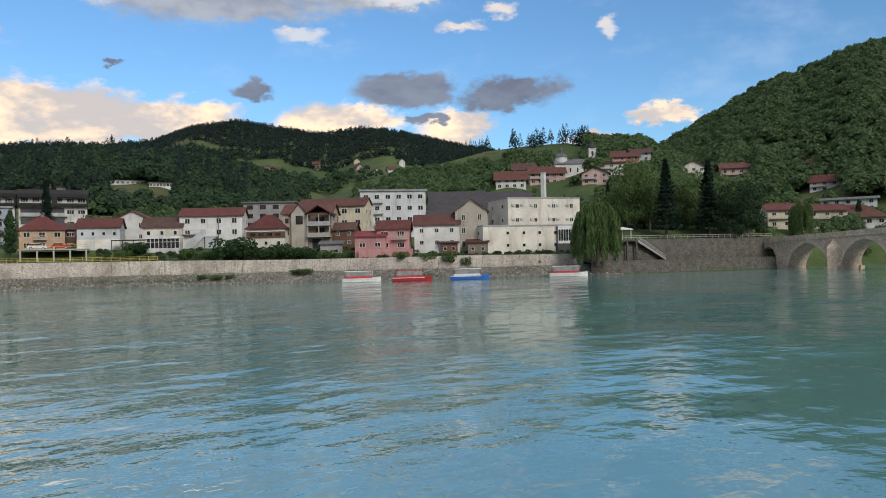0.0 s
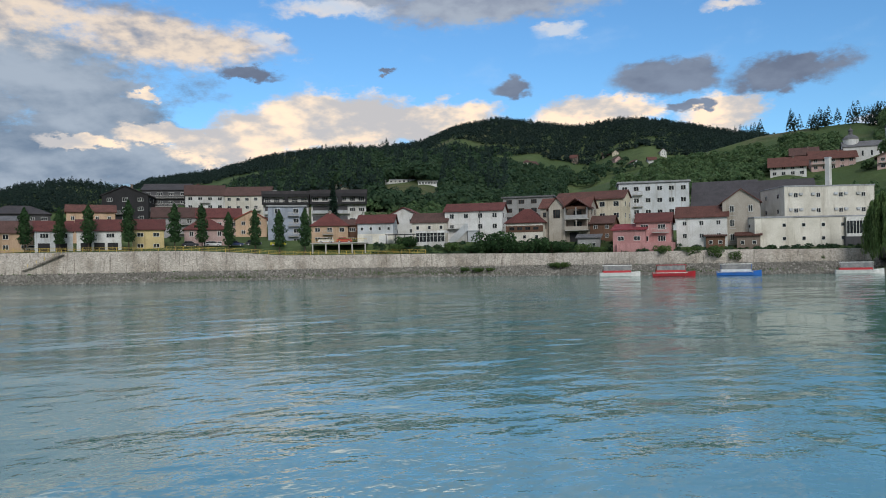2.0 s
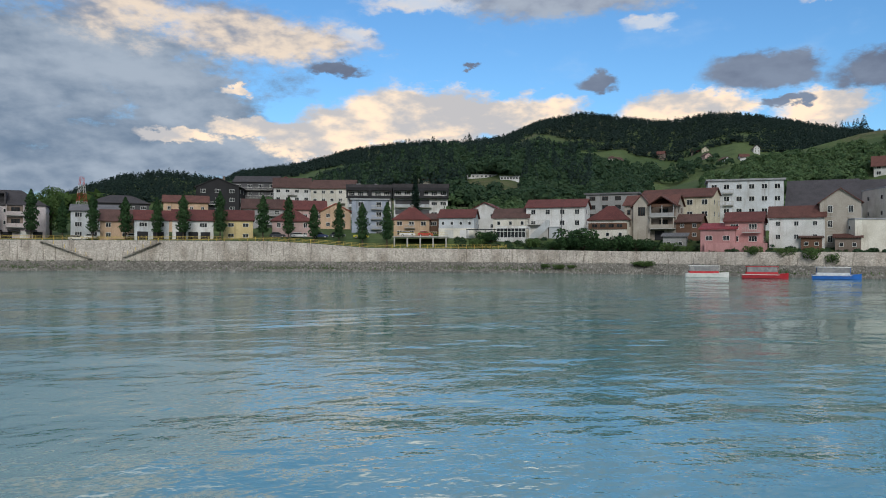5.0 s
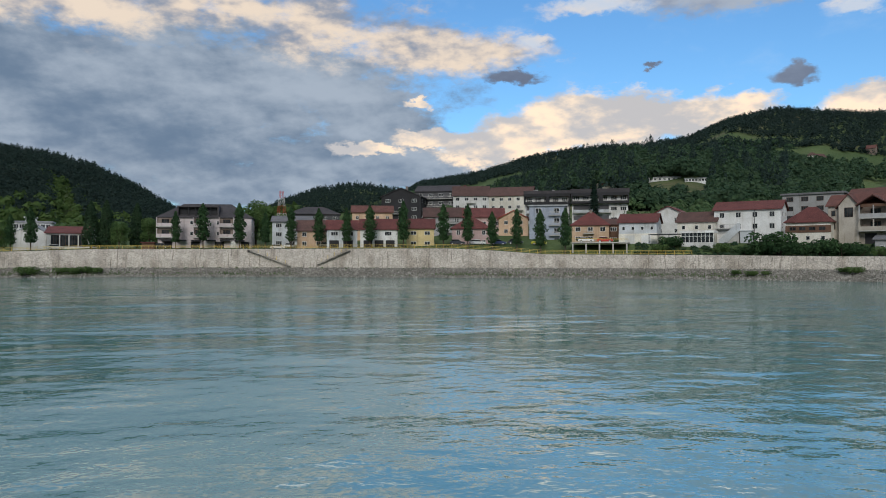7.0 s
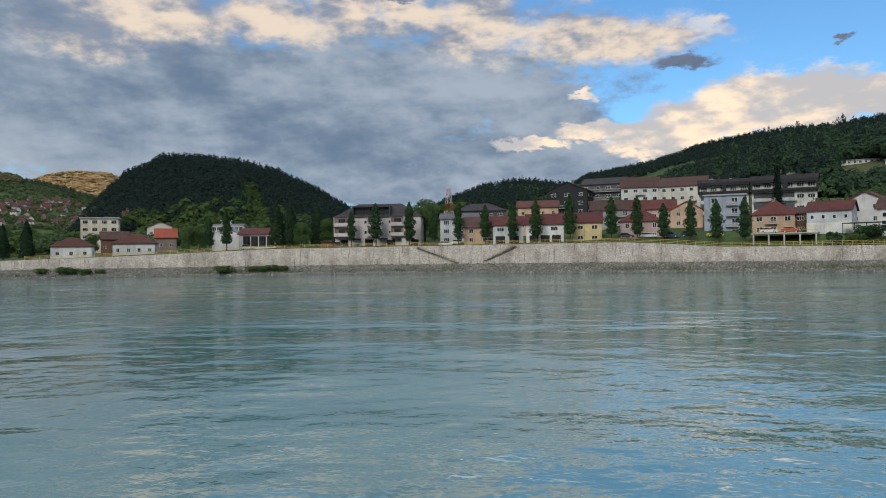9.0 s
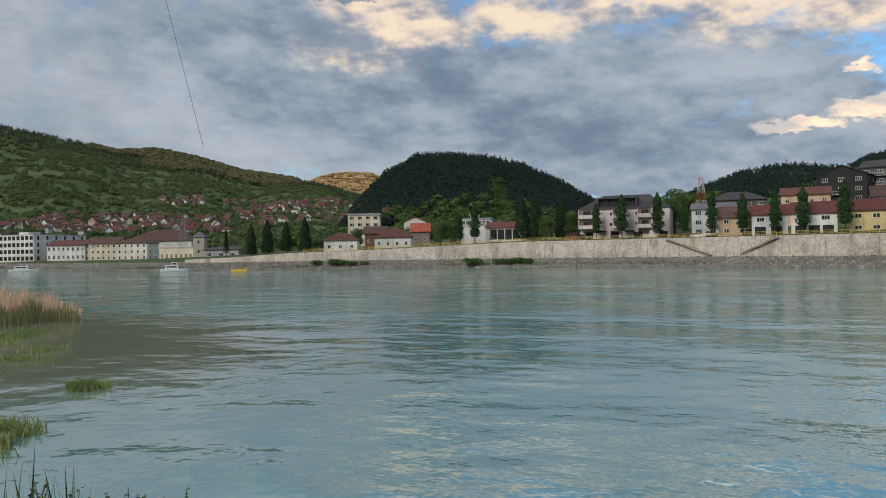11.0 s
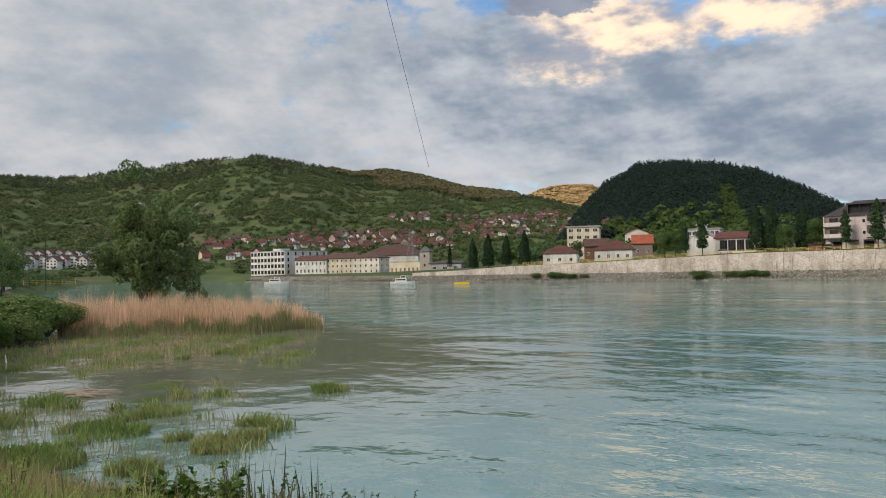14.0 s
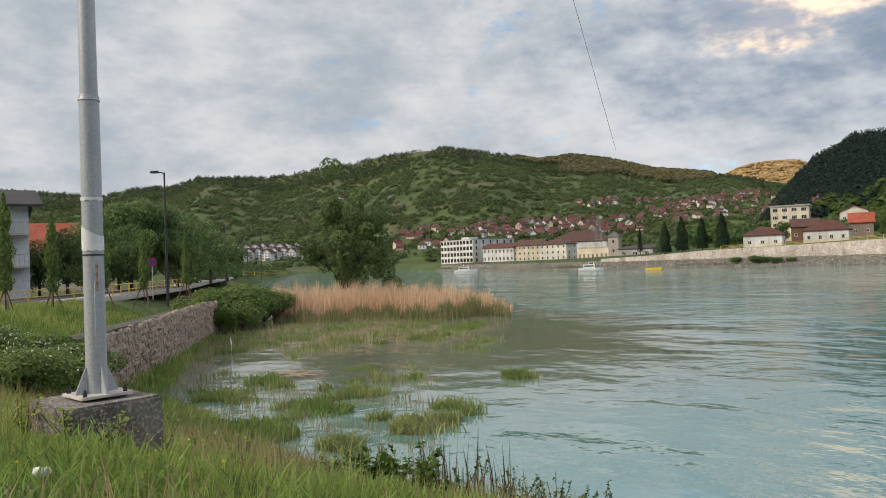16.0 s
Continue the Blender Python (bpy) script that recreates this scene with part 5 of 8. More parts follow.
woods("dry_scrub", "golden scrub on the distant bare hill, coloured as if in evening sun", p, rg.uniform(12, 18, len(p)), "leaf", SUNLIT_SLOPE, 3.0, n=22)
p = scatter(4200, -76, -46, 255, 455, rg, lambda a, r: clumpy(a, r, 2.0, 0.1) | clumpy(a, r, 4.2, 0.5))
p = clear(p)
woods("church_hill_trees", "garden trees between the houses of the church hill", p, rg.uniform(2.5, 7.5, len(p)), "leaf", FOREST_MID, n=80)
p = np.concatenate([scatter(34, -64.6, -58.2, 488, 505, rg), scatter(24, -56.5, -53, 500, 540, rg)])
woods("crest_pines", "row of dark pines along the crest of the church hill", p, rg.uniform(9, 15, len(p)), "conifer", FOREST_DARK, 1.0, n=130)
p = scatter(420, -50, -12, 228, 330, rg, lambda a, r: clumpy(a, r, 2.6, 0.9))
woods("town_trees", "garden trees between the town houses", p, rg.uniform(4, 8, len(p)), "leaf", FOREST_MID, n=110)
p = scatter(260, 8, 34, 262, 400, rg, lambda a, r: clumpy(a, r, 2.6, 0.5))
woods("town_trees", "green trees between the low houses on the flat", p, rg.uniform(5, 10, len(p)), "leaf", FOREST_MID, n=110)
p = scatter(330, -77, -63, 224, 300, rg)
p = clear(p)
woods("park_shrubs", "shrubs and young trees under the park trees", p, rg.uniform(3, 7, len(p)), "leaf", FOREST_MID, n=100)
p = scatter(160, -92, -78, 250, 330, rg)
woods("bank_shrubs", "green shrubs on the bank behind the bridge", p, rg.uniform(3, 7, len(p)), "leaf", FOREST_MID, n=90)

p = scatter(5200, -63, -27.5, 160, 216, rg)
q = line_dist(p[:, 0], p[:, 1], FAR_BANK)[0]
a = np.degrees(np.arctan2(-p[:, 0], p[:, 1]))
p = p[(q > 6.2) & (q < 17) & (np.sin(a * 3.1) + np.sin(a * 7.7 + q * 0.5) + 0.5 * np.sin(q * 1.3 + a) > -0.4)]
woods("garden_growth", "rough weeds and low shrubs on the bank above the river wall", p, rg.uniform(0.4, 1.5, len(p)), "leaf", FOREST_PARK, 1.4, n=40)

POPLARS = "poplars along the promenade"
for i, (a, h) in enumerate(((17.7, 9.5), (16.5, 11), (7.2, 10), (5.3, 12), (2.7, 12), (0.8, 9.5), (-1.1, 11), (-3.2, 10.5), (-5.3, 10.5), (-7.1, 11), (-9.7, 12), (-12.8, 11), (-14.7, 11), (-16.6, 9.5),
                            (-18.5, 10.5), (-20.3, 10.5), (-22.2, 11))):
    d = float(np.interp(a, [-25, -14, 0, 10, 20], [195, 201, 219, 232, 240])) 
    x, y = polar(a, d)
    tree("poplar", x, y, h * 1.14, "slim dark green poplar beside the river promenade", i % 3, 1.0 if i % 2 else 0.9, wall_top(x, y) - 0.25, group=POPLARS)
for a, d, h, k, lab in ((12.8, 236, 14, "thuja", "tall dark conifer in a close group"), (11.8, 236, 14.2, "thuja", "tall dark conifer in a close group"), (9.8, 238, 13.5, "thuja", "tall dark conifer standing alone"),
                        (11.0, 232, 8.5, "broad", "round green street tree"), (9.0, 236, 9.5, "broad", "green street tree beside the kiosk"), (1.5, 244, 15, "broad", "broad green tree behind the apartment house"),
                        (25.6, 262, 8, "broad", "green garden tree between low houses"), (29.6, 252, 12, "thuja", "wide dark conifer at the bank"), (32.4, 262, 12, "thuja", "dark conifer by the quay"), (33.6, 262, 11, "thuja", "dark conifer by the quay"),
                        (31.0, 262, 11, "thuja", "dark conifer behind the kiosk"), (19.2, 247, 8.5, "broad", "green tree in front of a low house"), (18.4, 247, 8.8, "broad", "green tree in front of a low house"),
                        (35.4, 280, 10, "spruce", "dark spruce beside the tower")):
    x, y = polar(a, d)
    tree(k, x, y, h, lab, 0, 1.1 if k == "thuja" else 0.8, group="street trees", leaves=LEAF_DARK if k == "thuja" else None)
x, y = polar(-24.4, 240)
tree("spruce", x, y, 17, "dark spruce between the slab blocks", 0, 0.9)
# park beside the bridge
for a, d, h, k, lab, sp in ((-69.6, 205, 21.5, "spruce", "tall dark spruce with a bare lower trunk", 1.15), (-72.6, 212, 21.5, "spruce", "tall dark spruce in the riverside park", 1.15),
                            (-67.3, 212, 21.0, "broad", "large light green tree in the riverside park", 0.66), (-70.9, 222, 17.0, "broad", "large green tree in the riverside park", 0.8), (-74.4, 216, 16.0, "broad", "dense dark green tree in the riverside park", 0.85),
                            (-75.2, 224, 16.5, "broad", "dense dark green tree over the quay", 0.8), (-73.4, 226, 17.0, "broad", "tall green tree in the riverside park", 0.8), (-66.2, 225, 15.0, "broad", "green tree behind the willow", 0.8), (-68.4, 217, 18.0, "broad", "tall green tree in the riverside park", 0.8), (-71.8, 228, 18.0, "broad", "tall green tree in the riverside park", 0.8), (-74.0, 213, 13.5, "broad", "dense dark green tree over the quay", 0.8), (-68.0, 232, 20.0, "broad", "tall green tree in the riverside park", 0.7), (-69.9, 236, 19.0, "broad", "tall green tree in the riverside park", 0.7),
                            (-82.2, 290, 10, "thuja", "dark conifer beside a house", 0.9), (-65.4, 230, 14, "spruce", "dark spruce behind the willow", 0.9)):
    x, y = polar(a, d)
    tree(k, x, y, h, lab, 1 if k == "broad" else 0, sp, leaves=LEAF_DARK if "dark green" in lab else (LEAF_WILLOW if "light green" in lab else (LEAF_PARK if k == "broad" else None)), group="park trees")
x, y = polar(-64.5, 178)
tree("willow", x, y, 16.3, "large weeping willow hanging over the quay", 0, 1.0, 2.3)
x, y = polar(-78.7, 243)
tree("willow", x, y, 11.5, "small weeping willow beside a cream building", 0, 0.9)


def inland(a, depth):
    """The place at azimuth a, depth metres behind the far waterline."""
    d = 100.0
    while d < 300:
        x, y = polar(a, d)
        if float(line_dist(np.array([x]), np.array([y]), FAR_BANK)[0][0]) > depth:
            break
        d += 0.5
    return x, y


for a, s, h, lab in ((-37.3, 9, 6.0, "bushy dark green tree on the bank"), (-39.9, 8, 4.4, "bushy dark green shrub on the bank"), (-38.6, 7, 3.6, "dense green shrub above the wall"), (-36.2, 8, 3.4, "dense green shrub above the wall"),
                     (-41.2, 8, 3.6, "dense green shrub above the wall"), (-42.4, 8, 2.6, "dense green shrub above the wall"), (-35.0, 9, 2.4, "dense green shrub above the wall"), (-30.2, 14, 3.2, "young tree beside the restaurant")):
    x, y = inland(a, s)
    tree("bush", x, y, h, lab, 0, 1.15, leaves=LEAF_POPLAR)
SHORE = "bushes on the rubble at the water's edge"
for a, s, h in ((-42.0, 2.4, 1.6), (-41.4, 2.4, 1.2), (-35.6, 1.2, 1.3), (-34.6, 1.2, 1.2), (-36.4, 1.3, 1.0), (13.0, 1.0, 2.0), (14.0, 1.0, 1.8), (12.4, 1.2, 1.7), (14.6, 1.2, 1.6), (16.8, 0.6, 2.4), (28.6, 1.5, 1.8), (27.6, 1.3, 2.2), (26.8, 1.2, 2.0), (26.0, 1.0, 1.6), (25.2, 1.2, 1.4)):
    x, y = inland(a, s)
    tree("bush", x, y, h, "low green bush rooted in the rubble", 0, 1.5, group=SHORE)
for a, d, h in ((-49.6, 178.5, 2.5), (-51.5, 178, 2.2), (-53, 177.5, 3.0), (-54.2, 177, 2.4), (-43.5, 184, 2.5), (-44.8, 182.5, 2.0), (-33.3, 195, 3.0), (-29, 197, 2.5), (-58.5, 180, 1.0), (-60, 181, 1.0)):
    x, y = polar(a, d)
    tree("bush", x, y, h, "green garden bush above the river wall", 0, 1.1, group="garden bushes")

# ---------------------------------------------------------------- quay, bridge and large buildings
def quay():
    """Low quay wall with a walkway, below the park."""
    line = [q for q in BANK if math.degrees(math.atan2(-q[0], q[1])) < -63.5]
    a, b, c = offset_line(line, -0.4), offset_line(line, 0.0), offset_line(line, 4.3)
    v, f = [], []
    for p, q, r in zip(a, b, c):
        v += [(*p, -1.5), (*q, 3.15), (*r, 3.25)]
    for i in range(len(line) - 1):
        k = 3 * i
        f += [(k, k + 3, k + 4, k + 1), (k + 1, k + 4, k + 5, k + 2)]
    tagged(raw("quay", v, f, mat("quay_stone", (0.22, 0.21, 0.19), (0.12, 0.12, 0.10), rough=0.95, scale=0.7, bump=0.06, fine=4, third=(0.28, 0.27, 0.25))),
           "old dark stone quay wall with a walkway", "quay", kind="structure")


quay()
SANDSTONE = mat("bridge_stone", (0.56, 0.45, 0.36), (0.42, 0.34, 0.275), rough=0.95, scale=0.4, bump=0.05, fine=6, third=(0.58, 0.47, 0.38))
cobbled(SANDSTONE, 1.6, 0.86)


def bridge():
    """Old stone arch bridge; x runs from the far bank over the river."""
    T = thing("stone_bridge", pose(211.2, 44.0, 0, 0, 0, math.degrees(math.atan2(-0.85, -0.52))), "old pale stone arch bridge with massive piers", "bridge")
    deck = lambda x: 7.5 + 0.036 * x
    bm = bmesh.new()
    bays, x = [(-8.5, -3.5)], 0.3
    while x < 110:
        bays.append((x, x + 12.9))
        x += 16.3
    rings = []
    edges = [-45.0]
    for b0, b1 in bays:
        edges += [b0, b1]
    edges.append(118.0)
    half = 3.1

    def strip(lo, hi):
        for side in (-half, half):
            vs = [bm.verts.new((p[0], side, p[1])) for p in lo], [bm.verts.new((p[0], side, p[1])) for p in hi]
            for i in range(len(lo) - 1):
                q = (vs[0][i], vs[0][i + 1], vs[1][i + 1], vs[1][i])
                bm.faces.new(q if side < 0 else q[::-1])

    for i in range(0, len(edges), 2):     # solid stretches and piers
        a, b = edges[i], edges[i + 1]
        strip([(a, -2.5), (b, -2.5)], [(a, deck(a)), (b, deck(b))])
    for k, (a, b) in enumerate(bays):
        r, c = (b - a) / 2, (a + b) / 2
        spring = 3.0 if k == 0 else -1.0 + 0.036 * c
        n = 14
        R = 1.16 * r     # two arcs that meet in a slight point
        us = [-math.cos(math.pi * j / n) for j in range(n + 1)]
        arch = [(c + r * u, spring + math.sqrt(max(0.0, R * R - (abs(u) * r + R - r) ** 2))) for u in us]
        rings.append((c, spring, arch))
        arch = [(a, -2.5)] + arch + [(b, -2.5)]
        strip(arch, [(p[0], deck(p[0])) for p in arch])
        f, g = [bm.verts.new((p[0], -half, p[1])) for p in arch], [bm.verts.new((p[0], half, p[1])) for p in arch]
        for j in range(len(arch) - 1):
            bm.faces.new((f[j], g[j], g[j + 1], f[j + 1]))
    v = [bm.verts.new(c) for c in ((-45, -half, deck(-45)), (118, -half, deck(118)), (118, half, deck(118)), (-45, half, deck(-45)))]
    bm.faces.new(v)
    part("arch_body", bm, SANDSTONE, T)
    voussoir = mat("arch_stone", (0.60, 0.50, 0.42), (0.46, 0.38, 0.31), rough=0.95, scale=0.9, bump=0.03, fine=5)
    for c, spring, arch in rings:     # the ring of dressed stones round each opening
        for side in (-half - 0.07, half + 0.0):
            bm = bmesh.new()
            outer = [(c + (x - c) * 1.10, spring + (z - spring) * 1.10) for x, z in arch]
            for (a0, a1), (b0, b1) in zip(zip(arch[:-1], arch[1:]), zip(outer[:-1], outer[1:])):
                prism(bm, [a0, a1, b1, b0], side, side + 0.07)
            part("arch_ring", bm, voussoir, T)
    for side in (-half - 0.25, half - 0.35):
        bm = bmesh.new()
        n = 60
        rows = [(-45 + 163 * i / n) for i in range(n + 1)]
        ring = [[bm.verts.new((a, side + u, deck(a) + w)) for u, w in ((0, -0.35), (0.6, -0.35), (0.6, 1.0), (0, 1.0))] for a in rows]
        for p, q in zip(ring[:-1], ring[1:]):
            for j in range(4):
                bm.faces.new((p[j], q[j], q[(j + 1) % 4], p[(j + 1) % 4]))
        bm.faces.new(ring[0]), bm.faces.new(ring[-1][::-1])
        part("parapet", bm, SANDSTONE, T)
    for k in range(1, len(bays) - 1):
        c = (bays[k][1] + bays[k + 1][0]) / 2
        for s in (-1, 1):
            bm = bmesh.new()
            h = 5.2
            pts = [(c - 1.9, s * half), (c + 1.9, s * half), (c, s * (half + 2.6))]
            lo = [bm.verts.new((*q, -2.5)) for q in pts]
            hi = [bm.verts.new((*q, h)) for q in pts]
            tip = bm.verts.new((c, s * half, h + 2.6))
            for i in range(3):
                j = (i + 1) % 3
                bm.faces.new((lo[i], lo[j], hi[j], hi[i]))
                bm.faces.new((hi[i], hi[j], tip))
            bmesh.ops.recalc_face_normals(bm, faces=bm.faces)
            part("cutwater", bm, SANDSTONE, T)
            part("pier_footing", boxes([(c - 2.3, c + 2.3, s * half - 0.5, s * (half + 0.9), -2.5, 0.7)] if s > 0 else [(c - 2.3, c + 2.3, -half - 0.9, -half + 0.5, -2.5, 0.7)]), SANDSTONE, T)


bridge()
# large ivory building by the willow
BIG = house("large ivory flat-roofed building with small windows", 152.2, 103.4, 6.4, -33, 27.0, 16, 6.2, "flat", 0.35, "ivory", "tin", 2, 6, 0.9, 0.9, over=0.15, name="hotel_building", category="building", skip=[(0, 0), (1, 0), (0, 5), (1, 5)])
house("upper storeys of the ivory building with air conditioners", 160.3, 101.0, 12.7, -33, 21.0, 13, 7.2, "flat", 0.3, "ivory", "tin", 2, 4, 1.0, 1.1, over=0.12, name="hotel_building", category="building", sink=0.1)
part("glazed_veranda", boxes([(20.6, 26.6, -0.9, -0.75, 1.6 + 0.0, 2.3), (20.6, 26.6, -0.9, -0.75, 5.2, 5.9), (20.6, 26.8, -0.95, 0.0, 5.9, 6.15)]), FRAME_W, BIG, "white glazed veranda front")
part("veranda_glass", boxes([(20.7, 26.5, -0.86, -0.8, 2.3, 5.2)]), GLASS, BIG)
for i in range(9):
    part("glazing_bar", boxes([(20.6 + i * 0.74, 20.68 + i * 0.74, -0.95, -0.82, 2.3, 5.2)]), FRAME_W, BIG)
part("veranda_base", boxes([(20.4, 26.8, -0.85, 0.1, -4, 1.6)]), paint("darkgrey"), BIG)
T = thing("factory_chimney", pose(183.4, 103.5, 10), "tall white square chimney behind the ivory building", "chimney")
part("shaft", boxes([(-0.55, 0.55, -0.55, 0.55, 0, 18.2)]), paint("white"), T)
part("cap", boxes([(-0.65, 0.65, -0.65, 0.65, 18.2, 18.5)]), paint("greywhite"), T)
house("large hall with a steep dark grey roof", 176.0, 139.5, 12.0, -54, 17.5, 14, 6.0, "shed", 8.2, "grey", "dark", 1, 2, 1.0, 1.0, name="sports_hall", category="hall", sides=False)
house("hall wing with a dark grey sloping roof", 188.5, 126.5, 12.0, -54, 15.0, 14, 6.0, "shed", 8.0, "grey", "dark", 1, 2, 1.0, 1.0, name="sports_hall", category="hall", sides=False)
house("small dark timber house beside the brown house", 137.8, 142.0, 8.6, -58, 6.0, 6, 4.6, "gx", 1.8, "wood", "brown", 2, 2, 1.0, 1.0, group=ROW)
T = thing("terrace_wall", pose(131.0, 126.0, 5.2, 0, 0, -55), "pink plastered terrace wall under the pink houses", "wall")
part("wall", boxes([(0, 13.0, 0, 6, -3, 2.3)]), paint("pink"), T)
# apartment house on the promenade
D1 = house("lilac-grey apartment house with a dark mansard roof", -34.3, 231.5, 7.9, -3, 27.0, 13, 9.6, "hip", 4.4, "lilac", "dark", 3, 7, 0.9, 1.1, name="apartment_block", category="apartment block", over=0.4,
           skip=[(0, i) for i in range(7)] + [(r, c) for r in (1, 2) for c in (0, 3, 5)],
           doors=[(2.0, 2.0, 2.4, "black"), (6.5, 1.6, 2.4, "white"), (9.5, 2.4, 2.2, "black"), (13.5, 1.6, 2.4, "white"), (16.5, 2.4, 2.2, "black"), (21.0, 1.8, 2.4, "white"), (24.0, 2.2, 2.2, "black")])
for zz in (3.6, 6.8):
    for x0, x1, out in ((-0.2, 4.6, 1.3), (10.2, 12.6, 0.8), (17.6, 22.0, 1.3)):
        loggia(D1, x0, x1, out, zz, 2.7, "lilac", 1)
part("loggia", boxes([(5.5, 17.5, -0.35, 6.0, 9.6, 9.95), (5.5, 17.5, -0.35, 6.4, 12.6, 13.0), (5.5, 5.9, -0.3, 6, 9.95, 12.6), (17.1, 17.5, -0.3, 6, 9.95, 12.6)]), tiles("dark"), D1, "dark recessed roof loggia")
part("loggia_back", boxes([(5.9, 17.1, 0.9, 1.1, 9.95, 12.6)]), paint("black"), D1)
for i in range(4):
    part("loggia_post", boxes([(8.6 + i * 2.1, 8.75 + i * 2.1, -0.2, -0.05, 9.95, 12.6)]), paint("black"), D1)
for i in range(6):
    part("awning", boxes([(1.2 + i * 4.2, 4.0 + i * 4.2, -1.3, 0.0, 2.35, 2.75)]), paint("black"), D1)
T = thing("kiosk", pose(-37.6, 224.5, 7.5, 0, 0, -3), "small red-brown wooden kiosk on the promenade", "kiosk")
part("body", boxes([(0, 3.4, 0, 2.4, -0.4, 2.1)]), paint("wood"), T)
part("roof", boxes([(-0.3, 3.7, -0.4, 2.7, 2.1, 2.35)]), tiles("red"), T)
# assembly hall with glass lantern
H5 = house("white assembly hall with a red roof and tall glazing", -66.0, 236.5, 7.3, 4, 12.0, 12, 5.4, "gx", 2.0, "white", "red", 1, 1, 1.0, 1.0, name="assembly_hall", category="hall", skip=[(0, 0)])
for i in range(4):
    window(H5, 2.4 + i * 2.5, 0, 1.4, 2.2, 3.4, 0, FRAME_B)
house("white gabled front of the assembly hall", -75.0, 237.0, 7.3, 4, 9.2, 14, 5.2, "gy", 2.6, "white", "tin", 1, 1, 1.0, 1.0, name="assembly_hall", category="hall", skip=[(0, 0)], over=0.2, sides=False)
H6 = house("glass lantern hall with a white stepped roof", -79.0, 249.8, 7.3, 10, 10.5, 9, 9.0, "flat", 0.5, "white", "tin", 1, 1, name="assembly_hall", category="hall", skip=[(0, 0)], sides=False)
for i in range(7):
    window(H6, 0.9 + i * 1.45, 0, 7.2, 1.2, 1.3, 0)
part("lantern", boxes([(3, 6, 2, 5, 9.5, 10.6), (2.7, 6.3, 1.7, 5.3, 10.6, 10.9)]), FRAME_W, H6)
# ---- hotel and the stone town by the water
HOT = house("white modern hotel with rows of tall dark windows", -316.7, 260.4, 3.0, -6, 30.3, 28, 12.6, "flat", 0.4, "white", "tin", 4, 10, 2.1, 2.4, over=0.05, name="hotel", category="hotel", frame_mat=FRAME_B)
part("roof_box", boxes([(9, 16, 8, 14, 13.0, 14.4)]), paint("white"), HOT)
TOWN = "buildings of the stone quarter"
house("white palace with a pediment and red roof", -279.0, 257.5, 3.2, 12, 18.6, 11, 7.4, "gx", 2.2, "white", "rust", 2, 8, 1.0, 1.7, group=TOWN)
house("cream townhouse with a dark red roof", -261.5, 262.0, 3.2, 12, 15.3, 11, 8.0, "gx", 2.6, "cream", "brown", 3, 6, 0.9, 1.2, group=TOWN)
house("pale cream townhouse with a red hipped roof", -246.5, 265.0, 3.2, 14, 14.4, 11, 8.0, "hip", 2.6, "ivory", "brown", 3, 5, 0.9, 1.2, group=TOWN)
house("large hall with a tall dark red roof", -257.0, 284.0, 3.2, 20, 30.0, 16, 9.2, "hip", 5.4, "white", "brown", 1, 3, 1.0, 1.4, group=TOWN, name="theatre_hall", category="hall")
T = thing("battlement_wall", pose(-225.6, 268.0, 3.2, 0, 0, 4), "cream stone wall with battlements and small arches", "wall")
part("wall", boxes([(0, 18, 0, 1.2, -2, 5.0)]), paint("cream"), T)
for i in range(15):
    part("merlon", boxes([(i * 1.25, i * 1.25 + 0.7, 0, 1.0, 5.0, 5.7)]), paint("cream"), T)
for i in range(7):
    part("arch_opening", boxes([(1.0 + i * 2.4, 2.0 + i * 2.4, -0.06, 0.05, 0.4, 2.6)]), paint("brown"), T)
T = thing("stone_tower", pose(-207.5, 268.0, 3.2, 0, 0, 20), "square stone tower with a pointed roof", "tower")
part("shaft", boxes([(0, 4.7, 0, 4.7, -2, 10.0)]), paint("stone"), T)
bm = bmesh.new()
roof_mesh(bm, "hip", 4.7, 4.7, 10.0, 2.6, 0.4)
part("roof", bm, tiles("grey"), T)
for zz in (3.0, 7.2):
    window(T, 2.35, 0, zz, 0.8, 1.2, 0, FRAME_B)
house("long low grey shed roof beside the tower", -197.5, 262.0, 3.6, -1, 17.5, 9, 3.6, "shed", 1.4, "grey", "dark", 1, 3, 2.2, 1.4, group=TOWN)
T = thing("jetty", pose(-268, 233, 0, 0, 0, 12), "dark timber landing stage below the white palace", "jetty")
part("deck", boxes([(0, 16, 0, 4, 0.8, 1.1)]), paint("wood"), T)
for i in range(6):
    part("pile", boxes([(i * 3, i * 3 + 0.3, 0.1, 0.4, -2, 0.8)]), paint("wood"), T)
part("roof", boxes([(1, 13, 0.5, 3.8, 3.4, 3.7)]), paint("wood"), T)
for i in range(4):
    part("post", boxes([(1.2 + i * 3.8, 1.4 + i * 3.8, 0.7, 0.9, 1.1, 3.4)]), paint("wood"), T)


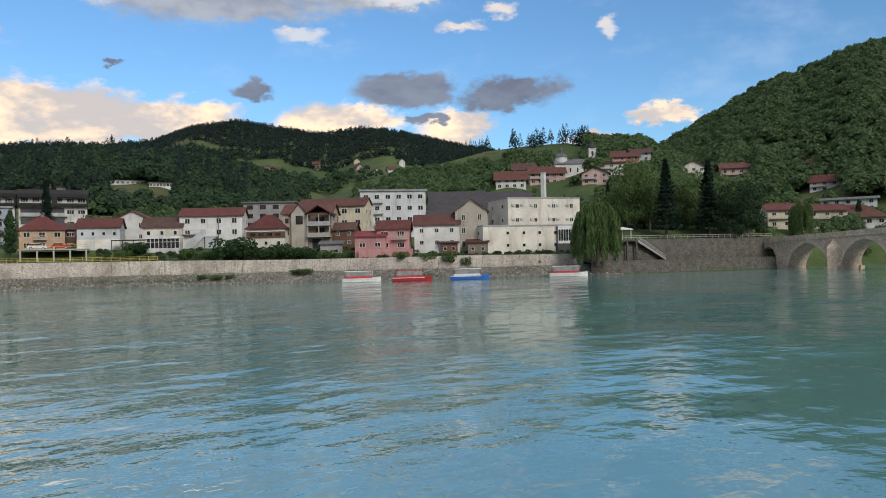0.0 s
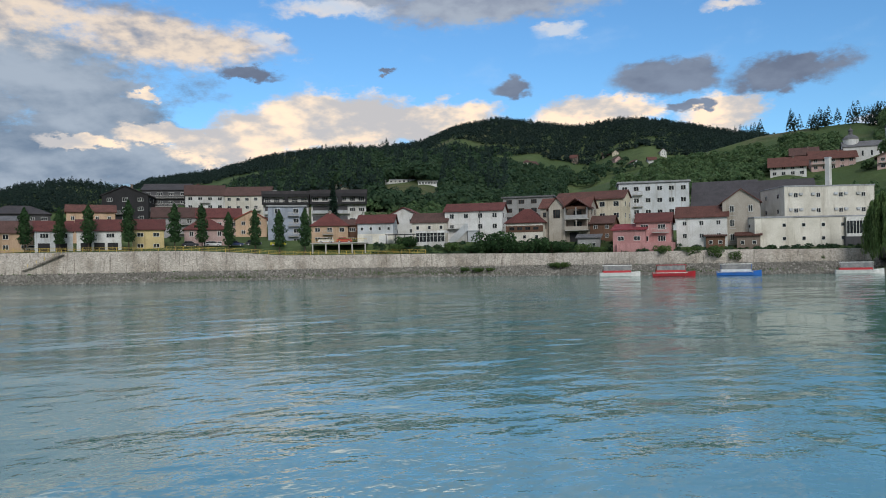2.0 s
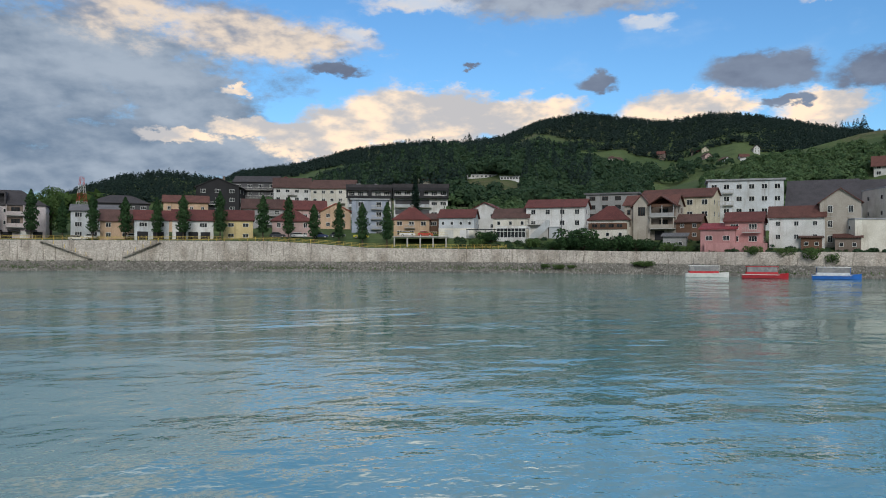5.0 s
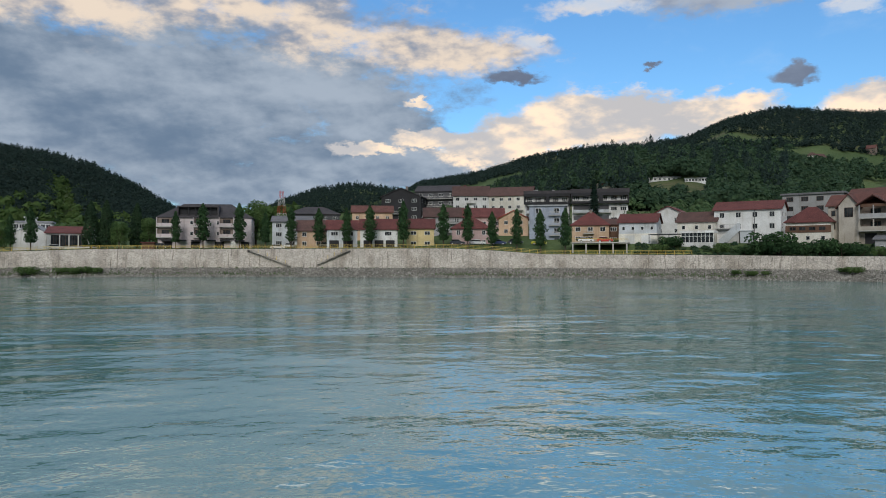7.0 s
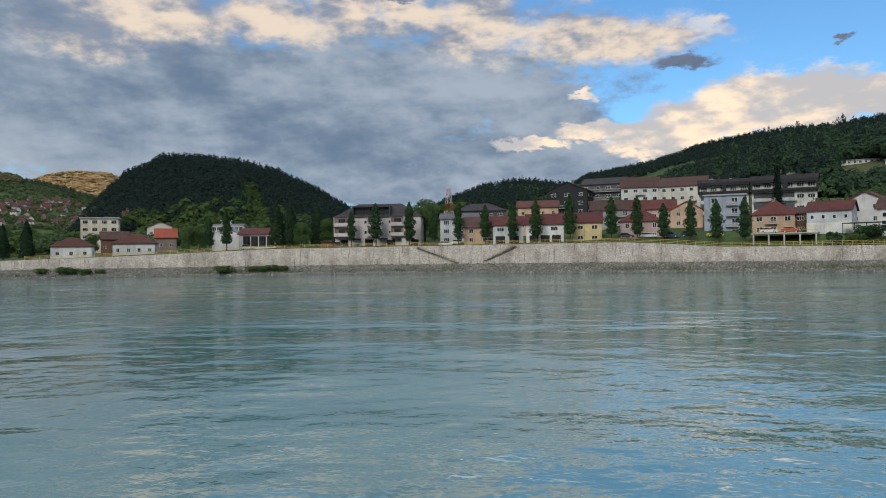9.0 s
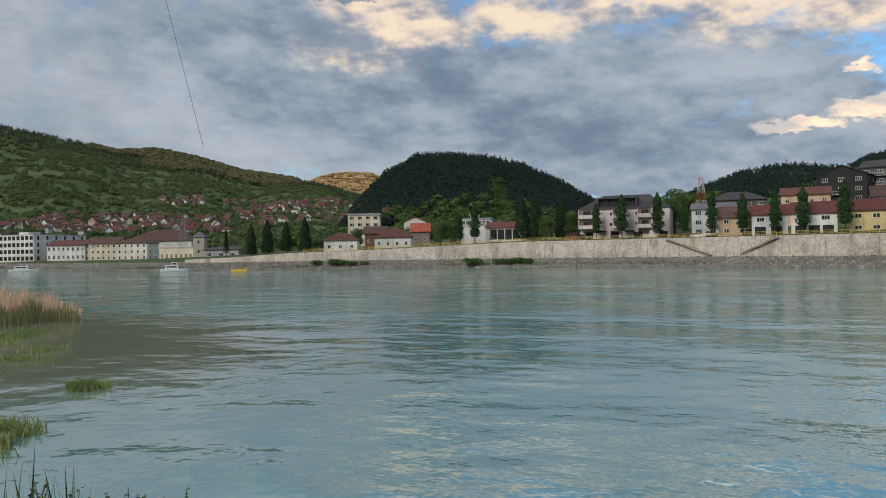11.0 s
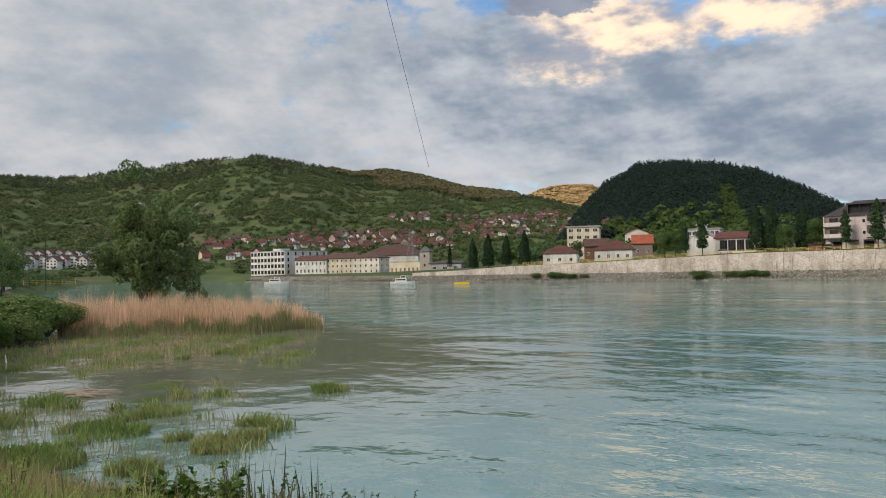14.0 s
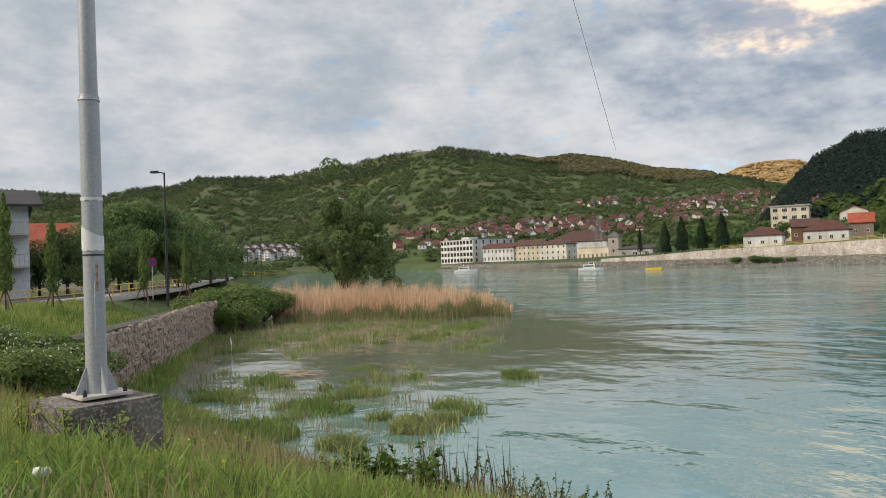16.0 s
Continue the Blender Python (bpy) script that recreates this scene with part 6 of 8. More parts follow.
def lattice(name, label, x, y, z, w, h, bands, material, material2=None):
    T = thing(name, pose(x, y, z, 0, 0, 20), label, "mast")
    def corner(i, t):
        k = (1 - 0.72 * t) * w / 2
        sx, sy = ((-1, -1), (1, -1), (1, 1), (-1, 1))[i]
        return (sx * k, sy * k, h * t)
    for b in range(bands):
        m = material2 if (material2 and b % 2) else material
        bm = bmesh.new()
        t0, t1 = b / bands, (b + 1) / bands
        for i in range(4):
            j = (i + 1) % 4
            tube(bm, corner(i, t0), corner(i, t1), 0.05, n=4)
            tube(bm, corner(i, t0), corner(j, t1), 0.022, n=4)
            tube(bm, corner(j, t0), corner(i, t1), 0.022, n=4)
            tube(bm, corner(i, t1), corner(j, t1), 0.022, n=4)
        part("lattice_section", bm, m, T)
    return T


RED = mat("red_mast_paint", (0.50, 0.07, 0.05), rough=0.6, scale=2)
lattice("radio_mast", "red and white lattice mast behind the houses", 1.7, 250.0, 15.0, 3.2, 12.6, 5, RED, FRAME_W)
lattice("lattice_tower", "grey steel lattice pylon beside the battlements", -215.0, 271.0, 3.2, 3.6, 20.5, 9, mat("galvanised_steel", (0.32, 0.33, 0.34), rough=0.5, metal=0.6, scale=2))


# ---- church on the hill
def church():
    r = site(-62.5, 5.9, 380)
    x, y = polar(-61.5, r)
    z = gz(*polar(-62.5, r))
    T = thing("church", pose(x, y, z, 0, 0, -55), "white church with a dark dome and a bell tower", "church")
    bm = bmesh.new()
    wall_mesh(bm, "gx", 17.0, 9, 7.0, 2.6, 6)
    part("nave", bm, paint("white"), T)
    bm = bmesh.new()
    roof_mesh(bm, "gx", 17.0, 9, 7.0, 2.6, 0.4)
    part("roof", bm, tiles("grey"), T)
    for i in range(4):
        window(T, 4.0 + i * 3.6, 0, 2.6, 0.9, 2.4, 0)

    def turned(name, prof, cx, cy, material, n=16):
        bm = bmesh.new()
        rings = [[bm.verts.new((cx + r * math.cos(2 * math.pi * i / n), cy + r * math.sin(2 * math.pi * i / n), q)) for i in range(n)] for r, q in prof]
        for a, b in zip(rings[:-1], rings[1:]):
            for i in range(n):
                bm.faces.new((a[i], a[(i + 1) % n], b[(i + 1) % n], b[i]))
        bm.faces.new(rings[-1])
        return part(name, bm, material, T)

    dark = tiles("dark")
    turned("drum", [(3.2, 6), (3.2, 10.6), (3.5, 10.8)], 3.6, 4.5, paint("white"))
    turned("dome", [(3.5, 10.8), (3.0, 11.7), (1.7, 12.6), (0.9, 13.0), (0.8, 14.2), (1.1, 14.8), (0.6, 15.5), (0.08, 16.1), (0.06, 17.6)], 3.6, 4.5, tiles("grey"))
    part("bell_tower", boxes([(17.0, 21.2, 1, 5.2, -6, 9.5), (17.4, 20.8, 1.4, 4.8, 9.5, 14.5), (16.8, 21.4, 0.8, 5.4, 9.3, 9.7), (17.2, 21.0, 1.2, 5.0, 14.4, 14.8)]), paint("white"), T)
    turned("tower_dome", [(2.3, 14.8), (2.0, 15.8), (1.1, 16.8), (0.8, 17.6), (0.1, 18.6), (0.06, 20.2)], 19.1, 3.1, dark, 12)
    window(T, 19.1, 1.4, 10.8, 1.0, 2.4, 0, FRAME_B)
    window(T, 19.1, 1.0, 4.5, 0.8, 1.6, 0)


church()


# ---- hamlets on the slopes
def hamlet():
    rg = random.Random(3)
    walls = ["white", "ivory", "rose", "cream", "greywhite", "white", "stone", "brown"]
    roofs = ["rust", "brown", "brown", "rust", "red"]
    shapes = {}
    spots = []

    radii = np.arange(330, 1500, 5.0)

    def rows(n, a0, a1, e0, e1, tilt=0.0):
        """Houses in a band of the slope, given by azimuth and by the angle at which the slope rises."""
        for _ in range(n):
            a = rg.uniform(a0, a1)
            e = rg.uniform(e0, e1) + tilt * (a - a0)
            q = np.radians(a)
            z = ground_z(-radii * np.sin(q), radii * np.cos(q))
            ang = np.degrees(np.arctan2(z - 5, radii))
            k = np.nonzero(ang > e)[0]
            if len(k):
                spots.append((a, float(radii[k[0]])))

    rows(150, 35.4, 47.7, 1.5, 2.75)
    rows(34, 47.7, 54.0, 1.6, 2.45)
    rows(90, 25.5, 35.0, 3.7, 4.5, -0.12)
    rows(40, 26.0, 35.0, 2.6, 3.6, -0.08)
    rows(34, 22.2, 27.2, 2.3, 3.1)
    rows(18, 37.1, 40.3, 3.65, 4.15)
    rows(9, 33.3, 36.0, 3.6, 4.0)
    rows(10, 50.0, 55.5, 0.9, 1.5)
    rows(4, 46, 60, 3.6, 5.0)
    rows(12, -50, -36, 6.4, 7.4)
    rows(5, -27, -14, 4.6, 5.4)
    done = []
    for az, r in spots:
        x, y = polar(az, r)
        if any(math.hypot(x - u, y - v) < 9.2 for u, v in done):
            continue
        done.append((x, y))
        w, d, h = rg.choice((6.5, 7.5, 8.5)), rg.choice((7.0, 8.0)), rg.choice((3.2, 3.8, 4.6))
        kind, rh = rg.choice(("gx", "gx", "gy", "hip")), 3.2
        wc, rc = rg.choice(walls), rg.choice(roofs)
        T = thing("hillside_house", pose(x, y, gz(x, y) + 0.5, 0, 0, az + rg.uniform(-40, 40)), f"small {'white' if wc in ('white', 'greywhite', 'ivory') else wc} house with a tiled roof among trees", "house", "hillside houses")
        for nm, fn, m in (("wall", wall_mesh, paint(wc)), ("roof", roof_mesh, tiles(rc))):
            key = (nm, w, d, h, kind, m.name)
            if key not in shapes:
                bm = bmesh.new()
                fn(bm, kind, w, d, h, rh, 4.0 if nm == "wall" else 0.8)
                me = bpy.data.meshes.new(nm)
                bm.to_mesh(me)
                bm.free()
                me.materials.append(m)
                shapes[key] = me
            o = new(nm, shapes[key])
            o.parent = T
        for fx in (0.3, 0.7):
            fr, pn, xs = window_mesh(1.4, 1.4, FRAME_W)
            for zz in ((0.8, 3.0) if h > 4.5 else (1.2,)):
                o = new("window", pn)
                o.parent, o.matrix_basis = T, pose(fx * w, 0.03, zz, 0, 0, 0)
    # terraced white houses on the near side, far upstream
    for i in range(22):
        az, r = 61.8 + (i % 11) * 0.62 + (i // 11) * 0.2, 735 + (i // 11) * 45 + rg.uniform(-6, 6)
        x, y = polar(az, r)
        house("white terraced house with a brown gabled roof", x, y, gz(x, y) + 0.5, az - 38 + (i % 3) * 9, 9.5, 10, 7.6, "gy", 3.6, "white", "brown", 3, 3, 1.7, 1.5, over=0.9, sides=False, name="terraced_house", group="white terrace upstream")


hamlet()
# air conditioners on the ivory building
UPPER = [o for o in scene.objects if o.name == "hotel_building.001"][0]
for zz in (1.4, 5.0):
    for i in range(4):
        for s in (-1.2,) if i % 2 else (-1.2, 1.2):
            part("air_conditioner", boxes([((i + 0.5) * 5.25 + s - 0.4, (i + 0.5) * 5.25 + s + 0.4, -0.35, 0.0, zz + 0.2, zz + 0.75)]), paint("greywhite"), UPPER)
# stair flights let into the river wall, and a yellow plate
for a0, z0, a1, z1 in ((2.0, 7.7, -0.9, 3.4), (-5.4, 7.5, -3.2, 3.9)):
    T = thing("wall_stair", pose(0, 0, 0), "narrow stone stair let into the river wall", "stairs")
    for i in range(14):
        k = i / 13
        a, z = a0 + (a1 - a0) * k, z0 + (z1 - z0) * k
        d = 190.0
        while d < 260:
            x, y = polar(a, d)
            if float(line_dist(np.array([x]), np.array([y]), FAR_BANK)[0][0]) > 2.9:
                break
            d += 0.2
        m = pose(x, y, z, 0, 0, a)
        o = part("step", boxes([(-0.6, 0.6, 0, 1.4, -0.3, 0.0)]), STONE_WALL, T)
        o.matrix_basis = m
        if i % 3 == 0:
            o = part("post", boxes([(-0.06, 0.06, 0.0, 0.1, 0, 1.0)]), YELLOW, T)
            o.matrix_basis = m

# dark timber attics and balcony bands on the slab blocks
for o in [q for q in scene.objects if q.name.startswith("apartment_block") and "slab block" in q.get("label", "")]:
    w = 15.0 if "bands" in o["label"] else 18.5
    part("attic", boxes([(-0.3, w + 0.3, -1.5, 0.0, 10.6, 11.4), (-0.3, w + 0.3, -1.5, 0.0, 13.2, 14.2), (-0.3, 0.2, -1.5, 0.0, 11.4, 13.2), (w - 0.2, w + 0.3, -1.5, 0.0, 11.4, 13.2), (w * 0.48, w * 0.56, -1.5, 0.0, 11.4, 13.2)]), paint("black"), o, "black timber attic with open loggias")
    part("attic_side", boxes([(w, w + 0.25, 0.0, 11.2, 10.6, 14.2)]), paint("black"), o)
    for zz in (4.0, 7.5):
        part("balcony_front", boxes([(0.4, w * 0.66, -1.3, -1.2, zz, zz + 1.0)]), paint("white" if zz < 5 else "greywhite"), o)
        # the wall is flat here; a dark sheet paints the recess shade
        part("balcony_recess", boxes([(0.5, w * 0.66, -0.11, -0.09, zz + 0.1, zz + 2.6)]), paint("darkgrey"), o)
    part("roof_vent", boxes([(3.0, 4.2, 4.0, 5.0, 15.2, 16.0), (9.0, 10.0, 4.0, 5.0, 15.2, 15.9)]), paint("grey"), o)

# ---------------------------------------------------------------- promenade, boats, cars
def railing(name, label, line, zs, step, h, rails, material, thick=0.06, rail=0.05):
    """Posts and rails along a polyline; zs gives the foot height at each place."""
    T = thing(name, pose(0, 0, 0), label, "railing")
    pts = resample(line, step)
    me = slab_mesh("post", material, -thick / 2, thick / 2, -thick / 2, thick / 2, -0.3, h)
    zz = [zs(x, y) for x, y in pts]
    for (x, y), z in zip(pts, zz):
        o = new("post", me)
        o.parent, o.location = T, (x, y, z)
    for rh in rails:
        bm = bmesh.new()
        for (a, za), (b, zb) in zip(zip(pts[:-1], zz[:-1]), zip(pts[1:], zz[1:])):
            tube(bm, (*a, za + rh), (*b, zb + rh), rail, n=5)
        part("rail", bm, material, T)
    return T


PROM = [q for q in offset_line(BANK, 4.5) if -31.5 < math.degrees(math.atan2(-q[0], q[1])) < 30]
railing("railing", "yellow steel railing on top of the river wall", PROM[::1], wall_top, 2.4, 1.1, (0.35, 0.72, 1.08), YELLOW, 0.07, 0.036)
ASPHALT = mat("asphalt", (0.055, 0.055, 0.058), (0.075, 0.074, 0.072), rough=0.95, scale=0.6, bump=0.01)
PAVING = mat("paving", (0.36, 0.34, 0.31), (0.27, 0.26, 0.24), rough=0.95, scale=0.5, bump=0.01)


def strip_road(name, label, line, s0, s1, lift, material, zfn, category="road"):
    a, b = offset_line(line, s0), offset_line(line, s1)
    v, f = [], []
    for p, q in zip(a, b):
        z = zfn(*p) + lift
        v += [(*p, z), (*q, z), (*p, z - 0.4), (*q, z - 0.4)]
    for i in range(len(a) - 1):
        k = 4 * i
        f += [(k, k + 1, k + 5, k + 4)[::-1], (k + 2, k, k + 4, k + 6)[::-1], (k + 1, k + 3, k + 7, k + 5)[::-1]]
    tagged(raw(name, v, f, material), label, category, kind="structure")


TOWNLINE = [q for q in BANK if -27 < math.degrees(math.atan2(-q[0], q[1])) < 30]
strip_road("pavement", "pale promenade paving behind the railing", TOWNLINE, 5.05, 8.0, 0.05, PAVING, wall_top, "pavement")
strip_road("road", "narrow asphalt street along the embankment", TOWNLINE, 8.0, 14.0, 0.0, ASPHALT, wall_top)


def car(x, y, z, yaw, colour, label, pickup=False):
    T = thing("car", pose(x, y, z, 0, 0, yaw), label, "car", "parked cars")
    body = mat("car_paint_" + colour, {"white": (0.75, 0.75, 0.75), "dark": (0.04, 0.045, 0.06), "blue": (0.04, 0.06, 0.16), "yellow": (0.62, 0.58, 0.05), "red": (0.42, 0.03, 0.03), "silver": (0.5, 0.5, 0.52)}[colour], rough=0.3, scale=1, spec=0.6)
    bm = bmesh.new()
    prism(bm, [(-2.1, 0.3), (2.1, 0.3), (2.15, 0.6), (2.0, 0.85), (1.1, 0.95), (-1.9, 0.98), (-2.12, 0.8)], -0.83, 0.83)
    bmesh.ops.bevel(bm, geom=list(bm.edges), offset=0.06, segments=1, affect="EDGES")
    part("body", bm, body, T)
    bm = bmesh.new()
    top = [(-1.75, 0.95), (1.05, 0.95), (0.45, 1.42), (-1.35, 1.45)] if not pickup else [(-0.3, 0.95), (1.1, 0.95), (0.6, 1.5), (-0.2, 1.52)]
    prism(bm, top, -0.72, 0.72)
    part("cabin_glass", bm, GLASS, T)
    bm = bmesh.new()
    prism(bm, [(top[3][0] - 0.1, 1.42), (top[2][0] + 0.08, 1.40), (top[2][0], 1.5), (top[3][0], 1.52)], -0.74, 0.74)
    part("roof", bm, body, T)
    for wx in (-1.3, 1.3):
        for wy in (-0.78, 0.78):
            bm = bmesh.new()
            tube(bm, (wx, wy - 0.1, 0.32), (wx, wy + 0.1, 0.32), 0.32, n=14)
            W = part("wheel", bm, mat("tyre", (0.02, 0.02, 0.02), rough=0.9, scale=3), T)
            bm = bmesh.new()
            s = -1 if wy < 0 else 1
            tube(bm, (wx, wy + s * 0.1, 0.32), (wx, wy + s * 0.115, 0.32), 0.19, n=10)
            part("rim", bm, FRAME_W, W)
    for sx, m in ((2.12, FRAME_W), (-2.13, RED)):
        for wy in (-0.6, 0.6):
            part("light", boxes([(sx - 0.03, sx + 0.03, wy - 0.15, wy + 0.15, 0.62, 0.76)]), m, T)


for a, d, yaw, c, lab, pk in ((-13.9, 207, -20, "dark", "dark hatchback parked on the embankment street", False), (-15.5, 206, -20, "white", "white estate car parked on the street", False), (-17.1, 205.5, -22, "blue", "dark blue car parked before pink house", False), (-18.4, 207, -22, "dark", "dark car parked under a poplar", False),
                              (-20.2, 206, -24, "yellow", "yellow pickup parked before the blue-grey house", True), (-23.8, 203, -30, "white", "white parked saloon on the deck", False), (-25.2, 202.5, -30, "red", "red parked car on the deck", False),
                              (-0.1, 222, -4, "white", "white saloon parked behind the yellow railing", False), (-1.1, 222, -4, "white", "white van parked behind the yellow railing", False), (-2.6, 221, -6, "silver", "silver car parked behind the yellow railing", False), (-3.8, 220, -6, "silver", "pale car parked behind the yellow railing", False),
                              (15.0, 240, 6, "silver", "grey car parked by the assembly hall", False), (8.2, 234, 2, "dark", "dark car parked by the kiosk", False)):
    x, y = polar(a, d)
    z = gz(x, y)
    s = float(line_dist(np.array([x]), np.array([y]), FAR_BANK)[0][0])
    z = wall_top(x, y) + 0.02 if s < 14 else z + 0.03
    if -27 < a < -22:
        z = 9.35
    car(x, y, z, yaw, c, lab, pk)
T = thing("parking_deck", pose(*polar(-22.6, 199), 9.1, 0, 0, -30), "concrete parking deck on short posts above the grass", "deck")
part("slab", boxes([(0, 15, 0, 9, 0, 0.24)]), TRIM, T)
for i in range(5):
    part("post", boxes([(0.4 + i * 3.5, 0.75 + i * 3.5, 0.2, 0.55, -4, 0)]), TRIM, T)
for zz in (0.6, 1.0):
    part("rail", boxes([(0, 15, 0.02, 0.08, zz + 0.2, zz + 0.27)]), YELLOW, T)


def boat(x, y, yaw, L, colour, label, cabin=False):
    T = thing("cabin_boat" if cabin else "tour_boat", pose(x, y, 0, 0, 0, yaw), label, "boat", "" if cabin else "moored tour boats")
    hull = mat("hull_" + colour, {"white": (0.72, 0.72, 0.70), "red": (0.38, 0.02, 0.03), "blue": (0.03, 0.14, 0.50)}[colour], rough=0.4, scale=1.5)
    bm = bmesh.new()
    secs = []
    for t in np.linspace(0, 1, 11):
        w = 1.25 * min(1, 2.6 * (1 - t) ** 0.7) * (0.9 + 0.1 * min(1, t * 4))
        top = 0.85 + 0.45 * max(0, t - 0.6) ** 1.5 * 2.5
        xx = -L / 2 + L * t
        secs.append([bm.verts.new(c) for c in ((xx, -w, top), (xx, -w * 0.85, 0.1), (xx, -w * 0.45, -0.35), (xx, w * 0.45, -0.35), (xx, w * 0.85, 0.1), (xx, w, top))])
    for a, b in zip(secs[:-1], secs[1:]):
        for i in range(5):
            bm.faces.new((a[i], a[i + 1], b[i + 1], b[i]))
        bm.faces.new((a[0], b[0], b[5], a[5]))
    bm.faces.new(secs[0])
    part("hull", bm, hull, T)
    if cabin:
        return T
    roof = part("canopy", boxes([(-L * 0.42, L * 0.28, -1.15, 1.15, 2.35, 2.47)]), mat("canopy_" + colour, (0.75, 0.75, 0.74) if colour != "red" else (0.38, 0.025, 0.035), rough=0.6, scale=1), T)
    for s in (-1.08, 1.08):
        part("side_window", boxes([(-L * 0.40, L * 0.25, s - 0.01, s + 0.01, 1.32, 2.28)]), mat("clear_sheet", (0.30, 0.29, 0.29), (0.20, 0.20, 0.21), rough=0.25, scale=1.5), T)
    for i in range(5):
        for s in (-1.05, 1.05):
            part("post", boxes([(-L * 0.4 + i * L * 0.165, -L * 0.4 + i * L * 0.165 + 0.07, s - 0.035, s + 0.035, 0.8, 2.35)]), hull, T)
    for i in range(4):
        part("bench", boxes([(-L * 0.38 + i * L * 0.165, -L * 0.38 + i * L * 0.165 + 0.5, -0.9, 0.9, 0.85, 1.25)]), mat("seat_red", (0.4, 0.04, 0.05), rough=0.7, scale=2), T)
    part("side_band", boxes([(-L * 0.42, L * 0.26, -1.16, -1.10, 0.85, 1.3), (-L * 0.42, L * 0.26, 1.10, 1.16, 0.85, 1.3)]), mat("band_" + colour, (0.5, 0.04, 0.05) if colour != "blue" else (0.65, 0.68, 0.72), rough=0.5, scale=2), T)
    part("rub_rail", boxes([(-L * 0.5, L * 0.3, -1.3, -1.24, 0.70, 0.82)]), FRAME_W, T)
    return T


for a, d, c, lab in ((-46.3, 167.0, "white", "white tour boat with a flat canopy and red trim"), (-50.2, 164.5, "red", "red tour boat with a red canopy"), (-54.7, 166.5, "blue", "blue tour boat with a white canopy"), (-62.3, 173.0, "white", "white tour boat with red seats")):
    x, y = polar(a, d)
    boat(x, y, a + 6, 8.8, c, lab)


def cabin_boat(x, y, yaw, L, label):
    T = boat(x, y, yaw, L, "white", label, True)
    part("wheelhouse", boxes([(-L * 0.08, L * 0.12, -0.8, 0.8, 2.0, 2.9)]), FRAME_W, T)
    part("wheelhouse_window", boxes([(-L * 0.06, L * 0.10, -0.83, -0.79, 2.25, 2.7)]), GLASS, T)
    part("cabin", boxes([(-L * 0.3, L * 0.15, -0.95, 0.95, 0.8, 2.0)]), FRAME_W, T)
    part("cabin_window", boxes([(-L * 0.26, L * 0.11, -0.98, -0.94, 1.3, 1.75)]), GLASS, T)


x, y = polar(48.7, 318)
cabin_boat(x, y, 40, 10, "white cabin boat moored below the hotel")
x, y = polar(39.1, 252)
cabin_boat(x, y, 35, 8.5, "white cabin cruiser moored by the rocks")
T = thing("dinghy", pose(*polar(34.5, 238), 0, 0, 0, 30), "small yellow dinghy at the rocky shore", "boat")
bm = bmesh.new()
prism(bm, [(-2.4, 0.0), (2.2, 0.0), (2.7, 0.6), (-2.6, 0.5)], -0.7, 0.7)
part("hull", bm, mat("dinghy_yellow", (0.65, 0.45, 0.02), rough=0.5, scale=2), T)


# ---- stones on the slope under the wall
def rubble():
    rg = np.random.default_rng(8)
    pts = resample(FAR_BANK[2:17], 0.33)
    vs, fs = [], []
    n = 0
    unit = np.array([(1, 0, 0), (-1, 0, 0), (0, 1, 0), (0, -1, 0), (0, 0, 1), (0, 0, -1)], float)
    tri = np.array([(0, 2, 4), (2, 1, 4), (1, 3, 4), (3, 0, 4), (2, 0, 5), (1, 2, 5), (3, 1, 5), (0, 3, 5)])
    P = np.array(pts)
    P = np.repeat(P, 15, axis=0)
    s = rg.uniform(-0.6, 4.0, len(P))
    t = np.gradient(np.array(pts), axis=0)
    t = np.repeat(t / np.linalg.norm(t, axis=1, keepdims=True), 15, axis=0)
    P = P + np.stack([-t[:, 1], t[:, 0]], 1) * s[:, None] + rg.normal(0, 0.15, P.shape)
    Z = ground_z(P[:, 0], P[:, 1])
    k = rg.uniform(0.12, 0.34, (len(P), 1, 1)) * rg.uniform(0.6, 1.3, (len(P), 1, 3))
    V = unit[None] * k * rg.uniform(0.7, 1.2, (len(P), 6, 1))
    V = V + np.stack([P[:, 0], P[:, 1], Z + 0.08], 1)[:, None]
    F = (np.arange(len(P)) * 6)[:, None, None] + tri[None]
    tagged(raw("rubble", V.reshape(-1, 3), F.reshape(-1, 3), RUBBLE), "grey rubble stones on the slope below the wall", "stones", kind="stuff")


def rubble_bed():
    line = resample(FAR_BANK[2:17], 1.5)
    cuts = [offset_line(line, q) for q in (-0.8, 0.2, 1.2, 2.2, 3.2, 4.1)]
    v = np.array([p for row in zip(*cuts) for p in row])
    v = np.column_stack([v, ground_z(v[:, 0], v[:, 1]) + 0.06])
    f = [(6 * i + k, 6 * i + k + 6, 6 * i + k + 7, 6 * i + k + 1) for i in range(len(line) - 1) for k in range(5)]
    bed = mat("rubble_bed", (0.20, 0.19, 0.165), (0.13, 0.125, 0.105), rough=0.95, scale=0.3, bump=0.15, fine=8)
    cobbled(bed, 2.4, 0.6)
    tagged(raw("rubble_bed", v, f, bed), "grey stone slope below the river wall", "embankment", kind="structure")


rubble_bed()
rubble()

# stairs and pergola at the park
OLD_STONE = mat("quay_stone", (0.135, 0.125, 0.105))
T = thing("stairway", pose(178.5, 74.8, 3.2, 0, 0, -35), "dark stone stairway from the terrace down to the quay", "stairs")
for i in range(18):
    part("step", boxes([(i * 0.45, (i + 1) * 0.45 + 0.05, -1.55, 0, max(0, 4.75 - i * 0.29), 5.2 - i * 0.29)]), OLD_STONE, T)
part("landing", boxes([(-6.2, 0, -1.6, 0.2, 4.8, 5.2)]), OLD_STONE, T)
